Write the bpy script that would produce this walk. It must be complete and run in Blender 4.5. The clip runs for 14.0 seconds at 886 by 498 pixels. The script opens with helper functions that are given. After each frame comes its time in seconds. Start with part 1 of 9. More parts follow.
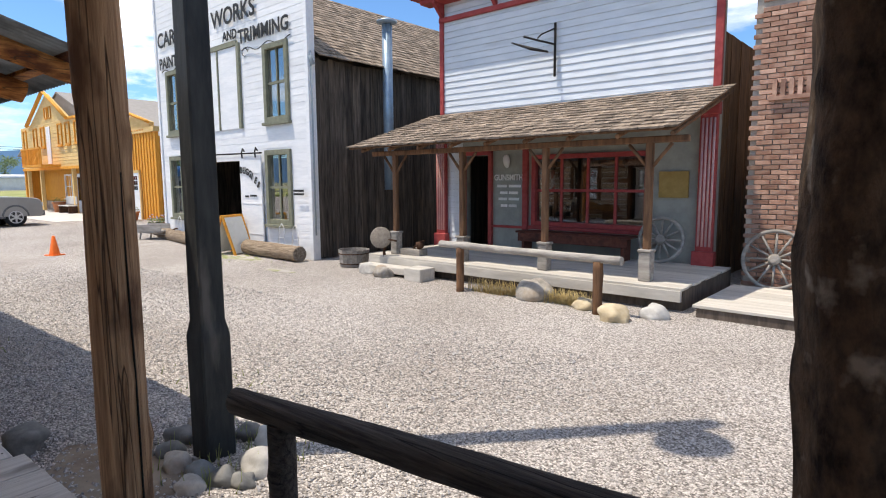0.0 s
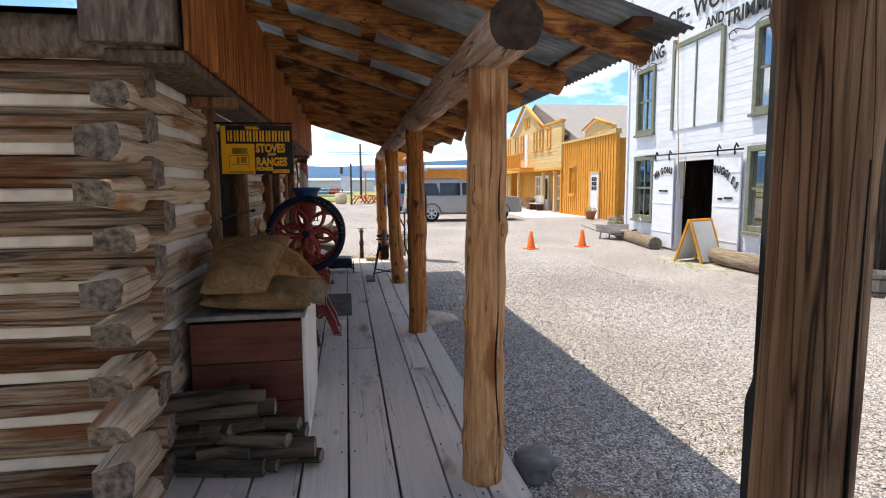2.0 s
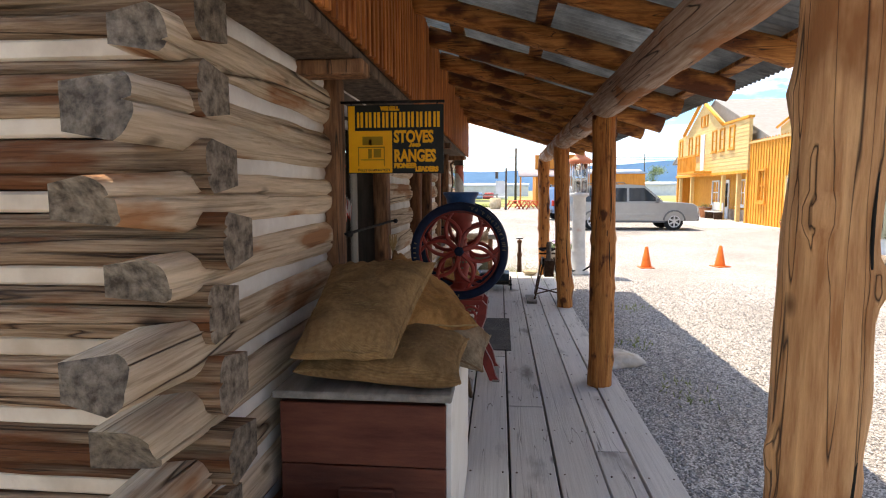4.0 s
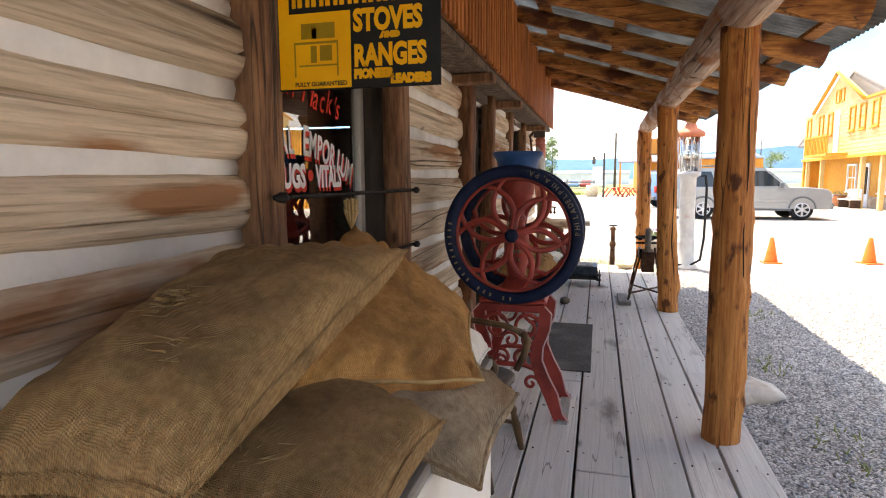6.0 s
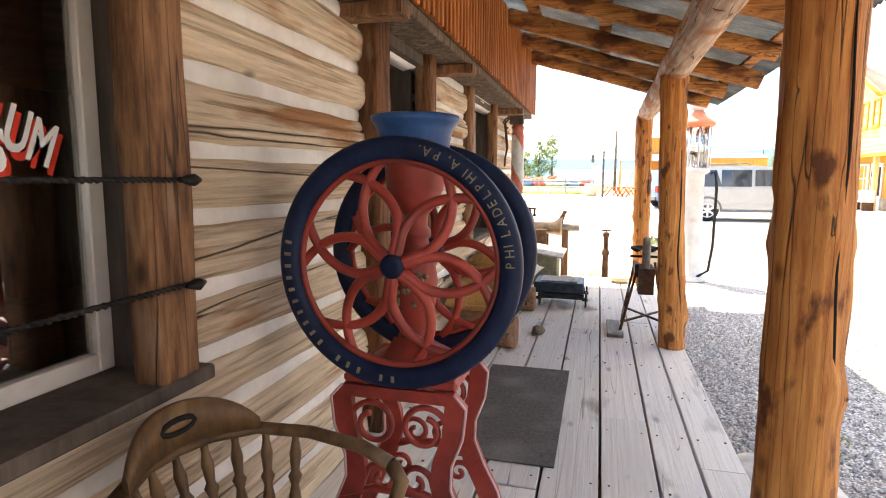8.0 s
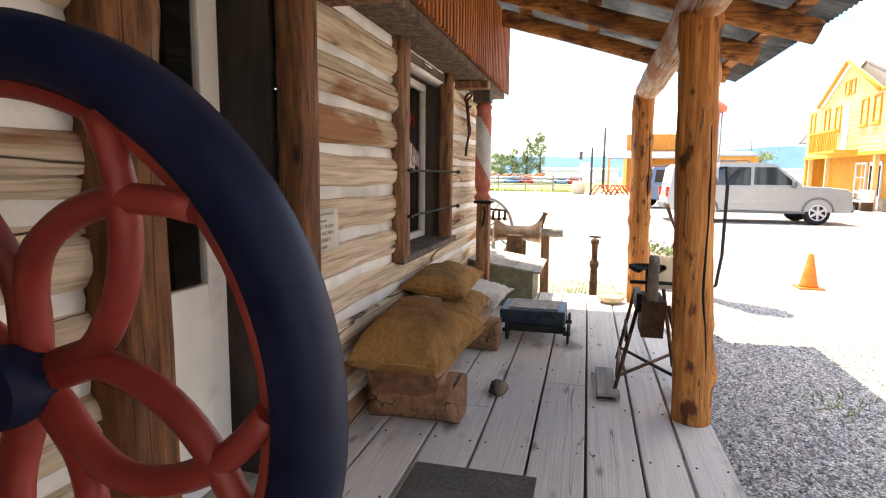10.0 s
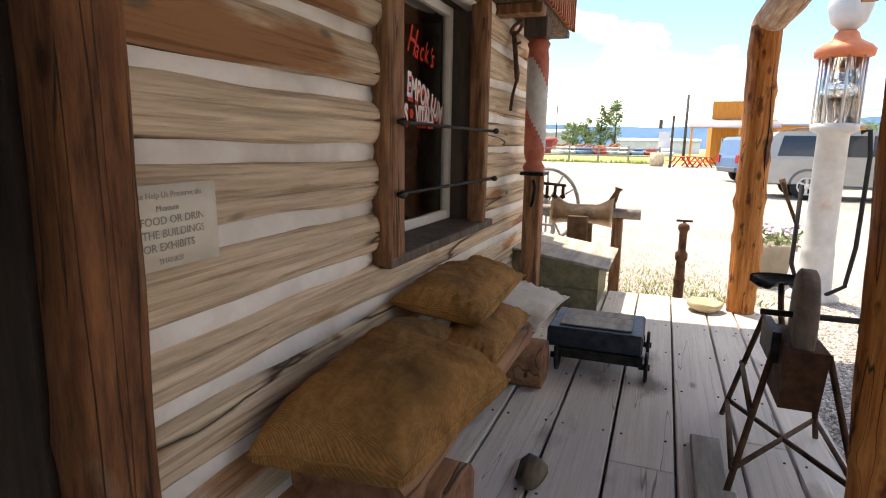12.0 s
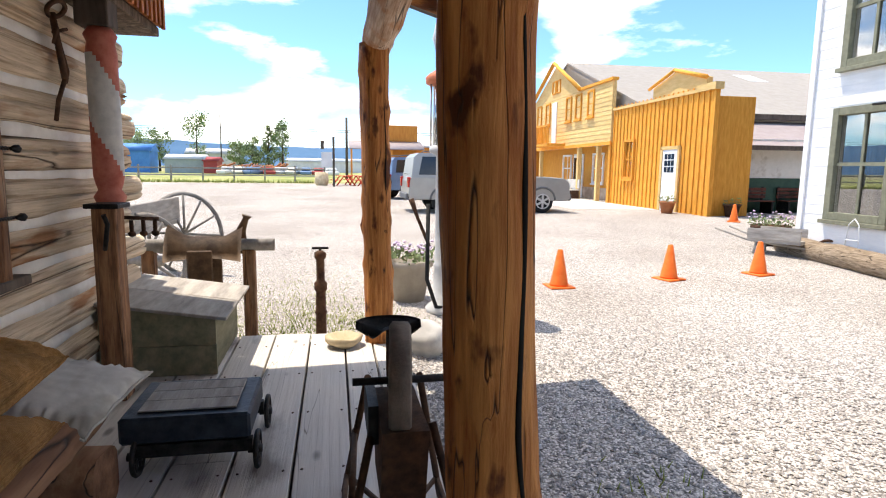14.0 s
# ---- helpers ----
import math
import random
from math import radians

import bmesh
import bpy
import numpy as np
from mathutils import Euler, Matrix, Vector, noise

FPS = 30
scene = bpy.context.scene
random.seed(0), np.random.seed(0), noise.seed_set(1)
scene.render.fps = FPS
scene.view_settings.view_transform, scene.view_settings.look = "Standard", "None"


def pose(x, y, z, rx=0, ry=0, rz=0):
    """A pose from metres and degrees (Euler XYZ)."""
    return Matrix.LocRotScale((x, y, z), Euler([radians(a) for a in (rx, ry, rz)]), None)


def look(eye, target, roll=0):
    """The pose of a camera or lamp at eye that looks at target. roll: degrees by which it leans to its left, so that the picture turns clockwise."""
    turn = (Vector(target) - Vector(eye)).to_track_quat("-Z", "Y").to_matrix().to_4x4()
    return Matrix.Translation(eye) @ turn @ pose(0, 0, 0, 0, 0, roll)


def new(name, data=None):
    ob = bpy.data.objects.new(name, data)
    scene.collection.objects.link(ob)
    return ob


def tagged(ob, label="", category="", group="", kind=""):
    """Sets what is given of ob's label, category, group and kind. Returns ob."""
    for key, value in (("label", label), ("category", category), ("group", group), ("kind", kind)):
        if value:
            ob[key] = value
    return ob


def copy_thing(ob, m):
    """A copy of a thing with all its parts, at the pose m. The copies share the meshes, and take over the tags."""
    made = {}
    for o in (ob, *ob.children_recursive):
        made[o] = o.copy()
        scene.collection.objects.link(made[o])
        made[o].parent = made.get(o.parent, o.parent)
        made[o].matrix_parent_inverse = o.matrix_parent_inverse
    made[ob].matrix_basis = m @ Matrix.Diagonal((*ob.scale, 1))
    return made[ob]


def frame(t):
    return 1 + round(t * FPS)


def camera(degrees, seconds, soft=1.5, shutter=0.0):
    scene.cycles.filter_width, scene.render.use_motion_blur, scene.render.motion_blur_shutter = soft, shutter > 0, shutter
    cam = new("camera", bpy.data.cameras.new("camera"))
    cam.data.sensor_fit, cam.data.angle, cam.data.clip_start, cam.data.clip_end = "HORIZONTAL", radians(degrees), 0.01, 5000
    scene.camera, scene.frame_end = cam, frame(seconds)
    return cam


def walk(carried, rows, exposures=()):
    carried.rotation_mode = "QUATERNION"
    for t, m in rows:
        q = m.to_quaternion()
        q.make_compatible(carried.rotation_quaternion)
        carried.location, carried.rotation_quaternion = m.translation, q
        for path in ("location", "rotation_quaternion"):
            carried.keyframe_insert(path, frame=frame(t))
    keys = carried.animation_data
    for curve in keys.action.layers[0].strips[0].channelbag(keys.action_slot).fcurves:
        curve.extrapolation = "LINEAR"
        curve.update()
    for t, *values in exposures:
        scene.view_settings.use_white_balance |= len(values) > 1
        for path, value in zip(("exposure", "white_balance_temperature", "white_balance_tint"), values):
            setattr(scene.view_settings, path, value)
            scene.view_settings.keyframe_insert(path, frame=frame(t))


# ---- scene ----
cam = camera(75.1, 14.0, soft=1.1)
METRES, EYE, TILT, LEAN, TURN = 10.0, 1.61, 0.0, 0.0, 39.0
ROWS = [
    (0.0, 0.0, 0.0, 0.0, -0.05, -6.71, 0.39),
    (0.5, -0.0208, 0.0246, 0.0017, 14.32, -6.31, 0.55),
    (1.0, -0.0447, 0.0432, 0.0007, 24.9, -6.35, 0.52),
    (1.5, -0.0717, 0.0624, 0.0013, 33.76, -6.21, 0.48),
    (2.0, -0.1042, 0.0852, 0.0002, 41.53, -6.34, 0.39),
    (2.5, -0.1379, 0.1053, -0.0001, 46.65, -6.45, 0.32),
    (3.0, -0.1701, 0.1227, 0.0025, 51.33, -6.06, 0.22),
    (5.5, -0.2988, 0.2437, -0.0127, 62.55, -6.49, 0.26),
    (6.0, -0.3246, 0.2704, -0.018, 66.04, -6.87, 0.21),
    (6.5, -0.3501, 0.2995, -0.021, 67.4, -7.31, 0.09),
    (7.0, -0.3823, 0.3267, -0.0214, 67.12, -6.77, 0.08),
    (7.5, -0.409, 0.3554, -0.0222, 67.58, -6.64, -0.08),
    (8.0, -0.4412, 0.3832, -0.0227, 66.13, -7.02, -0.23),
    (8.5, -0.4756, 0.4072, -0.0225, 65.24, -6.58, -0.32),
    (9.0, -0.5063, 0.4367, -0.024, 65.31, -6.63, -0.37),
    (11.5, -0.6533, 0.5535, -0.03, 65.85, -9.78, -1.02),
    (12.0, -0.6832, 0.5673, -0.0321, 71.9, -10.31, -0.99),
    (12.5, -0.7081, 0.5753, -0.0313, 72.75, -10.09, -0.95),
    (13.0, -0.7243, 0.5829, -0.0284, 66.05, -8.94, -1.04),
    (13.5, -0.7295, 0.6054, -0.0283, 54.75, -8.14, -0.94),
    (14.0, -0.7204, 0.6406, -0.0297, 40.39, -7.9, -0.77),
]
EXPOSURES = [(0.0, 0.38, 7250, 11), (1.0, 0.33, 7200, 11), (2.0, 0.59, 7300, 11), (3.0, 0.76, 7500, 11), (5.5, 1.76, 8000, 11), (6.5, 1.96, 8200, 11), (8.0, 2.51, 8500, 11), (9.0, 2.46, 8400, 11),
             (11.5, 1.36, 8300, 11), (12.5, 1.41, 8300, 11), (13.0, 1.56, 8200, 11), (13.5, 1.41, 8000, 11), (14.0, 0.91, 7450, 11)]
walk(cam, [(t, pose(0, 0, EYE, TILT, LEAN, TURN) @ pose(METRES * x, METRES * y, METRES * z, 90 + pitch, roll, yaw)) for t, x, y, z, yaw, pitch, roll in ROWS], EXPOSURES)

# ---- daylight: a high sun over the street side of the cabin, broken cloud ----
SUN_TRAVEL = Vector((0.27, 0.275, -1.0))
world = bpy.data.worlds.new("day")
scene.world = world
world.use_nodes = True
wn, wl = world.node_tree.nodes, world.node_tree.links
wn.clear()
w_out = wn.new("ShaderNodeOutputWorld")
w_bg = wn.new("ShaderNodeBackground")
w_sky = wn.new("ShaderNodeTexSky")
w_sky.sky_type = "NISHITA"
w_sky.sun_disc = False
w_sky.sun_elevation = radians(68.9)
w_sky.sun_rotation = radians(224.5)
w_sky.altitude = 1500
w_bg.inputs["Strength"].default_value = 0.14
w_tc = wn.new("ShaderNodeTexCoord")
w_map = wn.new("ShaderNodeMapping")
w_map.inputs["Scale"].default_value = (1.0, 1.0, 3.2)
w_map.inputs["Location"].default_value = (0.35, 1.2, 0.0)
w_noise = wn.new("ShaderNodeTexNoise")
w_noise.inputs["Scale"].default_value = 2.3
w_noise.inputs["Detail"].default_value = 9
w_noise.inputs["Roughness"].default_value = 0.56
w_ramp = wn.new("ShaderNodeValToRGB")
w_ramp.color_ramp.elements[0].position = 0.505
w_ramp.color_ramp.elements[1].position = 0.64
w_noise2 = wn.new("ShaderNodeTexNoise")
w_noise2.inputs["Scale"].default_value = 4.5
w_noise2.inputs["Detail"].default_value = 6
w_cloud = wn.new("ShaderNodeValToRGB")
w_cloud.color_ramp.elements[0].position, w_cloud.color_ramp.elements[0].color = 0.34, (5.0, 5.8, 6.8, 1)
w_cloud.color_ramp.elements[1].position, w_cloud.color_ramp.elements[1].color = 0.62, (15.0, 15.0, 15.0, 1)
w_mix = wn.new("ShaderNodeMix")
w_mix.data_type = "RGBA"
w_sat = wn.new("ShaderNodeMix")
w_sat.data_type, w_sat.blend_type = "RGBA", "MULTIPLY"
w_sat.inputs[0].default_value = 1.0
w_sat.inputs[7].default_value = (0.6, 0.93, 1.25, 1)
wl.new(w_tc.outputs["Generated"], w_map.inputs["Vector"])
wl.new(w_map.outputs[0], w_noise.inputs["Vector"])
wl.new(w_map.outputs[0], w_noise2.inputs["Vector"])
wl.new(w_noise.outputs[0], w_ramp.inputs[0])
wl.new(w_noise2.outputs[0], w_cloud.inputs[0])
wl.new(w_sky.outputs[0], w_sat.inputs[6])
wl.new(w_ramp.outputs[0], w_mix.inputs[0])
wl.new(w_sat.outputs[2], w_mix.inputs[6])
wl.new(w_cloud.outputs[0], w_mix.inputs[7])
wl.new(w_mix.outputs[2], w_bg.inputs[0])
wl.new(w_bg.outputs[0], w_out.inputs[0])
sun = new("sun", bpy.data.lights.new("sun", "SUN"))
sun.data.energy, sun.data.angle, sun.data.color = 3.5, radians(0.5), (1.0, 0.96, 0.9)
sun.matrix_world = look((0, 0, 30), Vector((0, 0, 30)) + SUN_TRAVEL)

# ---- tools ----
R = random.Random(7)


def surf(name, a, b, scale=6.0, stretch=(1, 1, 1), rough=0.8, bump=0.3, metal=0.0, rand=0.12, stain=None, stain_scale=1.0, stain_at=(0.5, 0.7), lo=0.35, hi=0.65, bump_scale=None, spec=0.2, stain_stretch=None, knots=None, crack=None, crack_w=0.018, crack_col=(0.05, 0.035, 0.025), fine=None):
    """A procedural surface: two tones broken by fine noise, a larger stain, relief, and a shift from piece to piece."""
    m = bpy.data.materials.new(name)
    m.use_nodes = True
    n, l = m.node_tree.nodes, m.node_tree.links
    p = n["Principled BSDF"]
    tc, mp, info = n.new("ShaderNodeTexCoord"), n.new("ShaderNodeMapping"), n.new("ShaderNodeObjectInfo")
    off = n.new("ShaderNodeVectorMath")
    off.operation = "SCALE"
    off.inputs[0].default_value = (37.0, 53.0, 29.0)
    l.new(info.outputs["Random"], off.inputs[3])
    mp.inputs["Scale"].default_value = stretch
    l.new(tc.outputs["Object"], mp.inputs["Vector"])
    l.new(off.outputs[0], mp.inputs["Location"])
    nz = n.new("ShaderNodeTexNoise")
    nz.inputs["Scale"].default_value, nz.inputs["Detail"].default_value, nz.inputs["Roughness"].default_value = scale, 8, 0.65
    l.new(mp.outputs[0], nz.inputs["Vector"])
    rp = n.new("ShaderNodeValToRGB")
    rp.color_ramp.elements[0].position, rp.color_ramp.elements[0].color = lo, (*a, 1)
    rp.color_ramp.elements[1].position, rp.color_ramp.elements[1].color = hi, (*b, 1)
    l.new(nz.outputs[0], rp.inputs[0])
    col = rp.outputs[0]
    if stain:
        n2 = n.new("ShaderNodeTexNoise")
        n2.inputs["Scale"].default_value, n2.inputs["Detail"].default_value = stain_scale, 5
        ms = mp
        if stain_stretch:
            ms = n.new("ShaderNodeMapping")
            ms.inputs["Scale"].default_value = stain_stretch
            l.new(tc.outputs["Object"], ms.inputs["Vector"])
            l.new(off.outputs[0], ms.inputs["Location"])
        l.new(ms.outputs[0], n2.inputs["Vector"])
        r2 = n.new("ShaderNodeValToRGB")
        r2.color_ramp.elements[0].position, r2.color_ramp.elements[1].position = stain_at
        l.new(n2.outputs[0], r2.inputs[0])
        mx = n.new("ShaderNodeMix")
        mx.data_type = "RGBA"
        mx.inputs[7].default_value = (*stain, 1)
        l.new(r2.outputs[0], mx.inputs[0])
        l.new(col, mx.inputs[6])
        col = mx.outputs[2]
    if knots:
        mk = n.new("ShaderNodeMapping")
        mk.inputs["Scale"].default_value = knots
        l.new(tc.outputs["Object"], mk.inputs["Vector"])
        l.new(off.outputs[0], mk.inputs["Location"])
        vk = n.new("ShaderNodeTexVoronoi")
        vk.inputs["Scale"].default_value = 1.0
        l.new(mk.outputs[0], vk.inputs["Vector"])
        rk = n.new("ShaderNodeValToRGB")
        rk.color_ramp.elements[0].position, rk.color_ramp.elements[0].color = 0.05, (0.85, 0.85, 0.85, 1)
        rk.color_ramp.elements[1].position, rk.color_ramp.elements[1].color = 0.13, (0, 0, 0, 1)
        l.new(vk.outputs["Distance"], rk.inputs[0])
        mq = n.new("ShaderNodeMix")
        mq.data_type = "RGBA"
        mq.inputs[7].default_value = (*[c * 0.35 for c in a], 1)
        l.new(rk.outputs[0], mq.inputs[0])
        l.new(col, mq.inputs[6])
        col = mq.outputs[2]
    if fine:
        mf = n.new("ShaderNodeMapping")
        mf.inputs["Scale"].default_value = fine
        l.new(tc.outputs["Object"], mf.inputs["Vector"])
        l.new(off.outputs[0], mf.inputs["Location"])
        nf = n.new("ShaderNodeTexNoise")
        nf.inputs["Scale"].default_value, nf.inputs["Detail"].default_value, nf.inputs["Distortion"].default_value = 2.0, 5, 0.4
        l.new(mf.outputs[0], nf.inputs["Vector"])
        rf = n.new("ShaderNodeValToRGB")
        rf.color_ramp.elements[0].position, rf.color_ramp.elements[0].color = 0.34, (0.66, 0.62, 0.58, 1)
        rf.color_ramp.elements[1].position, rf.color_ramp.elements[1].color = 0.46, (1, 1, 1, 1)
        l.new(nf.outputs[0], rf.inputs[0])
        mz = n.new("ShaderNodeMix")
        mz.data_type, mz.blend_type = "RGBA", "MULTIPLY"
        mz.inputs[0].default_value = 1.0
        l.new(col, mz.inputs[6])
        l.new(rf.outputs[0], mz.inputs[7])
        col = mz.outputs[2]
    cr = None
    if crack:
        mp2 = n.new("ShaderNodeMapping")
        mp2.inputs["Scale"].default_value = crack
        l.new(tc.outputs["Object"], mp2.inputs["Vector"])
        l.new(off.outputs[0], mp2.inputs["Location"])
        n3 = n.new("ShaderNodeTexNoise")
        n3.inputs["Scale"].default_value, n3.inputs["Detail"].default_value = 1.0, 1.5
        l.new(mp2.outputs[0], n3.inputs["Vector"])
        cr = n.new("ShaderNodeValToRGB")
        e0, e1 = cr.color_ramp.elements[0], cr.color_ramp.elements[1]
        e0.position, e0.color = 0.5 - crack_w, (0, 0, 0, 1)
        e1.position, e1.color = 0.5 + crack_w, (0, 0, 0, 1)
        em = cr.color_ramp.elements.new(0.5)
        em.color = (1, 1, 1, 1)
        l.new(n3.outputs[0], cr.inputs[0])
        mc = n.new("ShaderNodeMix")
        mc.data_type = "RGBA"
        mc.inputs[7].default_value = (*crack_col, 1)
        l.new(cr.outputs[0], mc.inputs[0])
        l.new(col, mc.inputs[6])
        col = mc.outputs[2]
    hs = n.new("ShaderNodeHueSaturation")
    mr = n.new("ShaderNodeMapRange")
    mr.inputs["To Min"].default_value, mr.inputs["To Max"].default_value = 1 - rand, 1 + rand
    l.new(info.outputs["Random"], mr.inputs[0])
    l.new(mr.outputs[0], hs.inputs["Value"])
    l.new(col, hs.inputs["Color"])
    l.new(hs.outputs[0], p.inputs["Base Color"])
    p.inputs["Roughness"].default_value, p.inputs["Metallic"].default_value = rough, metal
    p.inputs["Specular IOR Level"].default_value = spec
    if bump:
        bp = n.new("ShaderNodeBump")
        bp.inputs["Strength"].default_value, bp.inputs["Distance"].default_value = bump, 0.02
        src = nz
        if bump_scale:
            src = n.new("ShaderNodeTexNoise")
            src.inputs["Scale"].default_value, src.inputs["Detail"].default_value = bump_scale, 6
            l.new(mp.outputs[0], src.inputs["Vector"])
        hgt = src.outputs[0]
        if cr is not None:
            sb = n.new("ShaderNodeMath")
            sb.operation = "SUBTRACT"
            l.new(hgt, sb.inputs[0])
            l.new(cr.outputs[0], sb.inputs[1])
            hgt = sb.outputs[0]
        l.new(hgt, bp.inputs["Height"])
        l.new(bp.outputs[0], p.inputs["Normal"])
    return m


def thing(name, label, category, group="", m=None):
    o = new(name)
    o.empty_display_size = 0.1
    if m is not None:
        o.matrix_world = m
    return tagged(o, label, category, group)


def part(name, bm, material, parent=None, label="", m=None, smooth=False):
    me = bpy.data.meshes.new(name)
    bm.normal_update()
    bm.to_mesh(me)
    bm.free()
    for mt in material if isinstance(material, (list, tuple)) else [material]:
        me.materials.append(mt)
    if smooth:
        me.polygons.foreach_set("use_smooth", [True] * len(me.polygons))
    return place(name, me, parent, label, m)


def place(name, me, parent=None, label="", m=None):
    o = new(name, me)
    o.parent = parent
    if m is not None:
        o.matrix_basis = m
    if label:
        o["label"] = label
    return o


def setting(o, label="", category=""):
    return tagged(o, label, category, "", "structure")


def B():
    return bmesh.new()


def box(bm, x0, x1, y0, y1, z0, z1, bev=0.0, m=None, mi=0):
    r = bmesh.ops.create_cube(bm, size=1.0)
    vs = r["verts"]
    for v in vs:
        v.co = Vector(((x0 + x1) / 2 + v.co.x * (x1 - x0), (y0 + y1) / 2 + v.co.y * (y1 - y0), (z0 + z1) / 2 + v.co.z * (z1 - z0)))
    fs = {f for v in vs for f in v.link_faces}
    if bev:
        r = bmesh.ops.bevel(bm, geom=list({e for v in vs for e in v.link_edges}), offset=bev, segments=1, affect="EDGES")
        fs = set(r["faces"]) | {f for f in fs if f.is_valid}
        vs = list({v for f in fs for v in f.verts})
    for f in fs:
        f.material_index = mi
    if m is not None:
        bmesh.ops.transform(bm, matrix=m, verts=vs)
    return vs


def rings(bm, loops, cap=True, closed=False, mi=0, cap_mi=None):
    """Skin a run of equal loops of points."""
    vs = [[bm.verts.new(p) for p in lp] for lp in loops]
    k = len(loops[0])
    pairs = list(zip(vs[:-1], vs[1:])) + ([(vs[-1], vs[0])] if closed else [])
    for a, b in pairs:
        for i in range(k):
            f = bm.faces.new((a[i], a[(i + 1) % k], b[(i + 1) % k], b[i]))
            f.material_index, f.smooth = mi, True
    if cap and not closed:
        for lp, rev in ((vs[0], True), (vs[-1], False)):
            f = bm.faces.new(list(reversed(lp)) if rev else lp)
            f.material_index = mi if cap_mi is None else cap_mi
    return [v for lp in vs for v in lp]


def tube(bm, pts, r, n=8, closed=False, mi=0, cap_mi=None, flat=1.0):
    """A round bar along points; r a number or one for each point; flat squashes it along its binormal."""
    pts = [Vector(p) for p in pts]
    rs = r if isinstance(r, (list, tuple)) else [r] * len(pts)
    loops = []
    prev = None
    for i, p in enumerate(pts):
        a = pts[i - 1] if (i or closed) else p
        b = pts[(i + 1) % len(pts)] if (i < len(pts) - 1 or closed) else p
        d = (b - a).normalized()
        if prev is None:
            u = d.orthogonal().normalized() if abs(d.z) > 0.9 else d.cross(Vector((0, 0, 1))).normalized()
        else:
            u = (prev - d * prev.dot(d)).normalized()
        prev = u
        v = d.cross(u)
        loops.append([p + (u * math.cos(2 * math.pi * k / n) + v * flat * math.sin(2 * math.pi * k / n)) * rs[i] for k in range(n)])
    return rings(bm, loops, True, closed, mi, cap_mi)


def cyl(bm, p0, p1, r0, r1=None, n=12, mi=0, cap_mi=None):
    return tube(bm, [p0, p1], [r0, r0 if r1 is None else r1], n, mi=mi, cap_mi=cap_mi)


def lathe(bm, prof, n=28, c=(0, 0, 0), m=None, mi=0):
    """A turned shape from (radius, height) pairs."""
    vs = rings(bm, [[(c[0] + r * math.cos(2 * math.pi * k / n), c[1] + r * math.sin(2 * math.pi * k / n), c[2] + z) for k in range(n)] for r, z in prof], True, mi=mi)
    if m is not None:
        bmesh.ops.transform(bm, matrix=m, verts=vs)
    return vs


def plate(bm, pts, d, m=None, mi=0):
    """A flat plate: an outline in x, z with thickness d along y."""
    a = [bm.verts.new((x, 0, z)) for x, z in pts]
    b = [bm.verts.new((x, d, z)) for x, z in pts]
    k = len(pts)
    fs = [bm.faces.new(a), bm.faces.new(list(reversed(b)))]
    for i in range(k):
        fs.append(bm.faces.new((a[i], b[i], b[(i + 1) % k], a[(i + 1) % k])))
    for f in fs:
        f.material_index = mi
    bmesh.ops.recalc_face_normals(bm, faces=fs)
    if m is not None:
        bmesh.ops.transform(bm, matrix=m, verts=a + b)
    return a + b


def blob(bm, c, rad, seed=0.0, amt=0.25, sub=2, freq=1.6, mi=0):
    """A lumpy stone or clump."""
    r = bmesh.ops.create_icosphere(bm, subdivisions=sub, radius=1.0)
    for v in r["verts"]:
        k = 1 + amt * noise.noise(v.co * freq + Vector((seed, seed * 1.7, -seed)))
        v.co = Vector((c[0] + v.co.x * rad[0] * k, c[1] + v.co.y * rad[1] * k, c[2] + v.co.z * rad[2] * k))
    for f in {f for v in r["verts"] for f in v.link_faces}:
        f.material_index = mi
        f.smooth = True


def trunk_log(bm, p0, p1, r, n=14, seed=0.0, rough=0.06, seg=None, squash=1.0, taper=1.0, knots=0, cap_mi=1, flatfront=0.0):
    """A log with uneven sides, knots and sawn ends."""
    p0, p1 = Vector(p0), Vector(p1)
    d = p1 - p0
    ln = d.length
    d.normalize()
    u = Vector((0, 0, 1)) if abs(d.z) < 0.8 else Vector((1, 0, 0))
    u = (u - d * u.dot(d)).normalized()
    v = d.cross(u)
    seg = seg or max(4, int(ln / 0.12))
    kn = random.Random(int(seed * 991) + 5)
    ks = [(kn.random() * ln, kn.random() * 6.28) for _ in range(knots)]
    loops = []
    for i in range(seg + 1):
        t = i / seg
        c = p0 + d * ln * t + u * r * 0.12 * noise.noise((seed, t * ln * 0.9, 0.0)) + v * r * 0.12 * noise.noise((seed + 9, t * ln * 0.9, 3.0))
        rr = r * (1 + (taper - 1) * t)
        lp = []
        for k in range(n):
            a = 2 * math.pi * k / n
            q = rr * (1 + rough * noise.noise((math.cos(a) * 1.5 + seed, math.sin(a) * 1.5, t * ln * 2.2)) + rough * 0.6 * noise.noise((math.cos(a) * 4 + seed, math.sin(a) * 4, t * ln * 5)))
            for kz, ka in ks:
                e = ((t * ln - kz) / 0.05) ** 2 + (math.sin((a - ka) / 2) / 0.16) ** 2
                if e < 4:
                    q += 0.016 * math.exp(-e)
            cu, sv = math.cos(a) * q, math.sin(a) * q * squash
            if flatfront:
                ca_, sa_ = math.cos(a), math.sin(a)
                cu = math.copysign(abs(ca_) ** flatfront, ca_) * q
                sv = math.copysign(abs(sa_) ** flatfront, sa_) * q * squash
            lp.append(c + u * cu + v * sv)
        loops.append(lp)
    return rings(bm, loops, True, cap_mi=cap_mi)


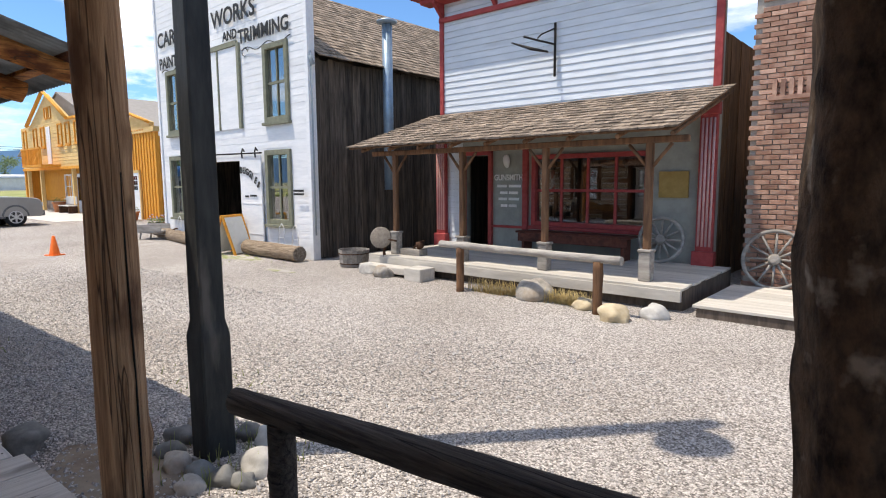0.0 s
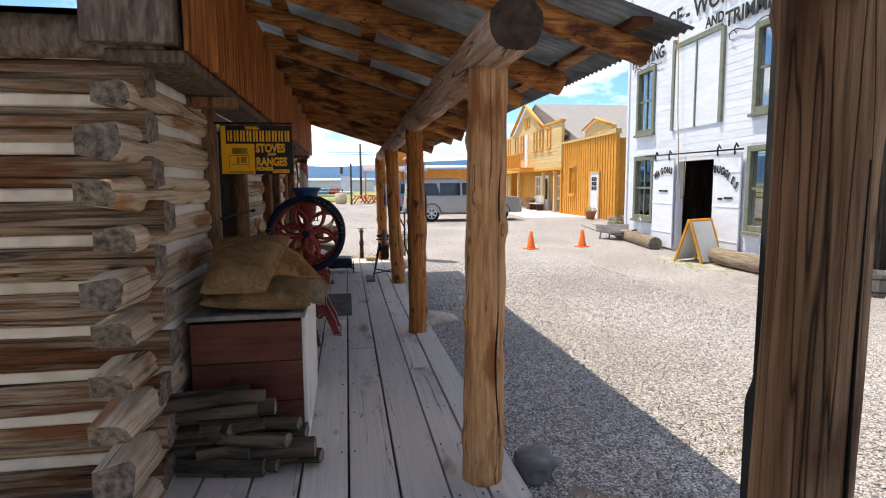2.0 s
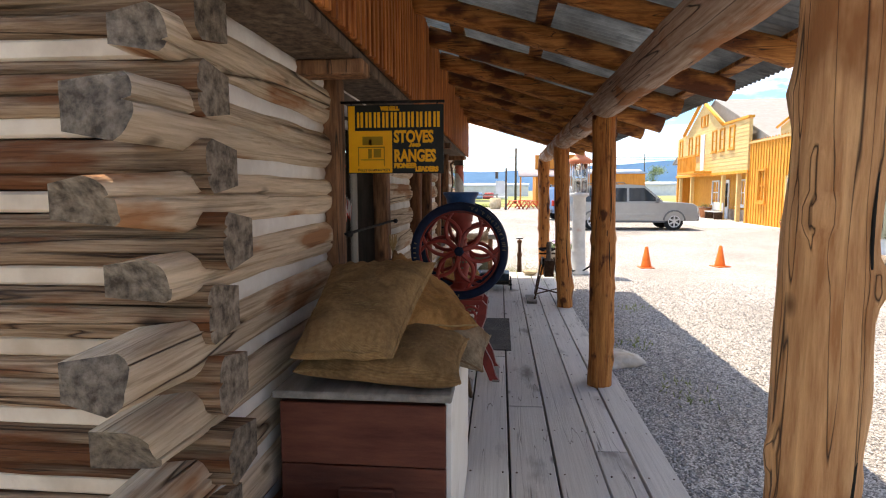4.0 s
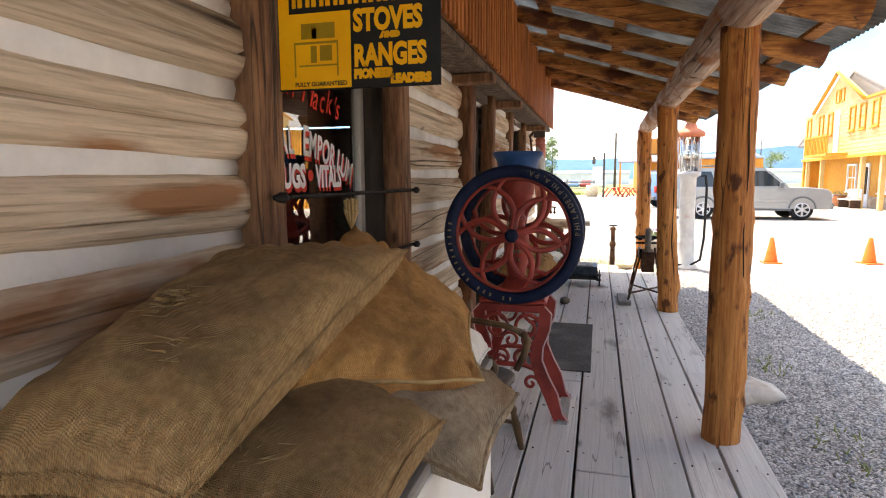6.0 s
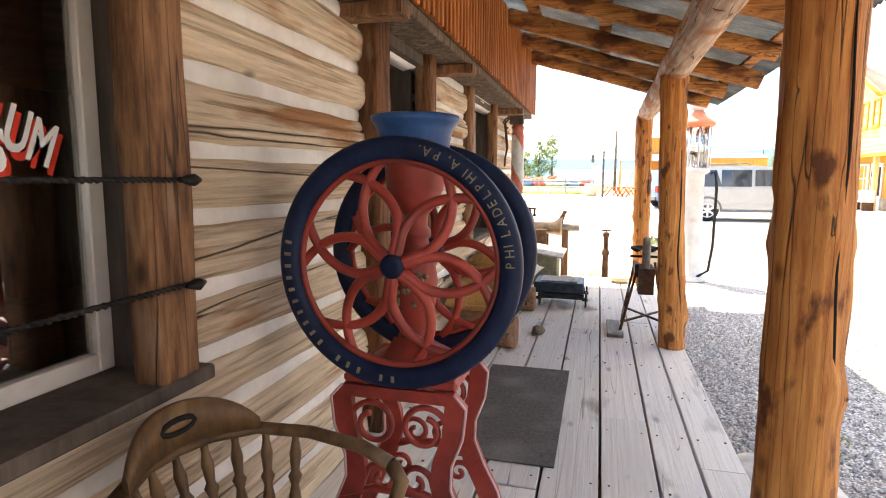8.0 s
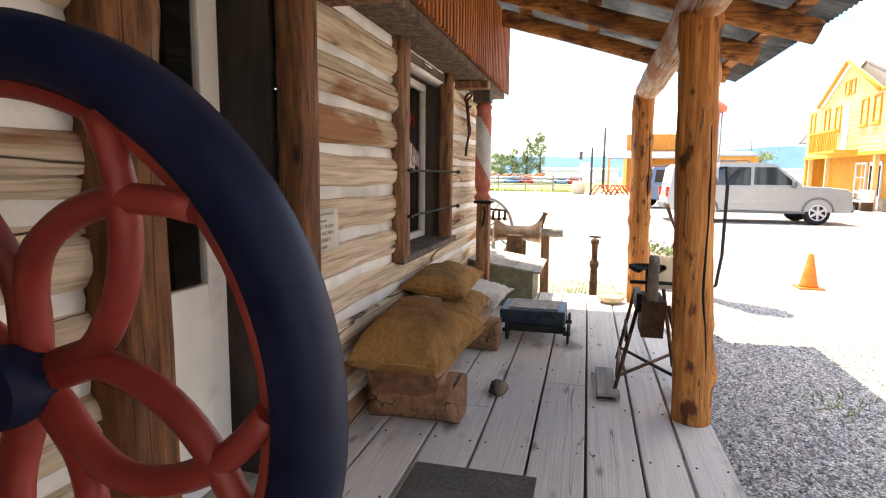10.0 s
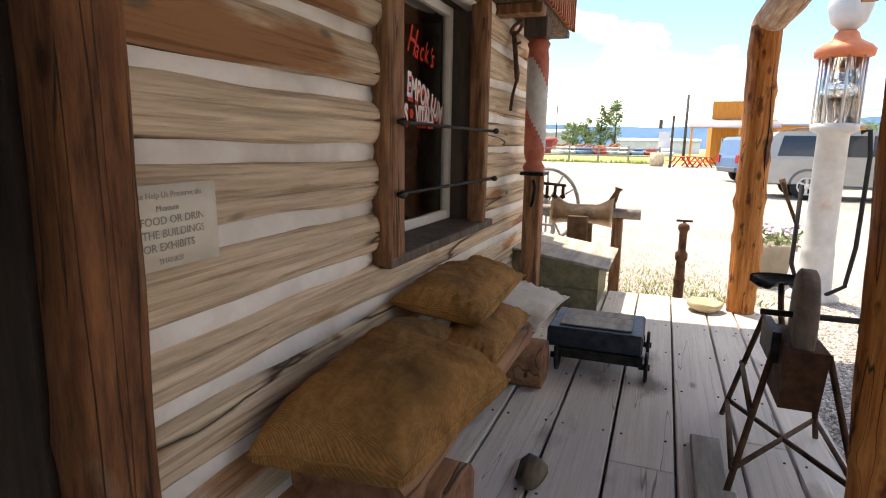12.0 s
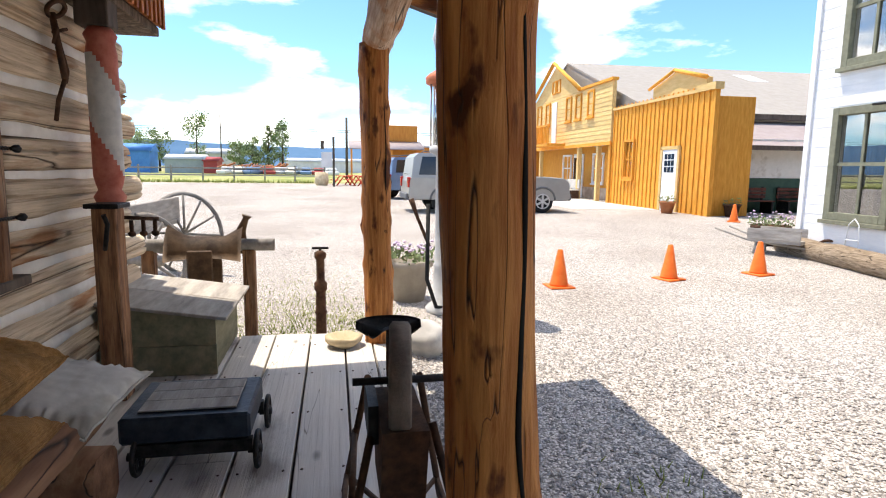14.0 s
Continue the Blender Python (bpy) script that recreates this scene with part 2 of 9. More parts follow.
def hewn_log(bm, s0, s1, z, h, seed, at, deep=0.2, butt=0.0, slant=0.0):
    """A log hewn flat on its face, with wandering edges and drying checks; at(s, d, z) gives a point from the run, the depth outward and the height. butt tapers and slant cuts the last stretch."""
    rg_ = random.Random(int(seed * 977) + 3)
    rows_ = 13
    checks = [(rg_.randint(3, rows_ - 4), rg_.uniform(s0, s1), rg_.uniform(0.5, 1.6)) for _ in range(max(1, int((s1 - s0) * 1.4)))]
    seg = max(5, int((s1 - s0) / 0.065))
    loops = []
    for i in range(seg + 1):
        s_ = s0 + (s1 - s0) * i / seg
        up = h * (1 + 0.2 * noise.noise((s_ * 0.8, seed, 0)) + 0.1 * noise.noise((s_ * 3.1, seed, 4)))
        dn = h * (1 + 0.2 * noise.noise((s_ * 0.8, seed, 9)) + 0.1 * noise.noise((s_ * 3.1, seed, 14)))
        out = 0.012 * noise.noise((s_ * 0.9, seed, 21))
        e_ = max(0.0, 1 - (s1 - s_) / 0.34) if butt else 0.0
        k_ = 1 - butt * e_
        lp = []
        for r_ in range(rows_):
            v = 1 - 2 * r_ / (rows_ - 1)
            zz = (up if v > 0 else dn) * v * k_
            d_ = out - 0.04 * abs(v) ** 4 - 0.05 * butt * e_ + 0.009 * noise.noise((s_ * 2.6, v * 1.6, seed)) + 0.004 * noise.noise((s_ * 8, v * 5, seed))
            for cr_, cs_, cl_ in checks:
                q_ = abs(s_ - cs_) / cl_
                if q_ < 1:
                    if r_ == cr_:
                        d_ -= 0.03 * (1 - q_ ** 2)
                    elif abs(r_ - cr_) == 1:
                        zz -= (cr_ - r_) * 0.007 * (1 - q_ ** 2)
            cut_ = slant * e_ * (v if seed % 2 < 1 else -v) * 0.5
            lp.append(at(s_ + cut_, d_, z + zz))
        lp.append(at(s_, -deep * (1 - 0.25 * butt * e_), z - dn * 0.7 * k_))
        lp.append(at(s_, -deep * (1 - 0.25 * butt * e_), z + up * 0.7 * k_))
        loops.append(lp)
    rings(bm, loops, True, cap_mi=1)
    bmesh.ops.recalc_face_normals(bm, faces=bm.faces)


def text(body, size, m, material, parent, name="lettering", depth=0.002, align="LEFT", sx=1.0, bold=0.0, label="", shear=0.0):
    cu = bpy.data.curves.new(name, "FONT")
    cu.body, cu.size, cu.extrude, cu.align_x, cu.offset = body, size, depth, align, bold
    cu.resolution_u, cu.shear = 3, shear
    tmp = bpy.data.objects.new(name, cu)
    me = bpy.data.meshes.new_from_object(tmp)
    bpy.data.objects.remove(tmp)
    me.materials.clear()
    me.materials.append(material)
    return place(name, me, parent, label, m @ Matrix.Diagonal((sx, 1, 1, 1)))


def noisy(bm, amt, freq, seed=0.0):
    for v in bm.verts:
        v.co += noise.noise_vector(v.co * freq + Vector((seed, seed, seed))) * amt


def loft(n, f):
    return [f(i / n) for i in range(n + 1)]


# ---- materials ----
LOGX = surf("weathered_log", (0.52, 0.40, 0.275), (0.78, 0.635, 0.47), 5, (0.45, 9, 9), 0.9, 0.8, stain=(0.40, 0.20, 0.10), stain_scale=1.0, stain_at=(0.56, 0.64), stain_stretch=(1.1, 5, 5), rand=0.14, crack=(0.14, 3.2, 3.2), crack_w=0.0065, crack_col=(0.07, 0.042, 0.026), knots=(2.4, 5.5, 5.5), fine=(0.5, 30, 30))
# end-wall logs: real brown stains over a base tone lowered for eave shade
LOGY = surf("weathered_shaded_log_side", (0.10, 0.055, 0.03), (0.43, 0.30, 0.195), 5, (9, 0.35, 9), 0.9, 0.8, stain=(0.17, 0.065, 0.026), stain_scale=1.3, stain_at=(0.47, 0.57), stain_stretch=(6, 0.9, 6), rand=0.22, crack=(11, 0.25, 11), crack_w=0.009, crack_col=(0.05, 0.03, 0.02), knots=(6, 2.0, 6), fine=(60, 1.2, 60))
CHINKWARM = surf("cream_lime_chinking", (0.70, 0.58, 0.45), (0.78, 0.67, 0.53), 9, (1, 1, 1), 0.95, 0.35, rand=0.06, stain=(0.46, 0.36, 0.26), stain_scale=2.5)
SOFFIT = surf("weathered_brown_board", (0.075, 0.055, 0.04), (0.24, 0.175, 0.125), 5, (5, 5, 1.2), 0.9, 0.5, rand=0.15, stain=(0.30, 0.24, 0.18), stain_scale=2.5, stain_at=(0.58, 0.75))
ENDGRAIN = surf("log_end_grain", (0.09, 0.072, 0.056), (0.36, 0.30, 0.235), 26, (1, 1, 1), 0.9, 1.0, rand=0.2)
CHINK = surf("lime_chinking", (0.74, 0.70, 0.65), (0.84, 0.81, 0.76), 9, (1, 1, 1), 0.95, 0.35, rand=0.05, stain=(0.60, 0.555, 0.50), stain_scale=2.5)
POST = surf("peeled_pine_post", (0.32, 0.095, 0.022), (0.64, 0.275, 0.08), 5, (7, 7, 0.5), 0.6, 0.6, stain=(0.12, 0.036, 0.012), stain_scale=11, stain_at=(0.575, 0.65), stain_stretch=(1, 1, 0.45), rand=0.1, crack=(18, 18, 0.4), crack_w=0.009, crack_col=(0.06, 0.025, 0.012), knots=(5, 5, 3.2))
# nearest porch post: paler tan, with sunlit bounce put into its colour
POSTTAN = surf("bounce_lit_pine_post", (0.38, 0.165, 0.062), (0.68, 0.39, 0.185), 5, (7, 7, 0.5), 0.65, 0.6, stain=(0.30, 0.12, 0.04), stain_scale=7, stain_at=(0.56, 0.68), stain_stretch=(1, 1, 0.3), crack=(18, 18, 0.4), crack_w=0.009, crack_col=(0.07, 0.035, 0.02), knots=(5, 5, 3.2))
POSTEND = surf("sawn_post_end", (0.035, 0.026, 0.02), (0.10, 0.07, 0.05), 12, rough=0.9)
POSTGREY = surf("greyed_pine_post", (0.16, 0.085, 0.045), (0.42, 0.26, 0.15), 5, (9, 9, 0.35), 0.75, 0.6, stain=(0.10, 0.05, 0.028), stain_scale=6, stain_at=(0.52, 0.66), stain_stretch=(1, 1, 0.4), crack=(18, 18, 0.4), crack_w=0.012, crack_col=(0.05, 0.025, 0.015), knots=(5, 5, 3.0))
RAFTER = surf("stained_log_rafter", (0.26, 0.09, 0.028), (0.62, 0.28, 0.085), 5, (9, 0.4, 9), 0.7, 0.6, stain=(0.13, 0.045, 0.02), stain_scale=6, stain_at=(0.5, 0.62), stain_stretch=(1, 0.5, 1), crack=(16, 0.4, 16), crack_w=0.01, knots=(5, 3, 5))
BEAM = surf("scraped_log_beam", (0.34, 0.19, 0.11), (0.68, 0.52, 0.40), 5, (0.4, 8, 8), 0.75, 0.6, stain=(0.42, 0.17, 0.06), stain_scale=5, stain_at=(0.5, 0.62), stain_stretch=(0.5, 1, 1), crack=(0.4, 14, 14), crack_w=0.01)
TIN = surf("corrugated_iron", (0.17, 0.175, 0.18), (0.36, 0.37, 0.375), 4, rough=0.6, bump=0.1, metal=0.75, stain=(0.22, 0.19, 0.16), stain_scale=1.4, stain_at=(0.5, 0.75))
FASCIA = surf("oiled_board", (0.24, 0.065, 0.018), (0.56, 0.21, 0.06), 5, (9, 9, 0.5), 0.65, 0.4, rand=0.25)
DECK = surf("weathered_deck_plank", (0.57, 0.525, 0.475), (0.67, 0.625, 0.57), 5, (0.35, 11, 3), 0.9, 0.3, stain=(0.27, 0.235, 0.205), stain_scale=3.0, stain_at=(0.6, 0.72), stain_stretch=(0.5, 1.2, 1), rand=0.12, crack=(0.3, 12, 3), crack_w=0.004, crack_col=(0.22, 0.19, 0.16), knots=(2.0, 5, 1))
DECKY = surf("weathered_cross_plank", (0.48, 0.435, 0.385), (0.61, 0.565, 0.51), 5, (14, 0.3, 3), 0.9, 0.35, stain=(0.27, 0.235, 0.205), stain_scale=3.0, stain_at=(0.6, 0.72), stain_stretch=(1.2, 0.5, 1), rand=0.1, crack=(16, 0.3, 3), crack_w=0.006, crack_col=(0.17, 0.145, 0.125))
FRAME = surf("brown_frame_timber", (0.115, 0.052, 0.028), (0.38, 0.195, 0.10), 5, (5, 5, 0.7), 0.75, 0.6, stain=(0.34, 0.22, 0.14), stain_scale=5, stain_at=(0.58, 0.72), stain_stretch=(1, 1, 0.35), crack=(16, 16, 0.4), crack_w=0.01, knots=(5, 5, 2.5))
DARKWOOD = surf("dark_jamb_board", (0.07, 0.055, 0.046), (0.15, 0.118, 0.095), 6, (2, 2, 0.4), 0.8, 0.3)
# doorway timber: red-brown posts and reveal boards with the recess shade in their colour
DOORPOST = surf("shaded_red_brown_door_post", (0.075, 0.03, 0.015), (0.27, 0.115, 0.05), 5, (5, 5, 0.7), 0.75, 0.7, stain=(0.30, 0.20, 0.13), stain_scale=6, stain_at=(0.6, 0.7), stain_stretch=(1, 1, 0.4), crack=(16, 16, 0.4), crack_w=0.01, knots=(5, 5, 2.5))
DOORSHADE = surf("shade_darkened_door_board", (0.03, 0.024, 0.02), (0.075, 0.06, 0.05), 6, (2, 2, 0.4), 0.8, 0.3)
CREAM = surf("cream_paint", (0.76, 0.73, 0.66), (0.83, 0.80, 0.74), 5, rough=0.6, bump=0.08, stain=(0.5, 0.45, 0.37), stain_scale=3, stain_at=(0.58, 0.8))
DARK = surf("dark_room", (0.012, 0.011, 0.01), (0.02, 0.018, 0.016), 3, rough=0.9, bump=0)
IRON = surf("black_iron", (0.018, 0.017, 0.017), (0.05, 0.045, 0.042), 20, rough=0.55, bump=0.2, metal=0.7)
RUST = surf("rusted_iron", (0.055, 0.03, 0.02), (0.14, 0.075, 0.045), 14, rough=0.8, bump=0.3, metal=0.3)
EARTH = surf("bare_earth", (0.20, 0.15, 0.11), (0.32, 0.26, 0.20), 4, rough=0.95, bump=0.5)
ROCK = surf("field_stone", (0.30, 0.27, 0.23), (0.55, 0.50, 0.44), 5, rough=0.9, bump=0.6, rand=0.3, stain=(0.42, 0.27, 0.13), stain_scale=2, stain_at=(0.5, 0.75))
WHITE = surf("white_painted_board", (0.74, 0.75, 0.76), (0.84, 0.84, 0.84), 6, (0.4, 2, 2), 0.6, 0.12, rand=0.04, stain=(0.62, 0.62, 0.61), stain_scale=1.2, stain_at=(0.6, 0.85))
OLIVE = surf("olive_trim_paint", (0.17, 0.17, 0.12), (0.24, 0.24, 0.17), 8, rough=0.6, bump=0.1)
BLACKPAINT = surf("black_sign_paint", (0.02, 0.02, 0.02), (0.045, 0.045, 0.045), 12, rough=0.6, bump=0)
BARN = surf("black_weathered_board", (0.035, 0.028, 0.022), (0.125, 0.10, 0.08), 6, (3, 3, 0.25), 0.85, 0.5, stain=(0.20, 0.15, 0.11), stain_scale=1.5, stain_at=(0.55, 0.8), rand=0.35)
SHINGLE = surf("cedar_shingle", (0.15, 0.115, 0.085), (0.33, 0.26, 0.20), 5, (3, 0.6, 1), 0.9, 0.4, rand=0.1)
GREYBOARD = surf("pale_grey_clapboard", (0.62, 0.66, 0.70), (0.72, 0.76, 0.80), 5, (0.4, 2, 2), 0.6, 0.1, rand=0.04, stain=(0.44, 0.47, 0.5), stain_scale=1.5, stain_at=(0.6, 0.85))
GREYPANEL = surf("sage_grey_panel", (0.30, 0.31, 0.28), (0.38, 0.39, 0.35), 5, rough=0.6, bump=0.08)
REDTRIM = surf("brick_red_trim", (0.30, 0.045, 0.045), (0.42, 0.08, 0.075), 8, rough=0.55, bump=0.1, rand=0.1)
PINKTRIM = surf("faded_pink_flute", (0.55, 0.33, 0.31), (0.64, 0.42, 0.40), 8, rough=0.6, bump=0.1)
PLANKPALE = surf("pale_boardwalk", (0.46, 0.43, 0.38), (0.62, 0.58, 0.52), 6, (0.25, 2.4, 1), 0.85, 0.3, rand=0.12)
TIMBER = surf("brown_porch_timber", (0.10, 0.052, 0.03), (0.26, 0.14, 0.075), 6, (2.4, 2.4, 0.3), 0.75, 0.4)
BRICK = surf("mottled_brick", (0.26, 0.13, 0.09), (0.50, 0.32, 0.24), 4, rough=0.9, bump=0.4, rand=0.28)
MORTAR = surf("grey_mortar", (0.35, 0.31, 0.27), (0.45, 0.41, 0.36), 9, rough=0.95, bump=0.3)
OCHRE = surf("amber_stained_siding", (0.62, 0.25, 0.03), (0.78, 0.37, 0.065), 6, (2.5, 2.5, 0.4), 0.65, 0.25, rand=0.12)
STRAW = surf("honey_clapboard", (0.66, 0.44, 0.17), (0.78, 0.55, 0.25), 6, (0.4, 2, 2), 0.65, 0.2, rand=0.08)
ROOFMETAL = surf("warm_grey_sheet_roof", (0.28, 0.26, 0.235), (0.33, 0.305, 0.28), 3, rough=0.7, bump=0.05)
MAUVEROOF = surf("mauve_sheet_roof", (0.28, 0.235, 0.235), (0.33, 0.285, 0.285), 3, rough=0.7, bump=0.05)
GREENPANEL = surf("dark_green_panel", (0.03, 0.07, 0.05), (0.05, 0.10, 0.07), 3, rough=0.6, bump=0.05)
CONCRETE = surf("pale_concrete", (0.55, 0.52, 0.48), (0.66, 0.63, 0.58), 3, rough=0.9, bump=0.2)
BURLAP = surf("brown_burlap", (0.42, 0.205, 0.066), (0.58, 0.305, 0.108), 55, rough=0.95, bump=0.0, rand=0.12, stain=(0.22, 0.115, 0.04), stain_scale=3.5, stain_at=(0.5, 0.8))
CANVAS = surf("white_canvas_sack", (0.50, 0.47, 0.42), (0.66, 0.63, 0.57), 5, rough=0.95, bump=0.3, stain=(0.30, 0.27, 0.23), stain_scale=4)
TWINE = surf("jute_twine", (0.30, 0.19, 0.08), (0.45, 0.31, 0.15), 30, rough=0.95, bump=0.2)
CHEST = surf("red_brown_chest_board", (0.085, 0.025, 0.017), (0.16, 0.055, 0.035), 6, (2.2, 0.4, 2.2), 0.6, 0.3, stain=(0.05, 0.02, 0.015), stain_scale=2)
MILLRED = surf("red_mill_enamel", (0.27, 0.03, 0.022), (0.37, 0.055, 0.038), 9, rough=0.45, bump=0.12, stain=(0.17, 0.025, 0.018), stain_scale=5, spec=0.35)
MILLBLUE = surf("navy_mill_enamel", (0.004, 0.008, 0.026), (0.011, 0.019, 0.05), 10, rough=0.5, bump=0.1, spec=0.2)
MILLCAP = surf("blue_hopper_enamel", (0.014, 0.05, 0.15), (0.032, 0.095, 0.24), 9, rough=0.4, bump=0.1)
GOLD = surf("worn_gold_paint", (0.15, 0.12, 0.075), (0.26, 0.22, 0.14), 20, rough=0.7, bump=0.1)
CHAIRWOOD = surf("dark_varnished_oak", (0.055, 0.03, 0.016), (0.17, 0.095, 0.045), 6, (2, 2, 0.6), 0.38, 0.25, stain=(0.26, 0.16, 0.075), stain_scale=4, stain_at=(0.55, 0.75))
SEATWOOD = surf("worn_grey_seat", (0.10, 0.085, 0.07), (0.18, 0.155, 0.13), 7, (0.5, 2, 2), 0.6, 0.25)
MAT = surf("worn_rubber_mat", (0.075, 0.068, 0.062), (0.13, 0.118, 0.105), 40, rough=0.95, bump=0.6, stain=(0.17, 0.15, 0.13), stain_scale=3)
SIGNYELLOW = surf("sign_yellow_enamel", (0.84, 0.385, 0.01), (0.92, 0.45, 0.016), 7, rough=0.4, bump=0.03)
SIGNBLACK = surf("sign_black_enamel", (0.012, 0.011, 0.01), (0.022, 0.02, 0.018), 7, rough=0.4, bump=0.03)
REDPAINT = surf("red_lettering", (0.62, 0.035, 0.02), (0.72, 0.06, 0.035), 14, rough=0.5, bump=0)
WHITEPAINT = surf("white_lettering", (0.74, 0.73, 0.70), (0.82, 0.81, 0.79), 14, rough=0.5, bump=0)
BARBERRED = surf("faded_red_paint", (0.40, 0.10, 0.07), (0.55, 0.20, 0.15), 12, rough=0.6, bump=0.2)
BARBERWHITE = surf("faded_grey_white_paint", (0.45, 0.46, 0.46), (0.62, 0.62, 0.60), 12, rough=0.6, bump=0.2)
SCALEBLUE = surf("blue_black_cast_iron", (0.018, 0.024, 0.034), (0.045, 0.055, 0.07), 14, rough=0.5, bump=0.25, metal=0.4)
GREYWOOD = surf("grey_driftwood", (0.22, 0.20, 0.18), (0.40, 0.37, 0.33), 6, (0.4, 2.2, 2.2), 0.85, 0.5, rand=0.2)
GREENWOOD = surf("mossy_box_board", (0.13, 0.13, 0.08), (0.25, 0.23, 0.15), 6, (0.5, 2, 2), 0.85, 0.4, rand=0.15)
GRINDSTONE = surf("sandstone_wheel", (0.17, 0.145, 0.12), (0.27, 0.235, 0.195), 16, rough=0.95, bump=0.5)
CONE = surf("orange_cone_plastic", (0.82, 0.14, 0.02), (0.88, 0.19, 0.035), 8, rough=0.45, bump=0.03)
CARSILVER = surf("silver_car_paint", (0.38, 0.365, 0.34), (0.43, 0.415, 0.39), 2, rough=0.3, bump=0, metal=0.45)
CARGREY = surf("grey_plastic_trim", (0.14, 0.14, 0.14), (0.17, 0.17, 0.17), 9, rough=0.6, bump=0.05)
RUBBER = surf("tyre_rubber", (0.018, 0.018, 0.018), (0.03, 0.03, 0.03), 20, rough=0.85, bump=0.1)
CHROME = surf("alloy_wheel", (0.55, 0.55, 0.56), (0.65, 0.65, 0.66), 8, rough=0.3, bump=0, metal=0.8)
CARGLASS = surf("tinted_car_glass", (0.012, 0.016, 0.02), (0.02, 0.024, 0.03), 2, rough=0.04, bump=0, spec=0.6)
LAMPRED = surf("red_tail_lens", (0.42, 0.02, 0.015), (0.5, 0.03, 0.02), 5, rough=0.2, bump=0)
GRASS = surf("dry_green_grass", (0.20, 0.26, 0.06), (0.42, 0.44, 0.15), 1.2, rough=0.95, bump=0.2)
DRYGRASS = surf("dry_straw_grass", (0.60, 0.45, 0.19), (0.76, 0.60, 0.30), 5, rough=0.95, bump=0)
LEAF = surf("poplar_leaf", (0.17, 0.23, 0.10), (0.29, 0.35, 0.18), 3, rough=0.8, bump=0, rand=0.2)
BARKDARK = surf("flaking_dark_bark", (0.02, 0.013, 0.01), (0.13, 0.085, 0.055), 9, (2, 2, 1.1), 0.95, 1.0, stain=(0.30, 0.25, 0.20), stain_scale=9, stain_at=(0.58, 0.68), stain_stretch=(1, 1, 0.8))
RAILDARK = surf("dark_rail_wood", (0.022, 0.019, 0.018), (0.09, 0.078, 0.07), 5, (0.5, 9, 9), 0.8, 0.7, crack=(0.4, 16, 16), crack_w=0.012, crack_col=(0.01, 0.008, 0.008))
POLEDARK = surf("black_painted_pole", (0.022, 0.024, 0.025), (0.05, 0.052, 0.05), 5, (2, 2, 0.4), 0.65, 0.3, stain=(0.11, 0.10, 0.09), stain_scale=3, stain_at=(0.62, 0.75))
PUMPWHITE = surf("chalky_white_enamel", (0.46, 0.455, 0.44), (0.60, 0.59, 0.575), 4, rough=0.45, bump=0.1, stain=(0.48, 0.30, 0.24), stain_scale=3, stain_at=(0.6, 0.75))
PUMPRED = surf("faded_orange_enamel", (0.55, 0.15, 0.07), (0.65, 0.22, 0.11), 6, rough=0.5, bump=0.1)
TERRACOTTA = surf("terracotta", (0.38, 0.15, 0.07), (0.48, 0.21, 0.11), 6, rough=0.85, bump=0.15)
POTGREY = surf("stone_grey_pot", (0.33, 0.29, 0.24), (0.42, 0.37, 0.31), 6, rough=0.85, bump=0.2)
PETAL = surf("pale_violet_petals", (0.45, 0.30, 0.50), (0.75, 0.65, 0.75), 30, rough=0.8, bump=0)
HILL = surf("haze_tinted_hill", (0.06, 0.135, 0.24), (0.09, 0.18, 0.30), 0.004, rough=1.0, bump=0)
FIELD = surf("pale_field", (0.22, 0.22, 0.12), (0.34, 0.31, 0.18), 0.05, rough=1.0, bump=0)
SHEDWHITE = surf("white_sheet_shed", (0.6, 0.6, 0.6), (0.7, 0.7, 0.7), 1, rough=0.6, bump=0)
SHEDBLUE = surf("bright_blue_shed", (0.06, 0.2, 0.5), (0.08, 0.25, 0.58), 1, rough=0.6, bump=0)
SHEDGREY = surf("grey_shed", (0.28, 0.32, 0.34), (0.34, 0.38, 0.4), 1, rough=0.6, bump=0)
REDPLASTIC = surf("red_picnic_paint", (0.60, 0.05, 0.03), (0.68, 0.08, 0.05), 5, rough=0.5, bump=0)
PAPER = surf("yellowed_paper", (0.62, 0.57, 0.47), (0.72, 0.67, 0.57), 5, rough=0.8, bump=0.05)

GLASS = bpy.data.materials.new("window_glass")
GLASS.use_nodes = True
gp = GLASS.node_tree.nodes["Principled BSDF"]
gp.inputs["Transmission Weight"].default_value, gp.inputs["Roughness"].default_value, gp.inputs["IOR"].default_value = 1.0, 0.0, 2.5
gp.inputs["Base Color"].default_value = (0.9, 0.93, 0.92, 1)

# ground: pale crushed gravel seen as many small stones
GRAVEL = bpy.data.materials.new("crushed_gravel")
GRAVEL.use_nodes = True
gn, gl = GRAVEL.node_tree.nodes, GRAVEL.node_tree.links
gp = gn["Principled BSDF"]
g_tc, g_v, g_v2, g_n, g_r, g_r2 = (gn.new(k) for k in ("ShaderNodeTexCoord", "ShaderNodeTexVoronoi", "ShaderNodeTexVoronoi", "ShaderNodeTexNoise", "ShaderNodeValToRGB", "ShaderNodeValToRGB"))
g_v.inputs["Scale"].default_value, g_v2.inputs["Scale"].default_value, g_n.inputs["Scale"].default_value = 74, 74, 0.35
g_n.inputs["Detail"].default_value = 7
g_r.color_ramp.elements[0].color, g_r.color_ramp.elements[1].color = (0.19, 0.175, 0.163, 1), (0.78, 0.725, 0.675, 1)
g_r.color_ramp.elements[0].position, g_r.color_ramp.elements[1].position = 0.08, 0.95
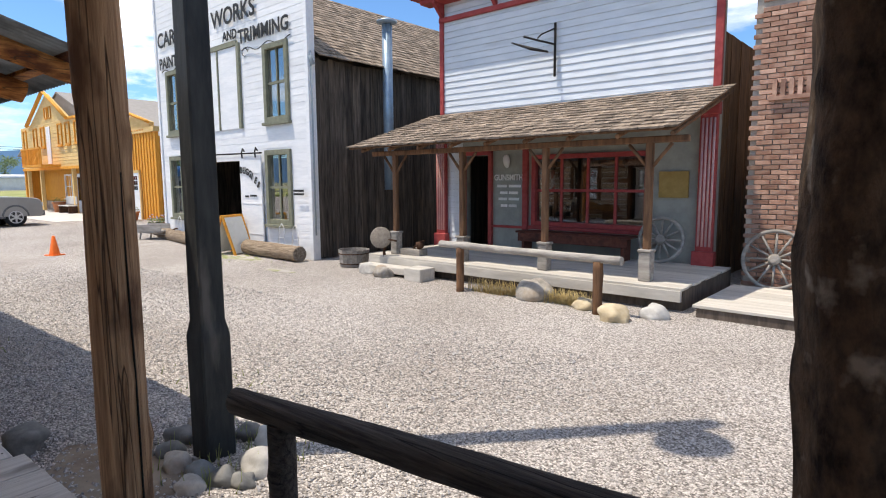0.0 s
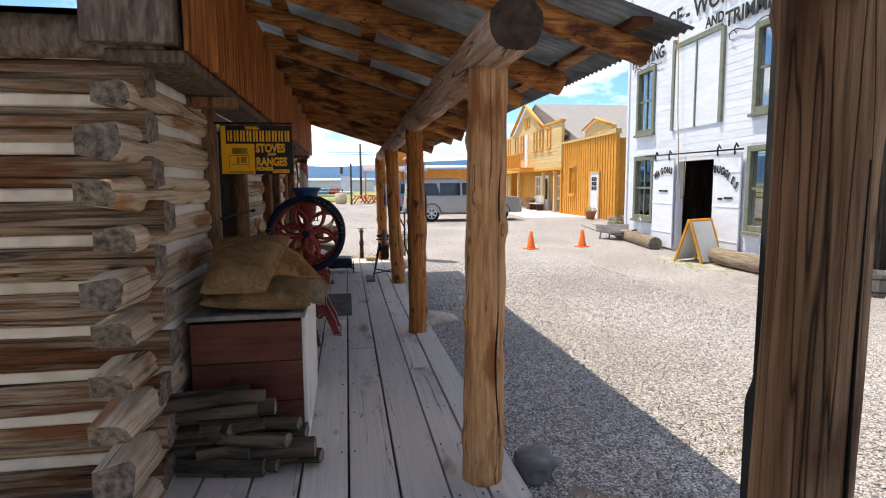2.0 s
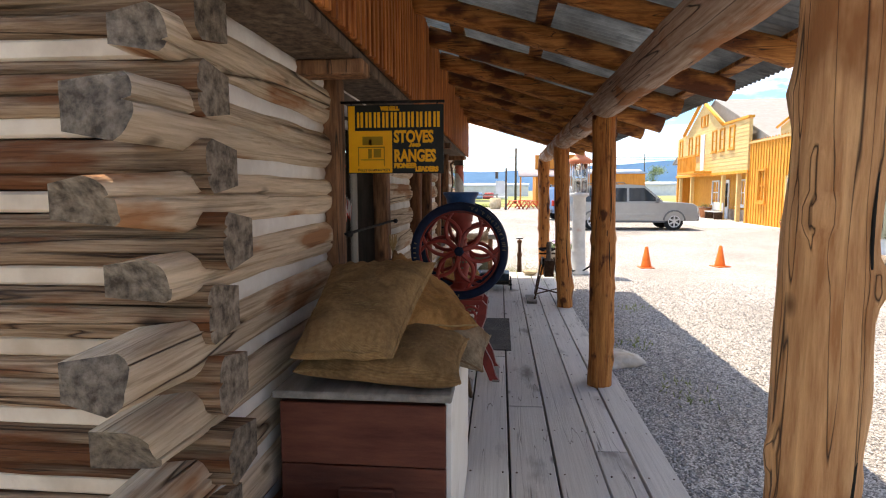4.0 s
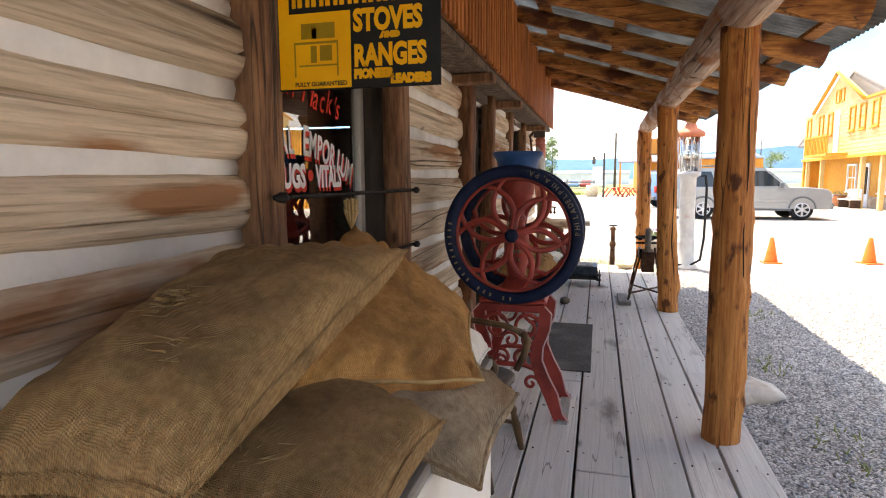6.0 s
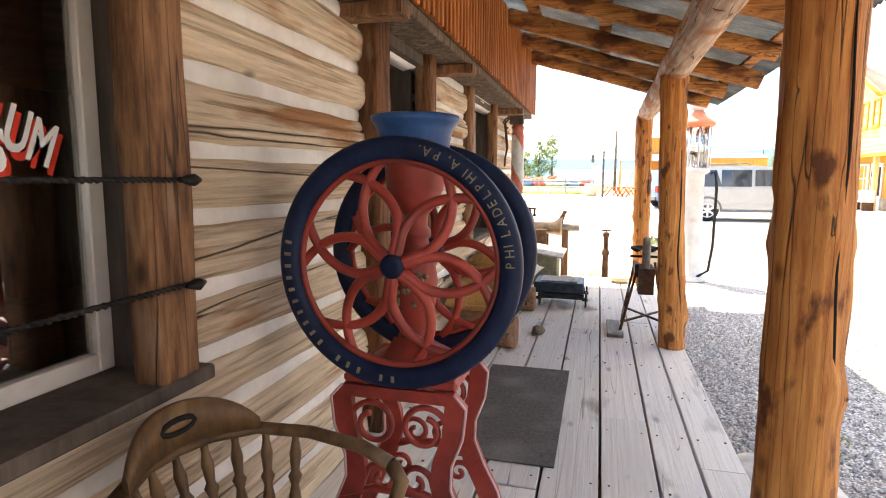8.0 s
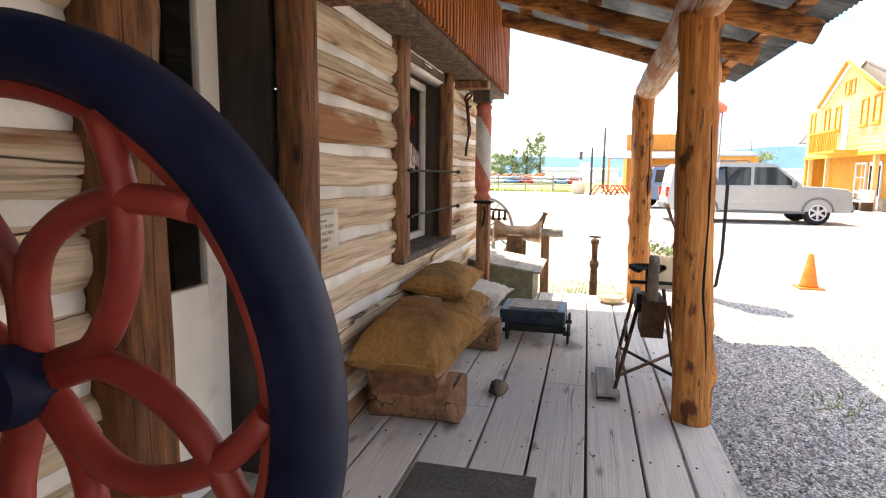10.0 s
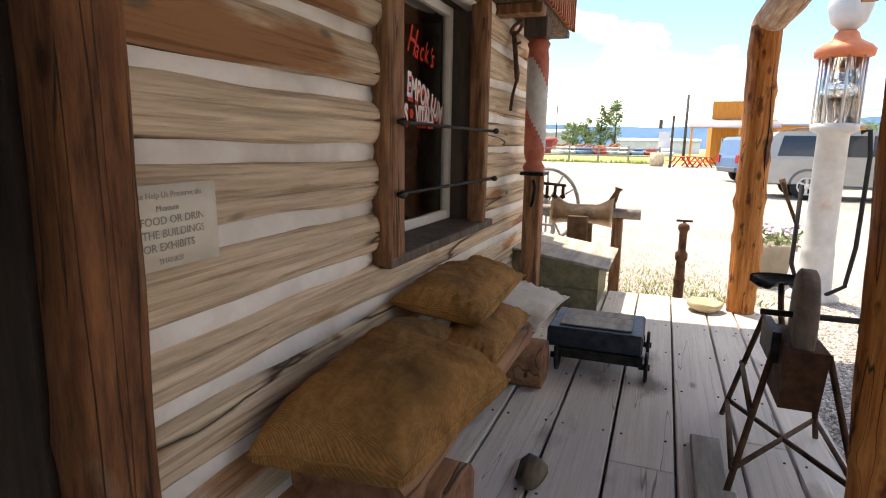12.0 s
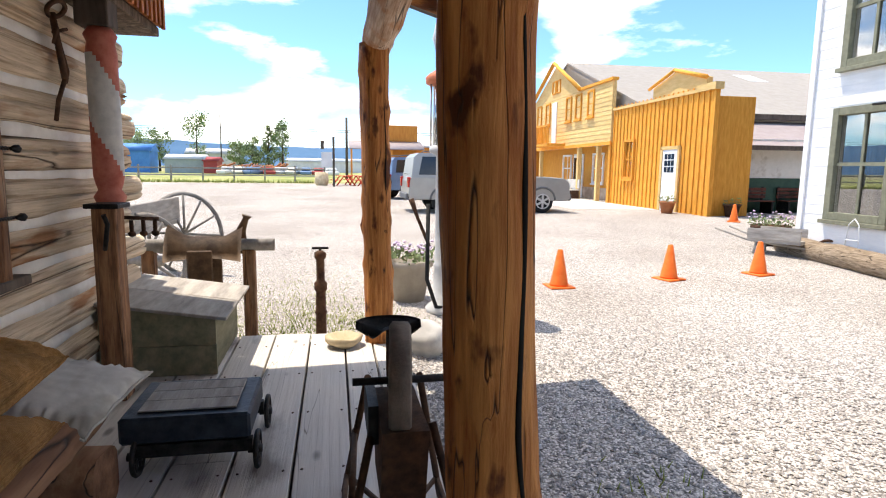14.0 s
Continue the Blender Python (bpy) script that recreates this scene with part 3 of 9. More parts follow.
g_r2.color_ramp.elements[0].color, g_r2.color_ramp.elements[1].color = (0.80, 0.78, 0.76, 1), (1, 1, 1, 1)
g_r2.color_ramp.elements[0].position, g_r2.color_ramp.elements[1].position = 0.35, 0.6
g_sep = gn.new("ShaderNodeSeparateColor")
g_mul = gn.new("ShaderNodeMix")
g_mul.data_type, g_mul.blend_type = "RGBA", "MULTIPLY"
g_mul.inputs[0].default_value = 1.0
g_b = gn.new("ShaderNodeBump")
g_b.inputs["Strength"].default_value, g_b.inputs["Distance"].default_value = 0.75, 0.009
g_b.invert = True
for node in (g_v, g_v2, g_n):
    gl.new(g_tc.outputs["Object"], node.inputs["Vector"])
gl.new(g_v.outputs["Color"], g_sep.inputs[0])
gl.new(g_sep.outputs[0], g_r.inputs[0])
gl.new(g_n.outputs[0], g_r2.inputs[0])
gl.new(g_r.outputs[0], g_mul.inputs[6])
gl.new(g_r2.outputs[0], g_mul.inputs[7])
g_r3 = gn.new("ShaderNodeValToRGB")
g_r3.color_ramp.elements[0].position, g_r3.color_ramp.elements[0].color = 0.3, (1, 1, 1, 1)
g_r3.color_ramp.elements[1].position, g_r3.color_ramp.elements[1].color = 0.8, (0.56, 0.54, 0.52, 1)
g_mul2 = gn.new("ShaderNodeMix")
g_mul2.data_type, g_mul2.blend_type = "RGBA", "MULTIPLY"
g_mul2.inputs[0].default_value = 1.0
gl.new(g_v2.outputs["Distance"], g_r3.inputs[0])
gl.new(g_mul.outputs[2], g_mul2.inputs[6])
gl.new(g_r3.outputs[0], g_mul2.inputs[7])
gl.new(g_mul2.outputs[2], gp.inputs["Base Color"])
gp.inputs["Specular IOR Level"].default_value = 0.15
gl.new(g_v2.outputs["Distance"], g_b.inputs["Height"])
gl.new(g_b.outputs[0], gp.inputs["Normal"])
gp.inputs["Roughness"].default_value = 0.95

# ---- ground ----
GZ = -0.25
bm = B()
xs = [-3000, -900, -300, -120] + [-90 + 3 * i for i in range(40)] + [60, 200, 900, 3000]
ys = [-3000, -900, -300, -80] + [-40 + 2.5 * i for i in range(40)] + [90, 200, 900, 3000]
def ground_z(x):
    t_ = max(0.0, min(1.0, (-x - 14) / 12))
    return GZ + 0.18 * t_ * t_ * (3 - 2 * t_)


vv = [[bm.verts.new((x, y, ground_z(x) + (0.02 * noise.noise((x * 0.3, y * 0.3, 0)) if abs(x) < 40 and 2.5 < y < 7 else 0))) for y in ys] for x in xs]
for i in range(len(xs) - 1):
    for j in range(len(ys) - 1):
        f = bm.faces.new((vv[i][j], vv[i + 1][j], vv[i + 1][j + 1], vv[i][j + 1]))
        f.material_index = 1 if xs[i] < -62 or xs[i] > 60 or ys[j] < -40 or ys[j] > 60 else 0
setting(part("ground", bm, [GRAVEL, FIELD], smooth=True), "pale crushed gravel street running out to dry fields", "ground")

# loose stones lying on the gravel beside the porch
rs = np.random.RandomState(3)
N = 26000
gx = rs.uniform(-15.5, 1.0, N)
gy = 1.0 + 4.6 * rs.power(1.0, N) ** 1.5
sz = rs.uniform(0.007, 0.02, N) * np.where(rs.rand(N) < 0.1, 1.5, 1.0)
octa = np.array([(1, 0, 0), (0, 1, 0), (-1, 0, 0), (0, -1, 0), (0, 0, 0.75), (0, 0, -0.5)])
an = rs.uniform(0, 6.28, N)
jit = rs.uniform(0.6, 1.3, (N, 6, 1))
pv = octa[None] * jit * sz[:, None, None]
ca, sa = np.cos(an)[:, None], np.sin(an)[:, None]
px_, py_ = pv[..., 0] * ca - pv[..., 1] * sa, pv[..., 0] * sa + pv[..., 1] * ca
pv = np.stack([px_ + gx[:, None], py_ + gy[:, None], pv[..., 2] + GZ + 0.006], -1).reshape(-1, 3)
tri_ = np.array([(0, 1, 4), (1, 2, 4), (2, 3, 4), (3, 0, 4), (1, 0, 5), (2, 1, 5), (3, 2, 5), (0, 3, 5)])
pf = (tri_[None] + 6 * np.arange(N)[:, None, None]).reshape(-1, 3)
me = bpy.data.meshes.new("gravel_stones")
me.from_pydata(pv.tolist(), [], pf.tolist())
STONEBIT = surf("gravel_chip", (0.12, 0.11, 0.102), (0.74, 0.69, 0.645), 40, rough=0.95, bump=0.2, lo=0.3, hi=0.7)
me.materials.append(STONEBIT)
tagged(place("gravel_stones", me), "loose grey gravel chips strewn over the street", "gravel", "", "stuff")

# ---- cabin deck ----
DX0, DX1 = -14.2, -4.06
deck = setting(thing("deck_floor", "weathered grey plank porch deck with dark gaps", "deck"))
edges = [-1.12, -0.82, -0.55, -0.285, -0.02, 0.25, 0.51, 0.715, 0.93]
bm = B()
box(bm, DX0 + 0.03, DX1, -1.0, 0.85, -0.24, -0.06)
part("joist", bm, DARKWOOD, deck)
joints = [(-9.6,), (-7.2, -11.9), (-6.1, -10.7), (-8.3, -12.2), (-7.0, -11.2), (-9.2,), (-6.3, -11.6), (-8.7,)]
for k in range(8):
    cuts = [DX1] + sorted(joints[k], reverse=True) + [DX0 + R.uniform(-0.03, 0.03)]
    for a, b in zip(cuts[:-1], cuts[1:]):
        bm = B()
        box(bm, b + 0.004, a - 0.004, edges[k] + 0.007, edges[k + 1] - 0.007, -0.05, R.uniform(-0.004, 0.003), 0.004)
        part("plank", bm, DECK, deck)
# nail heads along the joists
bm = B()
for x in np.arange(-13.9, -4.1, 0.61):
    for k in range(8):
        for e in (edges[k] + 0.04, edges[k + 1] - 0.04):
            cyl(bm, (x, e, 0.0), (x, e, 0.004), 0.006, n=6)
tagged(part("nail_heads", bm, RUST, deck), kind="stuff")
# the walk between the two porches: boards laid across
walkway = setting(thing("walkway_floor", "short boardwalk of cross planks between two porches", "boardwalk"))
x = -4.055
while x < 2.2:
    w_ = R.choice((0.24, 0.28, 0.3))
    bm = B()
    box(bm, x + 0.004, x + w_ - 0.004, -2.2, 0.98 + 0.02 * (x + 4), -0.06, R.uniform(-0.006, 0.0), 0.004)
    part("plank", bm, DECKY, walkway)
    x += w_
bm = B()
box(bm, -4.0, 2.2, -2.2, 0.9, -0.25, -0.065)
part("joist", bm, DARKWOOD, walkway)

# ---- log cabin ----
WY = -0.98
CX0, CX1 = -14.0, -4.5
PITCH, Z0 = 0.2265, 0.12
JOINTS = (-0.1, 0.14, 0.38, 0.612, 0.812, 1.03, 1.26, 1.468, 1.702, 1.935, 2.165)
cabin = setting(thing("wall_north", "hewn log cabin front wall chinked with pale lime mortar", "log wall"))
WIN1, DOOR, WIN2 = (-7.28, -5.78), (-9.79, -8.64), (-12.5, -11.0)
SILL, HEAD = 0.81, 2.14
DOORHEAD = 2.16


def log_piece(xa, xb, z, seed, h=0.083, parent=cabin, butt=0.0, slant=0.0):
    bm_ = B()
    hewn_log(bm_, xa, xb, z, h, seed, lambda s_, d_, z_: (s_, WY + 0.006 + d_, z_), 0.2, butt, slant)
    part("log", bm_, [LOGX, ENDGRAIN], parent)


BUTTS = (0.3, 0.34, 0.36, 0.3, 0.24, 0.33, 0.14, 0.33, 0.26, 0.08)
for r in range(10):
    zc = (JOINTS[r] + JOINTS[r + 1]) / 2
    rr = (JOINTS[r + 1] - JOINTS[r]) / 2 - R.uniform(0.018, 0.031)
    east = CX1 + 0.1 + BUTTS[r]
    west = CX0 - R.uniform(0.05, 0.35)
    spans = []
    cur = west
    for (a, b), lo_, hi_ in ((WIN2, SILL, HEAD), (DOOR, -1, DOORHEAD), (WIN1, SILL, HEAD)):
        if lo_ < zc + 0.05 and zc < hi_:
            spans.append((cur, a + 0.03))
            cur = b - 0.03
    spans.append((cur, east))
    for i, (a, b) in enumerate(spans):
        last = i == len(spans) - 1
        log_piece(a, b, zc, r * 3.1 + i * 0.77, rr, cabin, R.uniform(0.08, 0.34) if last else 0.0, R.uniform(0.03, 0.13) if last else 0.0)
# chinking strips set behind the faces of the logs
for r in range(11):
    zc = JOINTS[r]
    cur = CX0
    spans = []
    for (a, b), lo_, hi_ in ((WIN2, SILL, HEAD), (DOOR, -1, DOORHEAD), (WIN1, SILL, HEAD)):
        if lo_ < zc + 0.03 and zc < hi_:
            spans.append((cur, a))
            cur = b
    spans.append((cur, CX1))
    for a, b in spans:
        bm = B()
        n_ = max(3, int((b - a) / 0.15))
        loops = []
        for i in range(n_ + 1):
            x = a + (b - a) * i / n_
            w_ = 0.05 + 0.02 * noise.noise((x * 1.7, r * 3.3, 0))
            y = WY - 0.022 + 0.01 * noise.noise((x * 3, r * 2.1, 4))
            loops.append([(x, y - 0.1, zc - 0.07), (x, y - 0.01, zc - w_), (x, y, zc), (x, y - 0.012, zc + w_), (x, y - 0.1, zc + 0.07)])
        rings(bm, loops)
        part("chinking", bm, CHINK, cabin)
# the gable end that faces back along the walk
side = setting(thing("wall_east", "hewn log cabin end wall with projecting corner logs", "log wall"))
for r in range(10):
    zc = Z0 + PITCH * r - 0.02
    bm = B()
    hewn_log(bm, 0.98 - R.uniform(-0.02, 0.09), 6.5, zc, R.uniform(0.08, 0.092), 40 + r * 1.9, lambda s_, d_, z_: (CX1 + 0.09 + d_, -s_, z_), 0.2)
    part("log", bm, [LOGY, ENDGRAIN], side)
    bm = B()
    box(bm, CX1 - 0.06, CX1 + 0.066, -6.5, WY - 0.1, zc + 0.085, zc + 0.15, 0.01)
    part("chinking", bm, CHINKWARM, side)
bm = B()
trunk_log(bm, (CX1, -6.5, 2.32), (CX1 + 0.02, WY + 0.14, 2.32), 0.11, 16, 77.0, 0.14, 44, 1.0, 1.0, 8, 1, flatfront=0.7)
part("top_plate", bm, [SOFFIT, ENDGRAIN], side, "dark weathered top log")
# the other sides, the loft boards and the roof that close the cabin
bm = B()
box(bm, CX0, CX1 - 0.12, -6.6, -6.4, -0.2, 2.6)
setting(part("wall_south", bm, DARKWOOD), "plain dark back wall of the cabin", "wall")
bm = B()
box(bm, CX0 - 0.1, CX0 + 0.1, -6.4, WY - 0.2, -0.2, 2.35)
setting(part("wall_west", bm, GREYWOOD), "plain grey end wall of the cabin", "wall")
bm = B()
box(bm, CX0 + 0.1, CX1 - 0.12, -6.4, WY - 0.2, -0.2, -0.05)
setting(part("floor", bm, DARKWOOD), "dark plank floor inside the cabin", "floor")
bm = B()
k = 120
for i in range(k):
    ya, yb = -6.8 + i * 0.05, -6.8 + (i + 1) * 0.05
    za, zb = [2.42 + 0.012 * math.sin(y * 2 * math.pi / 0.1) for y in (ya, yb)]
    f = bm.faces.new([bm.verts.new(p) for p in ((CX0 - 0.3, ya, za), (CX1 + 0.2, ya, za), (CX1 + 0.2, yb, zb), (CX0 - 0.3, yb, zb))])
bmesh.ops.solidify(bm, geom=bm.faces[:], thickness=0.004)
setting(part("roof", bm, TIN), "corrugated iron cabin roof", "roof")
# overhanging plank and the board-and-batten front above the wall
fas = setting(thing("trim", "oiled red-brown board and batten front hanging under the porch roof", "board front"))
FY, FX0, FX1 = -0.74, -14.12, -4.35
bm = B()
box(bm, FX0, FX1, FY, FY + 0.022, 2.26, 3.0)
part("backing_board", bm, FASCIA, fas)
bat = None
x = FX0 + 0.04
while x < FX1:
    if bat is None:
        bm = B()
        box(bm, -0.021, 0.021, 0, 0.022, 0, 0.74, 0.003)
        bat = part("batten", bm, FASCIA, fas, m=pose(x, FY + 0.023, 2.245))
    else:
        place("batten", bat.data, fas, m=pose(x, FY + 0.023, 2.245 + R.uniform(-0.008, 0.008)))
    x += 0.093
bm = B()
box(bm, FX0, FX1, WY - 0.12, FY - 0.004, 2.2, 2.26, 0.006)
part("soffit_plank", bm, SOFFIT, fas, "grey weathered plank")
bm = B()
box(bm, FX0, FX1 - 0.1, WY - 0.25, FY - 0.01, 2.27, 3.0)
part("loft_wall", bm, DARKWOOD, fas)
for xx in (-5.45, -8.5, -10.05, -12.8):
    bm = B()
    box(bm, xx - 0.07, xx + 0.07, WY - 0.05, FY + 0.04, 2.13, 2.196, 0.006)
    part("block", bm, FRAME, fas)
bm = B()
box(bm, CX1 - 0.05, CX1 + 0.2, WY - 0.2, FY - 0.03, 2.28, 2.9, 0.004)
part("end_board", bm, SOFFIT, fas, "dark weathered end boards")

# ---- porch roof ----
EY, RX0, RX1 = 1.66, -14.25, -3.95


def roof_z(y):
    return 2.62 - 0.3 * (y - 0.75)


porch = setting(thing("porch_roof", "corrugated iron porch roof on peeled log rafters", "porch roof"))
bm = B()
cols = int((RX1 - RX0) / 0.0167)
prev = None
for i in range(cols + 1):
    x = RX0 + (RX1 - RX0) * i / cols
    dz = 0.009 * math.sin(2 * math.pi * x / 0.067)
    cur = [bm.verts.new((x, y, roof_z(y) + dz)) for y in (FY - 0.1, 0.5, EY)]
    if prev:
        for a in range(2):
            bm.faces.new((prev[a], cur[a], cur[a + 1], prev[a + 1])).smooth = True
    prev = cur
bmesh.ops.solidify(bm, geom=bm.faces[:], thickness=0.002)
part("sheeting", bm, TIN, porch)
for i, y in enumerate((-0.45, 0.2, 0.95, 1.42)):
    bm = B()
    box(bm, RX0 + 0.05, RX1 - 0.05, y - 0.055, y + 0.055, roof_z(y) - 0.045, roof_z(y) - 0.014, 0.004)
    part("purlin", bm, RAFTER, porch)
rx = RX1 - 0.22
i = 0
while rx > RX0 + 0.05:
    r_ = 0.075 + R.uniform(-0.01, 0.012)
    bm = B()
    y1 = 1.5 + R.uniform(-0.1, 0.08)
    trunk_log(bm, (rx + R.uniform(-.05, .05), FY + 0.03, roof_z(FY) - 0.05 - r_), (rx, y1, roof_z(y1) - 0.05 - r_), r_, 12, 70 + i * 1.3, 0.1, 16, 1, 0.92, 5, 1)
    part("rafter", bm, [RAFTER, POSTEND], porch)
    rx -= 0.93
    i += 1
PY = 0.74
bm = B()
trunk_log(bm, (-3.86, PY + 0.01, 2.31), (-9.0, PY, 2.27), 0.125, 16, 3.3, 0.09, 40, 1, 0.92, 8, 1)
part("beam", bm, [BEAM, POSTEND], porch, "scraped log beam with sawn dark end")
bm = B()
trunk_log(bm, (-8.85, PY, 2.28), (-14.35, PY + 0.04, 2.25), 0.12, 16, 4.7, 0.09, 40, 1, 0.95, 8, 1)
part("beam", bm, [BEAM, POSTEND], porch, "scraped log beam")

posts = [(-4.31, 0.715, 0.108, 1.2), (-7.57, 0.75, 0.1, 2.2), (-10.84, 0.82, 0.105, 3.7), (-13.97, 0.775, 0.109, 5.1)]
for (x, y, r_, sd) in posts:
    t_ = thing("porch_post", "peeled pine log porch post with knots and long cracks", "post", "porch posts", pose(x, y, 0))
    bm = B()
    trunk_log(bm, (0, 0, -0.02), (0.0, PY - y, 2.2), r_, 24, sd, 0.11, 56, 1, 0.93, 24, 1)
    part("shaft", bm, [POSTTAN if sd == 1.2 else POST, POSTEND], t_)
    # a long drying crack
    for j, a in enumerate((0.5, 3.9) if sd < 5 else (0.7, 2.9)):
        bm = B()
        pts = [((r_ * (1 - 0.1 * z / 2.2) * 0.985) * math.cos(a + 0.34 * noise.noise((z * 2.1, sd, j))), (r_ * (1 - 0.1 * z / 2.2) * 0.985) * math.sin(a + 0.34 * noise.noise((z * 2.1, sd, j))) + (PY - y) * z / 2.2, z) for z in np.arange(0.1, 2.0, 0.08)]
        tube(bm, pts, [0.001 + (0.007 if sd == 3.7 else 0.005) * math.sin(math.pi * q / (len(pts) - 1)) for q in range(len(pts))], 5)
        part("crack", bm, DARK, t_, "dark drying crack")

# ---- neighbouring porch, from which the walk starts ----
# roof out of view, stretched towards the cabin to shade its end wall
bm = B()
box(bm, -3.35, 3.2, -2.6, 1.15, 2.75, 2.85)
setting(part("ceiling", bm, RAFTER), "unseen board roof added to shade the neighbouring porch", "roof")
bm = B()
box(bm, -2.6, 3.2, -2.6, -2.4, -0.2, 2.75)
setting(part("wall_neighbour", bm, LOGX), "plain log wall behind the neighbouring porch", "wall")
t_ = thing("porch_post", "greyed peeled log post with knots and cracks", "post", "porch posts", pose(-2.3, 0.88, 0))
bm = B()
trunk_log(bm, (0, 0, -0.03), (0, 0, 2.75), 0.09, 20, 8.2, 0.05, 34, 1, 0.93, 12, 1)
part("shaft", bm, [POSTGREY, POSTEND], t_)
bm = B()
tube(bm, [(0.088 * math.cos(0.2 + 0.2 * noise.noise((z, 3, 1))), 0.088 * math.sin(0.2 + 0.2 * noise.noise((z, 3, 1))), z) for z in np.arange(0.05, 1.7, 0.08)], 0.004, 5)
part("crack", bm, DARK, t_, "dark drying crack")
t_ = thing("bark_post", "thick post with dark flaking bark", "post", "", pose(-0.02, 1.5, -0.25))
bm = B()
trunk_log(bm, (0, 0, 0), (0, 0, 3.0), 0.156, 26, 11.4, 0.16, 60, 1, 0.97, 22, 0)
part("shaft", bm, BARKDARK, t_)

t_ = thing("hitching_rail", "dark weathered log hitching rail on short posts", "rail", "", pose(0, 0, GZ))
bm = B()
trunk_log(bm, (-2.36, 1.39, 0.86), (-0.15, 1.52, 0.925), 0.062, 16, 12.5, 0.1, 24, 1, 1.1, 5, 0)
part("top_rail", bm, RAILDARK, t_)
for x, y in ((-2.05, 1.41), (-0.45, 1.5)):
    bm = B()
    trunk_log(bm, (x, y, -0.02), (x, y, 0.83), 0.06, 12, 13 + x, 0.08, 10, 1, 1, 3, 0)
    part("upright", bm, RAILDARK, t_)

t_ = thing("yard_pole", "tall black painted pole with a chamfered square foot", "pole", "", pose(-3.62, 1.95, GZ - 0.08))
bm = B()
s, q = 0.105, 0.085
rings(bm, [[(-s, -s, 0), (s, -s, 0), (s, s, 0), (-s, s, 0)], [(-s, -s, 0.93), (s, -s, 0.93), (s, s, 0.93), (-s, s, 0.93)],
           [(-q, -q, 1.03), (q, -q, 1.03), (q, q, 1.03), (-q, q, 1.03)], [(-0.07, -0.07, 9.6), (0.07, -0.07, 9.6), (0.07, 0.07, 9.6), (-0.07, 0.07, 9.6)]])
bmesh.ops.bevel(bm, geom=bm.edges[:], offset=0.012, segments=1, affect="EDGES")
for f in bm.faces:
    f.smooth = False
part("shaft", bm, POLEDARK, t_)
# unseen shape up the pole, added to cast the blob in its shadow
bm = B()
lathe(bm, [(0.05, 8.0), (0.2, 8.15), (0.24, 8.5), (0.12, 8.75), (0.03, 8.9)], 10, (0.3, -0.1, 0))
cyl(bm, (0, 0, 8.6), (0.3, -0.1, 8.6), 0.03)
part("lantern", bm, POLEDARK, t_)
# ---- buildings across the street ----


def window_unit(root, u0, u1, z0, z1, y=0.0, fr=0.1, trim=OLIVE, sash=None, cols=2, rows=2, sill=True, depth=0.06, mid=True):
    """A sash window set on the wall plane y: casing, sill, panes, bars."""
    w_ = part("window", window_frame(u0, u1, z0, z1, y, fr, depth), trim, root)
    bm_ = B()
    box(bm_, u0 + fr, u1 - fr, y + 0.03, y + 0.036, z0 + fr, z1 - fr)
    g_ = part("pane", bm_, GLASS, w_)
    g_.visible_shadow = False
    bm_ = B()
    sx0, sx1, sz0, sz1 = u0 + fr, u1 - fr, z0 + fr, z1 - fr
    t_ = 0.025
    if mid:
        box(bm_, sx0, sx1, y - 0.0, y + 0.028, (sz0 + sz1) / 2 - 0.03, (sz0 + sz1) / 2 + 0.03)
    for i in range(1, cols):
        x_ = sx0 + (sx1 - sx0) * i / cols
        box(bm_, x_ - t_, x_ + t_, y + 0.003, y + 0.027, sz0, sz1)
    for i in range(1, rows):
        z_ = sz0 + (sz1 - sz0) * i / rows
        if not mid or abs(z_ - (sz0 + sz1) / 2) > 0.05:
            box(bm_, sx0, sx1, y + 0.004, y + 0.026, z_ - t_, z_ + t_)
    if len(bm_.verts):
        part("sash_grid", bm_, sash or trim, w_)
    else:
        bm_.free()
    if sill:
        bm_ = B()
        box(bm_, u0 - 0.05, u1 + 0.05, y - depth - 0.05, y + 0.0, z0 - 0.07, z0 - 0.002, 0.006)
        part("sill", bm_, trim, w_)
    return w_


def window_frame(u0, u1, z0, z1, y, fr, depth):
    bm_ = B()
    box(bm_, u0, u0 + fr, y - depth, y + 0.05, z0, z1, 0.006)
    box(bm_, u1 - fr, u1, y - depth, y + 0.05, z0, z1, 0.006)
    box(bm_, u0 + fr, u1 - fr, y - depth, y + 0.05, z1 - fr, z1, 0.006)
    box(bm_, u0 + fr, u1 - fr, y - depth, y + 0.05, z0, z0 + fr, 0.006)
    return bm_


def wall_with_holes(x0, x1, z0, z1, y0, y1, holes):
    """A wall slab with rectangular openings cut through: built from the cells between them."""
    bm_ = B()
    xs_ = sorted({x0, x1, *[h[0] for h in holes], *[h[1] for h in holes]})
    zs_ = sorted({z0, z1, *[h[2] for h in holes], *[h[3] for h in holes]})
    for a, b in zip(xs_[:-1], xs_[1:]):
        for c, d in zip(zs_[:-1], zs_[1:]):
            if not any(h[0] <= (a + b) / 2 <= h[1] and h[2] <= (c + d) / 2 <= h[3] for h in holes):
                box(bm_, a, b, y0, y1, c, d)
    return bm_


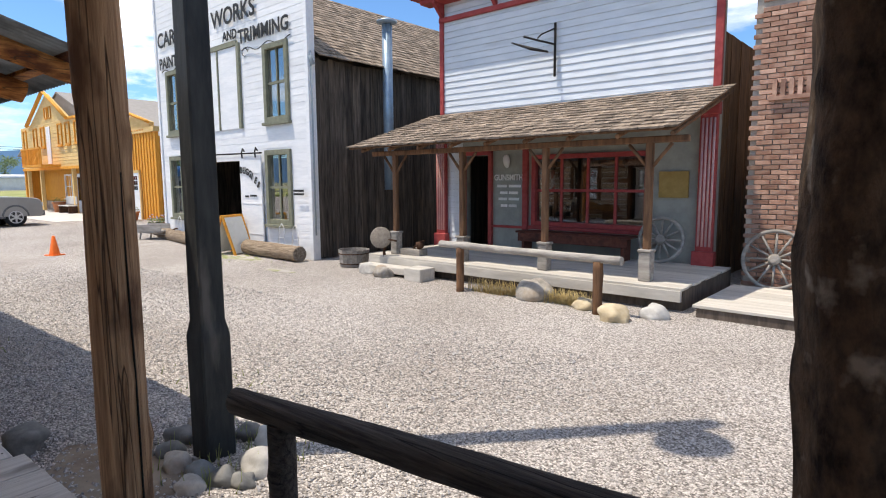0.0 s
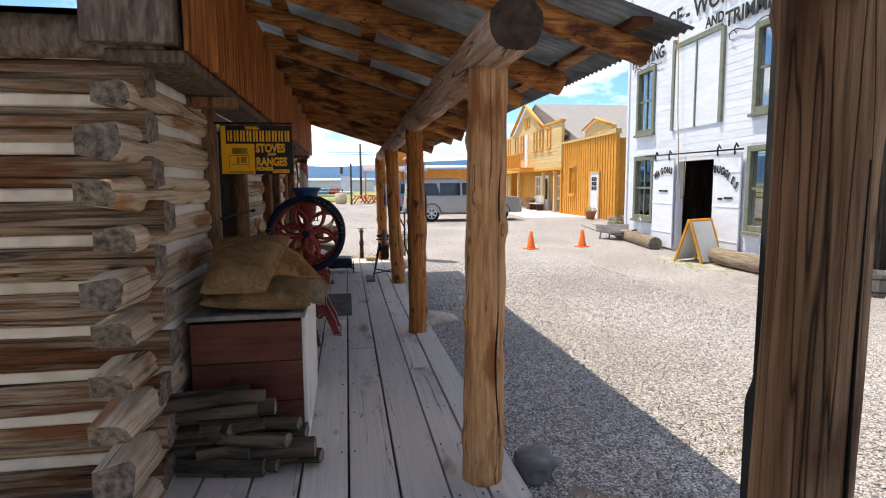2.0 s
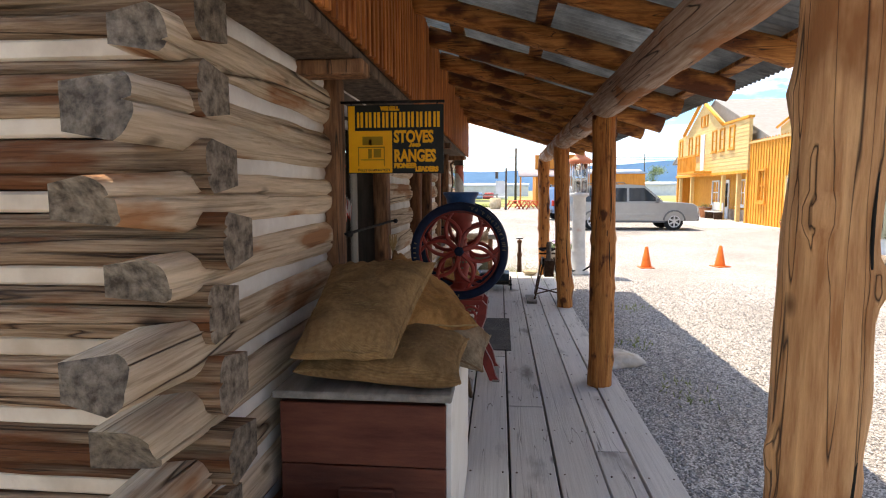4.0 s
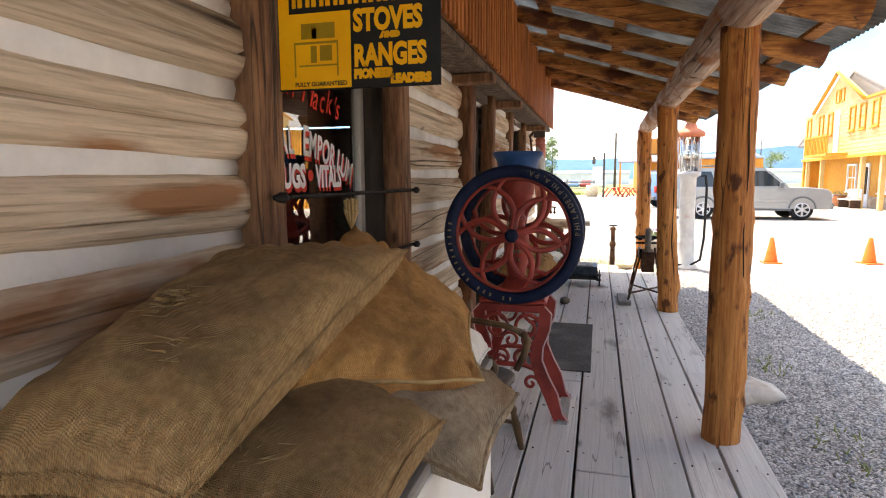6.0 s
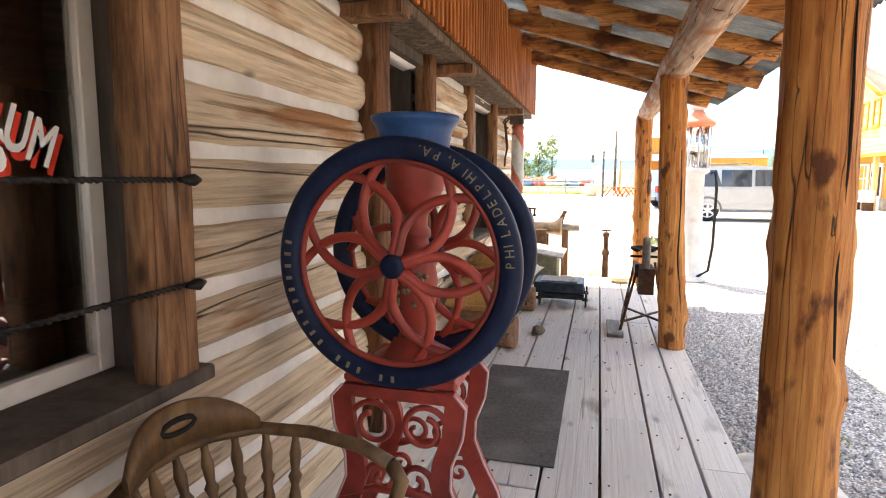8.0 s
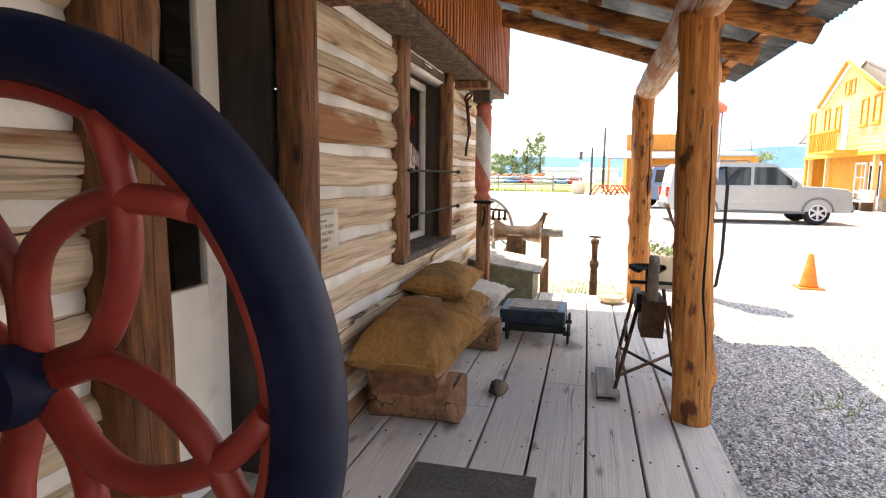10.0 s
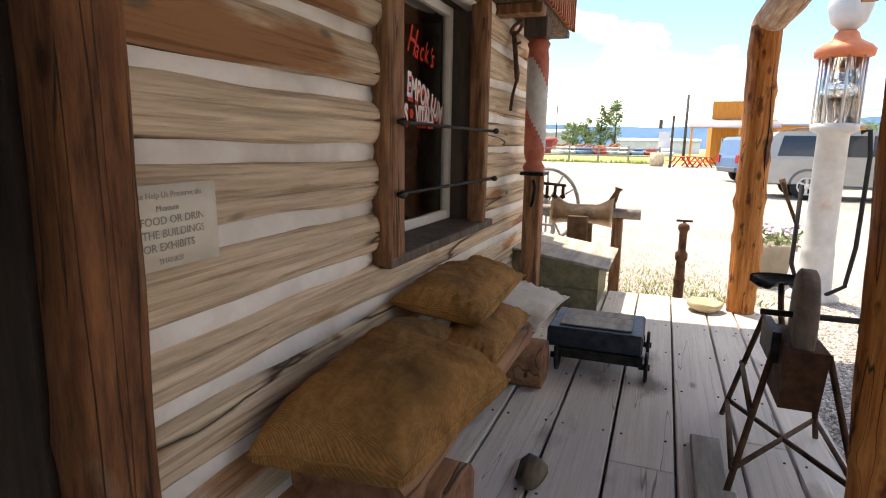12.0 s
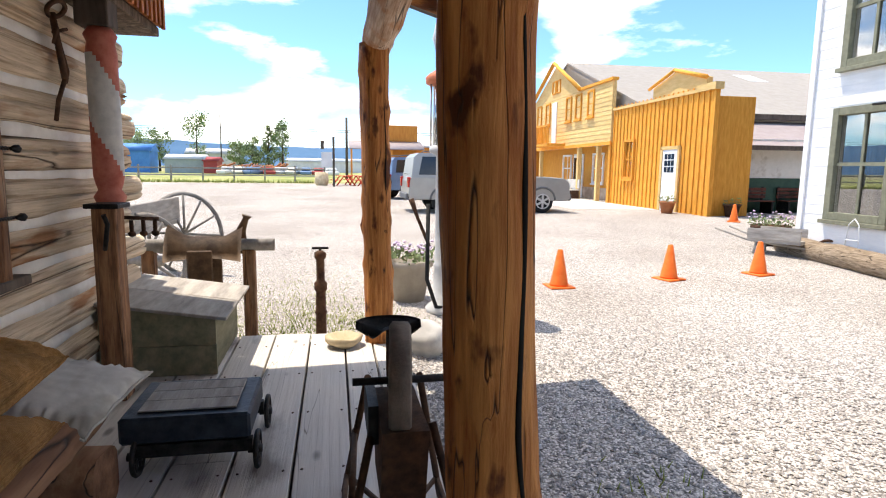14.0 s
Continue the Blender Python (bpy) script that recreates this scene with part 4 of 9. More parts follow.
def boards(root, name, mat_, x0, x1, z0, z1, pitch, y, holes, lap=0.02):
    """Lapped horizontal boards, cut round the openings."""
    z = z0
    while z < z1 - 0.02:
        zt = min(z + pitch, z1)
        cuts = [(x0, x1)]
        for h in holes:
            if h[2] < zt - 0.02 and h[3] > z + 0.02:
                nxt = []
                for a, b in cuts:
                    if h[0] > a and h[1] < b:
                        nxt += [(a, h[0]), (h[1], b)]
                    elif h[1] <= a or h[0] >= b:
                        nxt.append((a, b))
                    elif h[0] <= a:
                        nxt.append((h[1], b))
                    else:
                        nxt.append((a, h[0]))
                cuts = nxt
        for a, b in cuts:
            if b - a < 0.02:
                continue
            bm_ = B()
            rings(bm_, [[(x_, y, z), (x_, y - lap, z), (x_, y - 0.004, zt - 0.003), (x_, y, zt - 0.003)] for x_ in (a, b)])
            for f in bm_.faces:
                f.smooth = False
            bmesh.ops.recalc_face_normals(bm_, faces=bm_.faces)
            part(name, bm_, mat_, root)
        z = zt


def shingles(x0, x1, p0, p1, rows, width, seed):
    """Rows of split shingles from the eave p0 to the ridge p1, given as (y, z)."""
    rg = random.Random(seed)
    v, f = [], []
    dy, dz = (p1[0] - p0[0]) / rows, (p1[1] - p0[1]) / rows
    ln = math.hypot(dy, dz)
    ny_, nz_ = -dz / ln, dy / ln
    for r in range(rows):
        x = x0 - rg.random() * width
        while x < x1:
            w_ = width * rg.uniform(0.6, 1.3)
            a, b = max(x, x0), min(x + w_ - 0.006, x1)
            x += w_
            if b - a < 0.02:
                continue
            j = rg.uniform(-0.12, 0.1)
            l_ = rg.uniform(0.018, 0.034)
            y0_, z0_ = p0[0] + dy * (r + j), p0[1] + dz * (r + j)
            y1_, z1_ = p0[0] + dy * (r + 1.25), p0[1] + dz * (r + 1.25)
            k = len(v)
            v += [(a, y0_ + ny_ * l_, z0_ + nz_ * l_), (b, y0_ + ny_ * l_, z0_ + nz_ * l_), (b, y1_ + ny_ * 0.006, z1_ + nz_ * 0.006), (a, y1_ + ny_ * 0.006, z1_ + nz_ * 0.006),
                  (a, y0_, z0_), (b, y0_, z0_)]
            f += [(k, k + 1, k + 2, k + 3), (k + 4, k + 5, k + 1, k), (k, k + 3, k + 4), (k + 1, k + 5, k + 2)]
    me_ = bpy.data.meshes.new("shingles")
    me_.from_pydata(v, [], f)
    me_.materials.append(SHINGLE_ISLE)
    return me_


SHINGLE_ISLE = SHINGLE.copy()
SHINGLE_ISLE.name = "cedar_shingle_row"
si_n, si_l = SHINGLE_ISLE.node_tree.nodes, SHINGLE_ISLE.node_tree.links
si_g = si_n.new("ShaderNodeNewGeometry")
si_mr = [q for q in si_n if q.bl_idname == "ShaderNodeMapRange"][0]
si_mr.inputs["To Min"].default_value, si_mr.inputs["To Max"].default_value = 0.6, 1.45
si_l.new(si_g.outputs["Random Per Island"], si_mr.inputs[0])

# white carriage works: local x runs back along the front from its near corner
wb = thing("carriage_works", "tall white two-storey false-front shop with black lettering", "building", "", pose(-10.97, 8.66, GZ, 0, 0, -2.44))
H = -GZ
wins = [(-1.92, -0.80, 0.55 + H, 2.42 + H), (-7.45, -6.2, 0.53 + H, 2.44 + H), (-1.85, -0.78, 3.1 + H, 5.0 + H), (-7.4, -6.27, 3.1 + H, 5.04 + H)]
door = (-4.9, -3.15, 0.0, 2.2 + H)
holes = [(a + 0.05, b - 0.05, c + 0.05, d - 0.05) for a, b, c, d in wins] + [door]
part("wall", wall_with_holes(-8.05, 0, 0, 7.6 + H, 0.03, 0.2, holes), WHITE, wb)
boards(wb, "clapboard", WHITE, -8.05, 0, 0, 7.6 + H, 0.17, 0.028, holes, 0.007)
for q in wins:
    window_unit(wb, q[0], q[1], q[2], q[3], 0.02, 0.13, OLIVE, OLIVE, 2, 2)
for a, b in ((-8.08, -7.96), (-0.1, 0.02)):
    bm = B()
    box(bm, a, b, -0.02, 0.05, 0, 7.6 + H, 0.004)
    part("corner_board", bm, WHITE, wb)
for a, b in ((-6.1, -4.95), (-3.1, -2.05)):
    bm = B()
    box(bm, a, b, -0.07, -0.03, 0.08, 2.3 + H, 0.008)
    for z in (0.5, 1.3, 2.1):
        box(bm, a, b, -0.082, -0.071, z, z + 0.02)
    d_ = part("sliding_door", bm, WHITE, wb)
    for x in (a + 0.2, b - 0.2):
        bm = B()
        tube(bm, [(x, -0.1, 2.25 + H), (x, -0.11, 2.4 + H), (x + 0.06, -0.11, 2.5 + H), (x + 0.12, -0.1, 2.42 + H)], 0.02)
        part("hanger", bm, IRON, d_)
bm = B()
cyl(bm, (-6.6, -0.1, 2.42 + H), (-1.95, -0.1, 2.36 + H), 0.02)
part("door_track", bm, IRON, wb)
bm = B()
box(bm, -5.28, -5.16, -0.045, 0.03, 3.05 + H, 5.45 + H)
box(bm, -3.08, -2.96, -0.045, 0.03, 3.05 + H, 5.25 + H)
box(bm, -5.16, -3.08, -0.045, 0.03, 5.2 + H, 5.32 + H)
box(bm, -4.14, -4.09, -0.04, 0.03, 3.05 + H, 5.2 + H)
part("hay_door_trim", bm, OLIVE, wb)
bm = B()
box(bm, -5.15, -3.09, -0.01, 0.014, 3.05 + H, 5.19 + H)
part("hay_door", bm, WHITE, wb)
# body behind the front
bm = B()
box(bm, -7.9, -0.2, 0.22, 14.0, 0, 0.05)
box(bm, -7.95, -7.85, 0.2, 14, 0.05, 4.6 + H)
box(bm, -7.8, -0.2, 13.9, 14, 0.05, 4.6 + H)
box(bm, -7.8, -0.2, 0.25, 13.9, 2.7 + H, 2.8 + H)
part("body", bm, BARN, wb)
x_b = None
y = 0.2
while y < 14:
    w_ = R.uniform(0.16, 0.26)
    bm = B()
    dx = R.uniform(-0.012, 0.012)
    box(bm, -0.16 + dx, -0.12 + dx, y, y + w_ - 0.008, R.uniform(0, 0.06), 4.5 + H + R.uniform(-0.03, 0.03))
    part("board", bm, BARN, wb)
    y += w_
bm = B()
rings(bm, [[(0.1, y_, 4.55 + H), (-4.0, y_, 7.28 + H), (-8.2, y_, 4.55 + H), (-4.0, y_, 7.2 + H)] for y_ in (0.2, 14.1)])
part("roof", bm, SHINGLE, wb)
me = shingles(0.2, 14.1, (0, 0), (4.25, 2.85), 24, 0.2, 5)
tagged(place("shingles", me, wb, "", Matrix.Translation((0.2, 0, 4.5 + H)) @ Matrix(((0, -1, 0, 0), (1, 0, 0, 0), (0, 0, 1, 0), (0, 0, 0, 1)))), kind="stuff")
bm = B()
cyl(bm, (0.22, 2.3, 1.4 + H), (0.22, 2.3, 5.6 + H), 0.13, n=18)
lathe(bm, [(0.16, 0), (0.26, 0.03), (0.26, 0.08), (0.1, 0.14)], 18, (0.22, 2.3, 5.58 + H))
STOVEBLUE = surf("blue_grey_pipe", (0.26, 0.36, 0.46), (0.36, 0.47, 0.58), 5, rough=0.4, bump=0.05, metal=0.4)
part("stovepipe", bm, STOVEBLUE, wb, "blue-grey sheet metal stovepipe")
bm = B()
cyl(bm, (0.04, 0.06, 0.6), (0.04, 0.06, 4.6 + H), 0.018)
cyl(bm, (0.05, 0.1, 4.3 + H), (0.05, 0.02, 4.5 + H), 0.07, 0.03)
part("conduit", bm, SHEDGREY, wb)
FRONT = Matrix(((1, 0, 0, 0), (0, 0, -1, 0), (0, 1, 0, 0), (0, 0, 0, 1)))


def sign(root, body, u, z, size, mat_=BLACKPAINT, y=-0.03, align="LEFT", sx=1.0, bold=0.01, rot=0.0):
    return text(body, size, Matrix.Translation((u, y, z)) @ FRONT @ pose(0, 0, 0, 0, 0, rot), mat_, root, align=align, sx=sx, bold=bold, depth=0.004)


sign(wb, "CARRIAGE - WORKS", -7.8, 5.8 + H, 0.62, sx=1.0, bold=0.012)
sign(wb, "AND", -3.75, 5.38 + H, 0.34)
sign(wb, "TRIMMING", -2.95, 5.2 + H, 0.48, sx=1.0, bold=0.012)
sign(wb, "PAINTING", -7.75, 5.15 + H, 0.46, sx=0.95, bold=0.012)
bm = B()
tube(bm, [(-2.8 + 2.2 * t, -0.03, 5.0 + H + 0.06 * math.sin(t * 14)) for t in np.linspace(0, 1, 24)], 0.012, 5)
tube(bm, [(-2.65 + 0.13 * math.cos(a), -0.03, 4.95 + H + 0.1 * math.sin(a)) for a in np.linspace(0, 5, 12)], 0.012, 5)
tube(bm, [(-7.6 + 1.7 * t, -0.03, 5.05 + H + 0.05 * math.sin(t * 12)) for t in np.linspace(0, 1, 20)], 0.012, 5)
part("scrollwork", bm, BLACKPAINT, wb)
for i, ch in enumerate("WAGONS"):
    t = i / 5
    sign(wb, ch, -5.95 + 0.85 * t, 1.62 + H + 0.28 * math.sin(math.pi * (0.12 + 0.5 * t)), 0.24, y=-0.09, rot=30 - 40 * t, sx=0.8)
for i, ch in enumerate("BUGGIES"):
    t = i / 6
    sign(wb, ch, -3.05 + 0.8 * t, 1.86 + H - 0.34 * t * t, 0.24, y=-0.09, rot=4 - 42 * t, sx=0.8)
bm = B()
for u, z, w_ in ((-2.85, 1.22, 0.18), (-2.6, 1.24, 0.32), (-5.7, 1.38, 0.5), (-0.62, 1.38, 0.42), (-0.62, 1.3, 0.42)):
    box(bm, u, u + w_, -0.09, -0.084, z + H, z + H + 0.05)
part("lettering_line", bm, BLACKPAINT, wb)
bm = B()
tube(bm, [(-4.9, -0.1, 5.6 + H), (-4.75, -0.12, 3.5 + H), (-4.6, -0.12, 2.0 + H), (-4.45, -0.12, 1.2 + H), (-4.3, -0.12, 1.3 + H), (-4.3, -0.1, 2.3 + H)], 0.012, 6)
part("rope", bm, TWINE, wb)

# grey and red gunsmith shop with a shingled porch
rb = thing("gunsmith_shop", "grey clapboard false-front shop with red trim and shingled porch", "building", "", pose(-2.65, 10.8, GZ - 0.11, 0, 0, -1.9) @ Matrix.Scale(1.06, 4))
wn_ = (-3.5, -1.08, 0.7 + H, 2.12 + H)
dr_ = (-5.25, -4.58, 0.2 + H, 2.15 + H)
holes = [wn_, dr_]
part("wall", wall_with_holes(-6.0, 0, 0, 6.2 + H, 0.03, 0.2, holes), GREYPANEL, rb)
boards(rb, "clapboard", GREYBOARD, -5.85, -0.1, 3.0 + H, 5.5 + H, 0.135, 0.028, [], 0.02)
boards(rb, "clapboard", GREYBOARD, -5.85, -5.33, 0.2 + H, 3.0 + H, 0.135, 0.028, [], 0.02)
bm = B()
box(bm, -5.95, -5.85, -0.03, 0.05, 3.0 + H, 6.2 + H, 0.004)
part("corner_board", bm, REDTRIM, rb)
bm = B()
box(bm, -0.1, 0.02, -0.03, 0.05, 3.0 + H, 6.2 + H, 0.004)
part("corner_board", bm, REDTRIM, rb)
bm = B()
box(bm, -6.5, 0.5, -0.45, 0.05, 5.62 + H, 5.8 + H, 0.02)
box(bm, -5.95, 0.0, -0.06, 0.02, 5.1 + H, 5.2 + H, 0.01)
box(bm, -6.3, 0.3, -0.3, 0.05, 5.5 + H, 5.615 + H, 0.02)
part("cornice", bm, REDTRIM, rb)
for u in (-5.95, -4.5, -3.0, -1.5, 0.0):
    bm = B()
    plate(bm, [(0, 0), (0.32, 0.3), (0.32, 0.36), (0, 0.36)], 0.08, Matrix.Translation((u + 0.04, 0, 5.16 + H)) @ pose(0, 0, 0, 0, 0, -90))
    part("bracket", bm, REDTRIM, rb)
for u in (-6.02, -0.25):
    bm = B()
    box(bm, u, u + 0.27, -0.1, -0.005, 0.2 + H, 2.75 + H, 0.006)
    box(bm, u - 0.04, u + 0.31, -0.16, -0.002, H, 0.42 + H, 0.01)
    box(bm, u - 0.03, u + 0.3, -0.14, -0.003, 2.65 + H, 2.85 + H, 0.01)
    pil = part("pilaster", bm, REDTRIM, rb, "fluted red pilaster")
    for i in range(4):
        bm = B()
        cyl(bm, (u + 0.045 + i * 0.06, -0.1, 0.5 + H), (u + 0.045 + i * 0.06, -0.1, 2.6 + H), 0.02, n=8)
        part("flute", bm, PINKTRIM, pil)
w_ = window_unit(rb, wn_[0], wn_[1], wn_[2], wn_[3], 0.02, 0.09, REDTRIM, REDTRIM, 4, 2, True, 0.06, False)
bm = B()
box(bm, -5.33, -5.24, -0.04, 0.05, 0.2 + H, 2.25 + H, 0.005)
box(bm, -4.59, -4.5, -0.04, 0.05, 0.2 + H, 2.25 + H, 0.005)
box(bm, -5.33, -4.5, -0.04, 0.05, 2.16 + H, 2.25 + H, 0.005)
box(bm, -3.72, -3.6, -0.04, 0.05, 0.2 + H, 2.25 + H, 0.005)
box(bm, -4.5, -3.72, -0.03, 0.05, 0.62 + H, 0.67 + H, 0.004)
part("door_frame", bm, REDTRIM, rb)
bm = B()
box(bm, -5.9, -0.1, 0.25, 7.0, 0, 0.05)
box(bm, -5.9, -5.8, 0.2, 7.0, 0.05, 3.9 + H)
box(bm, -5.8, -0.1, 6.9, 7.0, 0.05, 3.9 + H)
box(bm, -6.0, -0.1, 0.2, 7.1, 3.9 + H, 4.0 + H)
part("body", bm, BARN, rb)
y = 0.2
while y < 7:
    bm = B()
    box(bm, -0.12, -0.08 + R.uniform(-0.008, 0.008), y, y + 0.2, 0, 4.05 + H)
    part("board", bm, TIMBER, rb)
    y += 0.208
sign(rb, "GUNSMITH", -4.45, 1.62 + H, 0.17, WHITEPAINT, 0.0, sx=0.85, bold=0.004)
for u, z, w_ in ((-4.38, 1.47, 0.6), (-4.3, 1.33, 0.45), (-4.34, 1.2, 0.52), (-4.28, 1.06, 0.4)):
    bm = B()
    box(bm, u, u + w_ * 0.42, 0.005, 0.01, z + H, z + H + 0.055)
    part("lettering_line", bm, WHITEPAINT, rb)
    bm = B()
    box(bm, u + w_ * 0.5, u + w_, 0.005, 0.01, z + H, z + H + 0.055)
    part("lettering_line", bm, WHITEPAINT, rb)
bm = B()
blob(bm, (-4.12, -0.02, 2.02 + H), (0.09, 0.04, 0.14), 3.0, 0.3)
part("skull_plaque", bm, WHITEPAINT, rb, "pale carved skull plaque")
bm = B()
box(bm, -0.92, -0.42, -0.02, 0.01, 1.3 + H, 1.75 + H, 0.004)
OCHRESIGN = surf("ochre_board", (0.36, 0.24, 0.08), (0.45, 0.31, 0.11), 8, rough=0.7, bump=0.1)
part("wall_sign", bm, OCHRESIGN, rb, "faded ochre board")
bm = B()
tube(bm, [(-3.0, -0.04, 4.6 + H), (-3.0, -0.04, 3.6 + H)], 0.025, 6)
tube(bm, [(-3.0, -0.04, 4.2 + H), (-3.2, -0.4, 4.25 + H), (-3.35, -0.6, 4.3 + H)], 0.02, 6)
tube(bm, [(-3.0, -0.04, 4.5 + H), (-3.15, -0.3, 4.36 + H), (-3.1, -0.5, 4.25 + H)], 0.015, 6)
tube(bm, [(-3.0, -0.3, 4.02 + H), (-3.35, -0.35, 4.12 + H), (-3.75, -0.4, 4.28 + H)], [0.02, 0.035, 0.015], 6)
part("iron_bracket", bm, IRON, rb, "black iron hanging bracket")
# its porch: front plane 2.1 m before the wall
PF = -2.13
bm = B()
box(bm, -5.75, 0.3, PF - 0.15, 0.0, 0.1, 0.14 + H)
part("porch_base", bm, DARKWOOD, rb)
for i in range(9):
    bm = B()
    ya = PF - 0.3 + i * 0.268
    box(bm, -5.75 + R.uniform(-.02, .02), 0.32 + R.uniform(-.02, .02), ya, ya + 0.26, 0.15 + H, 0.185 + H, 0.004)
    part("plank", bm, PLANKPALE, rb)
bm = B()
box(bm, -5.75, 0.32, PF - 0.32, PF - 0.26, 0.0 + H, 0.15 + H, 0.004)
part("skirt_board", bm, PLANKPALE, rb)
bm = B()
box(bm, -5.7, -4.1, PF - 0.62, PF - 0.33, 0.16, 0.28, 0.01)
box(bm, -4.35, -3.95, PF - 0.75, PF - 0.36, 0.1, 0.33, 0.01)
part("step", bm, PLANKPALE, rb)
for u in (-5.28, -3.6, -1.92, -0.27):
    bm = B()
    box(bm, u - 0.048, u + 0.048, PF - 0.048, PF + 0.048, 0.6 + H, 2.13 + H, 0.012)
    p_ = part("post", bm, TIMBER, rb)
    bm = B()
    box(bm, u - 0.085, u + 0.085, PF - 0.085, PF + 0.085, 0.186 + H, 0.6 + H, 0.012)
    box(bm, u - 0.1, u + 0.1, PF - 0.1, PF + 0.1, 0.6 + H, 0.64 + H, 0.01)
    part("plinth", bm, GREYWOOD, p_)
    bm = B()
    for s_ in (-1, 1):
        tube(bm, [(u + s_ * 0.05, PF, 1.8 + H), (u + s_ * 0.3, PF, 2.1 + H)], 0.025, 6)
    part("brace", bm, TIMBER, p_)
bm = B()
box(bm, -5.9, 0.25, PF - 0.05, PF + 0.05, 2.11 + H, 2.2 + H, 0.01)
part("beam", bm, TIMBER, rb)
for i in range(9):
    u = -5.85 + i * 0.75
    bm = B()
    tube(bm, [(u, PF - 0.35, 2.2 + H), (u, -0.01, 2.98 + H)], 0.035, 6)
    part("rafter", bm, TIMBER, rb)
bm = B()
rings(bm, [[(u, PF - 0.42, 2.24 + H), (u, PF - 0.42, 2.27 + H), (u, -0.0, 3.08 + H), (u, -0.0, 3.04 + H)] for u in (-6.15, 0.2)])
part("roof_deck", bm, TIMBER, rb)
me = shingles(-6.18, 0.24, (PF - 0.46, 2.27 + H), (-0.02, 3.09 + H), 13, 0.15, 9)
tagged(place("shingles", me, rb), kind="stuff")

# brick building and its boardwalk beyond the gap
br = thing("brick_building", "mottled red brick shop front with a corbelled band", "building", "", pose(-2.14, 10.65, GZ - 0.08, 0, 0, -1.9) @ Matrix.Scale(1.06, 4))
bm = B()
box(bm, 0.02, 7.0, 0.02, 6.0, 0, 6.0)
part("wall", bm, MORTAR, br)
bricks_v = []
bm0 = B()
box(bm0, 0, 0.215, -0.012, 0.03, 0, 0.062, 0.004)
me_b = bpy.data.meshes.new("brick")
bm0.to_mesh(me_b)
bm0.free()
me_b.materials.append(BRICK)
for r in range(76):
    for c in range(7):
        u = c * 0.228 + (0.114 if r % 2 else 0)
        z = 0.01 + r * 0.0755
        if u > 1.05 and r > 2:
            continue
        if len(bricks_v) < 296:
            place("brick", me_b, br, "", pose(u, R.uniform(-0.004, 0.004), z))
            bricks_v.append(1)
bm = B()
for r in range(76):
    for c in range(30):
        u = c * 0.228 + (0.114 if r % 2 else 0)
        if (u > 1.05 and r > 2) or (r > 58 and u <= 1.05):
            box(bm, u, u + 0.215, -0.012, 0.03, 0.01 + r * 0.0755, 0.072 + r * 0.0755)
me = bpy.data.meshes.new("brickwork")
bm.to_mesh(me)
bm.free()
me.materials.append(BRICK)
tagged(place("brickwork", me, br), kind="stuff")
for i in range(9):
    bm = B()
    box(bm, 0.3 + i * 0.11, 0.36 + i * 0.11, -0.06, 0.0, 3.062, 3.3)
    part("corbel", bm, BRICK, br)
bm = B()
box(bm, 0.25, 1.4, -0.07, 0.0, 3.0, 3.06)
part("corbel_band", bm, BRICK, br)
bw = setting(thing("pavement", "pale plank boardwalk before the brick shop", "boardwalk", "", pose(-2.1, 8.4, GZ, 0, 0, -1.9)))
for i in range(8):
    bm = B()
    box(bm, -0.1, 6.0, -0.3 + i * 0.25, -0.06 + i * 0.25, 0.13, 0.17, 0.004)
    part("plank", bm, PLANKPALE, bw)
bm = B()
box(bm, -0.05, 6.0, -0.28, 1.65, 0.0, 0.128)
part("joist", bm, DARKWOOD, bw)

# amber timber house and shop at the end of the street
yb = thing("timber_house", "amber timber house with gable, balcony and batten shop", "building", "", pose(-26.1, 12.1, GZ + 0.1, 0, 0, -1.75))
bm = B()
plate(bm, [(-7.05, 0), (0, 0), (0, 3.78 + H), (-7.05, 3.78 + H)], 0.15)
part("shop_wall", bm, OCHRE, yb)
me = None
for i in range(24):
    u = -7.0 + i * 0.305
    if me is None:
        bm = B()
        box(bm, -0.03, 0.03, -0.035, -0.002, 0, 3.95 + H)
        o = part("batten", bm, OCHRE, yb, m=pose(u, 0, 0))
        me = o.data
    else:
        place("batten", me, yb, "", pose(u, 0, 0))
bm = B()
plate(bm, [(-3.95, 3.7 + H), (-0.6, 3.7 + H), (-0.6, 4.25 + H), (-2.4, 4.7 + H), (-3.95, 4.3 + H)], 0.2, Matrix.Translation((0, 0.05, 0)))
box(bm, -0.9, 0.1, -0.1, 0.2, 3.78 + H, 4.0 + H)
box(bm, -7.1, -0.9, -0.08, 0.2, 3.78 + H, 3.88 + H)
part("pediment", bm, STRAW, yb)
bm = B()
for a, b, c, d in ((-4.1, 4.28, -2.4, 4.72), (-2.4, 4.72, -0.45, 4.22)):
    tube(bm, [(a, -0.05, b + H), (c, -0.05, d + H)], 0.07, 4)
part("pediment_trim", bm, OCHRE, yb)
w_ = window_unit(yb, -5.9, -5.0, 0.9 + H, 2.5 + H, -0.03, 0.1, OCHRE, OCHRE, 1, 2)
bm = B()
box(bm, -2.8, -1.85, -0.06, -0.01, 0.05, 2.0 + H, 0.01)
d_ = part("door", bm, WHITE, yb, "white panelled door with small panes")
bm = B()
for i in range(3):
    for j in range(3):
        box(bm, -2.65 + i * 0.22, -2.47 + i * 0.22, -0.068, -0.061, 1.2 + H + j * 0.23, 1.39 + H + j * 0.23)
part("pane", bm, CARGLASS, d_)
bm = B()
box(bm, -2.95, -2.82, -0.08, -0.01, 0, 2.12 + H)
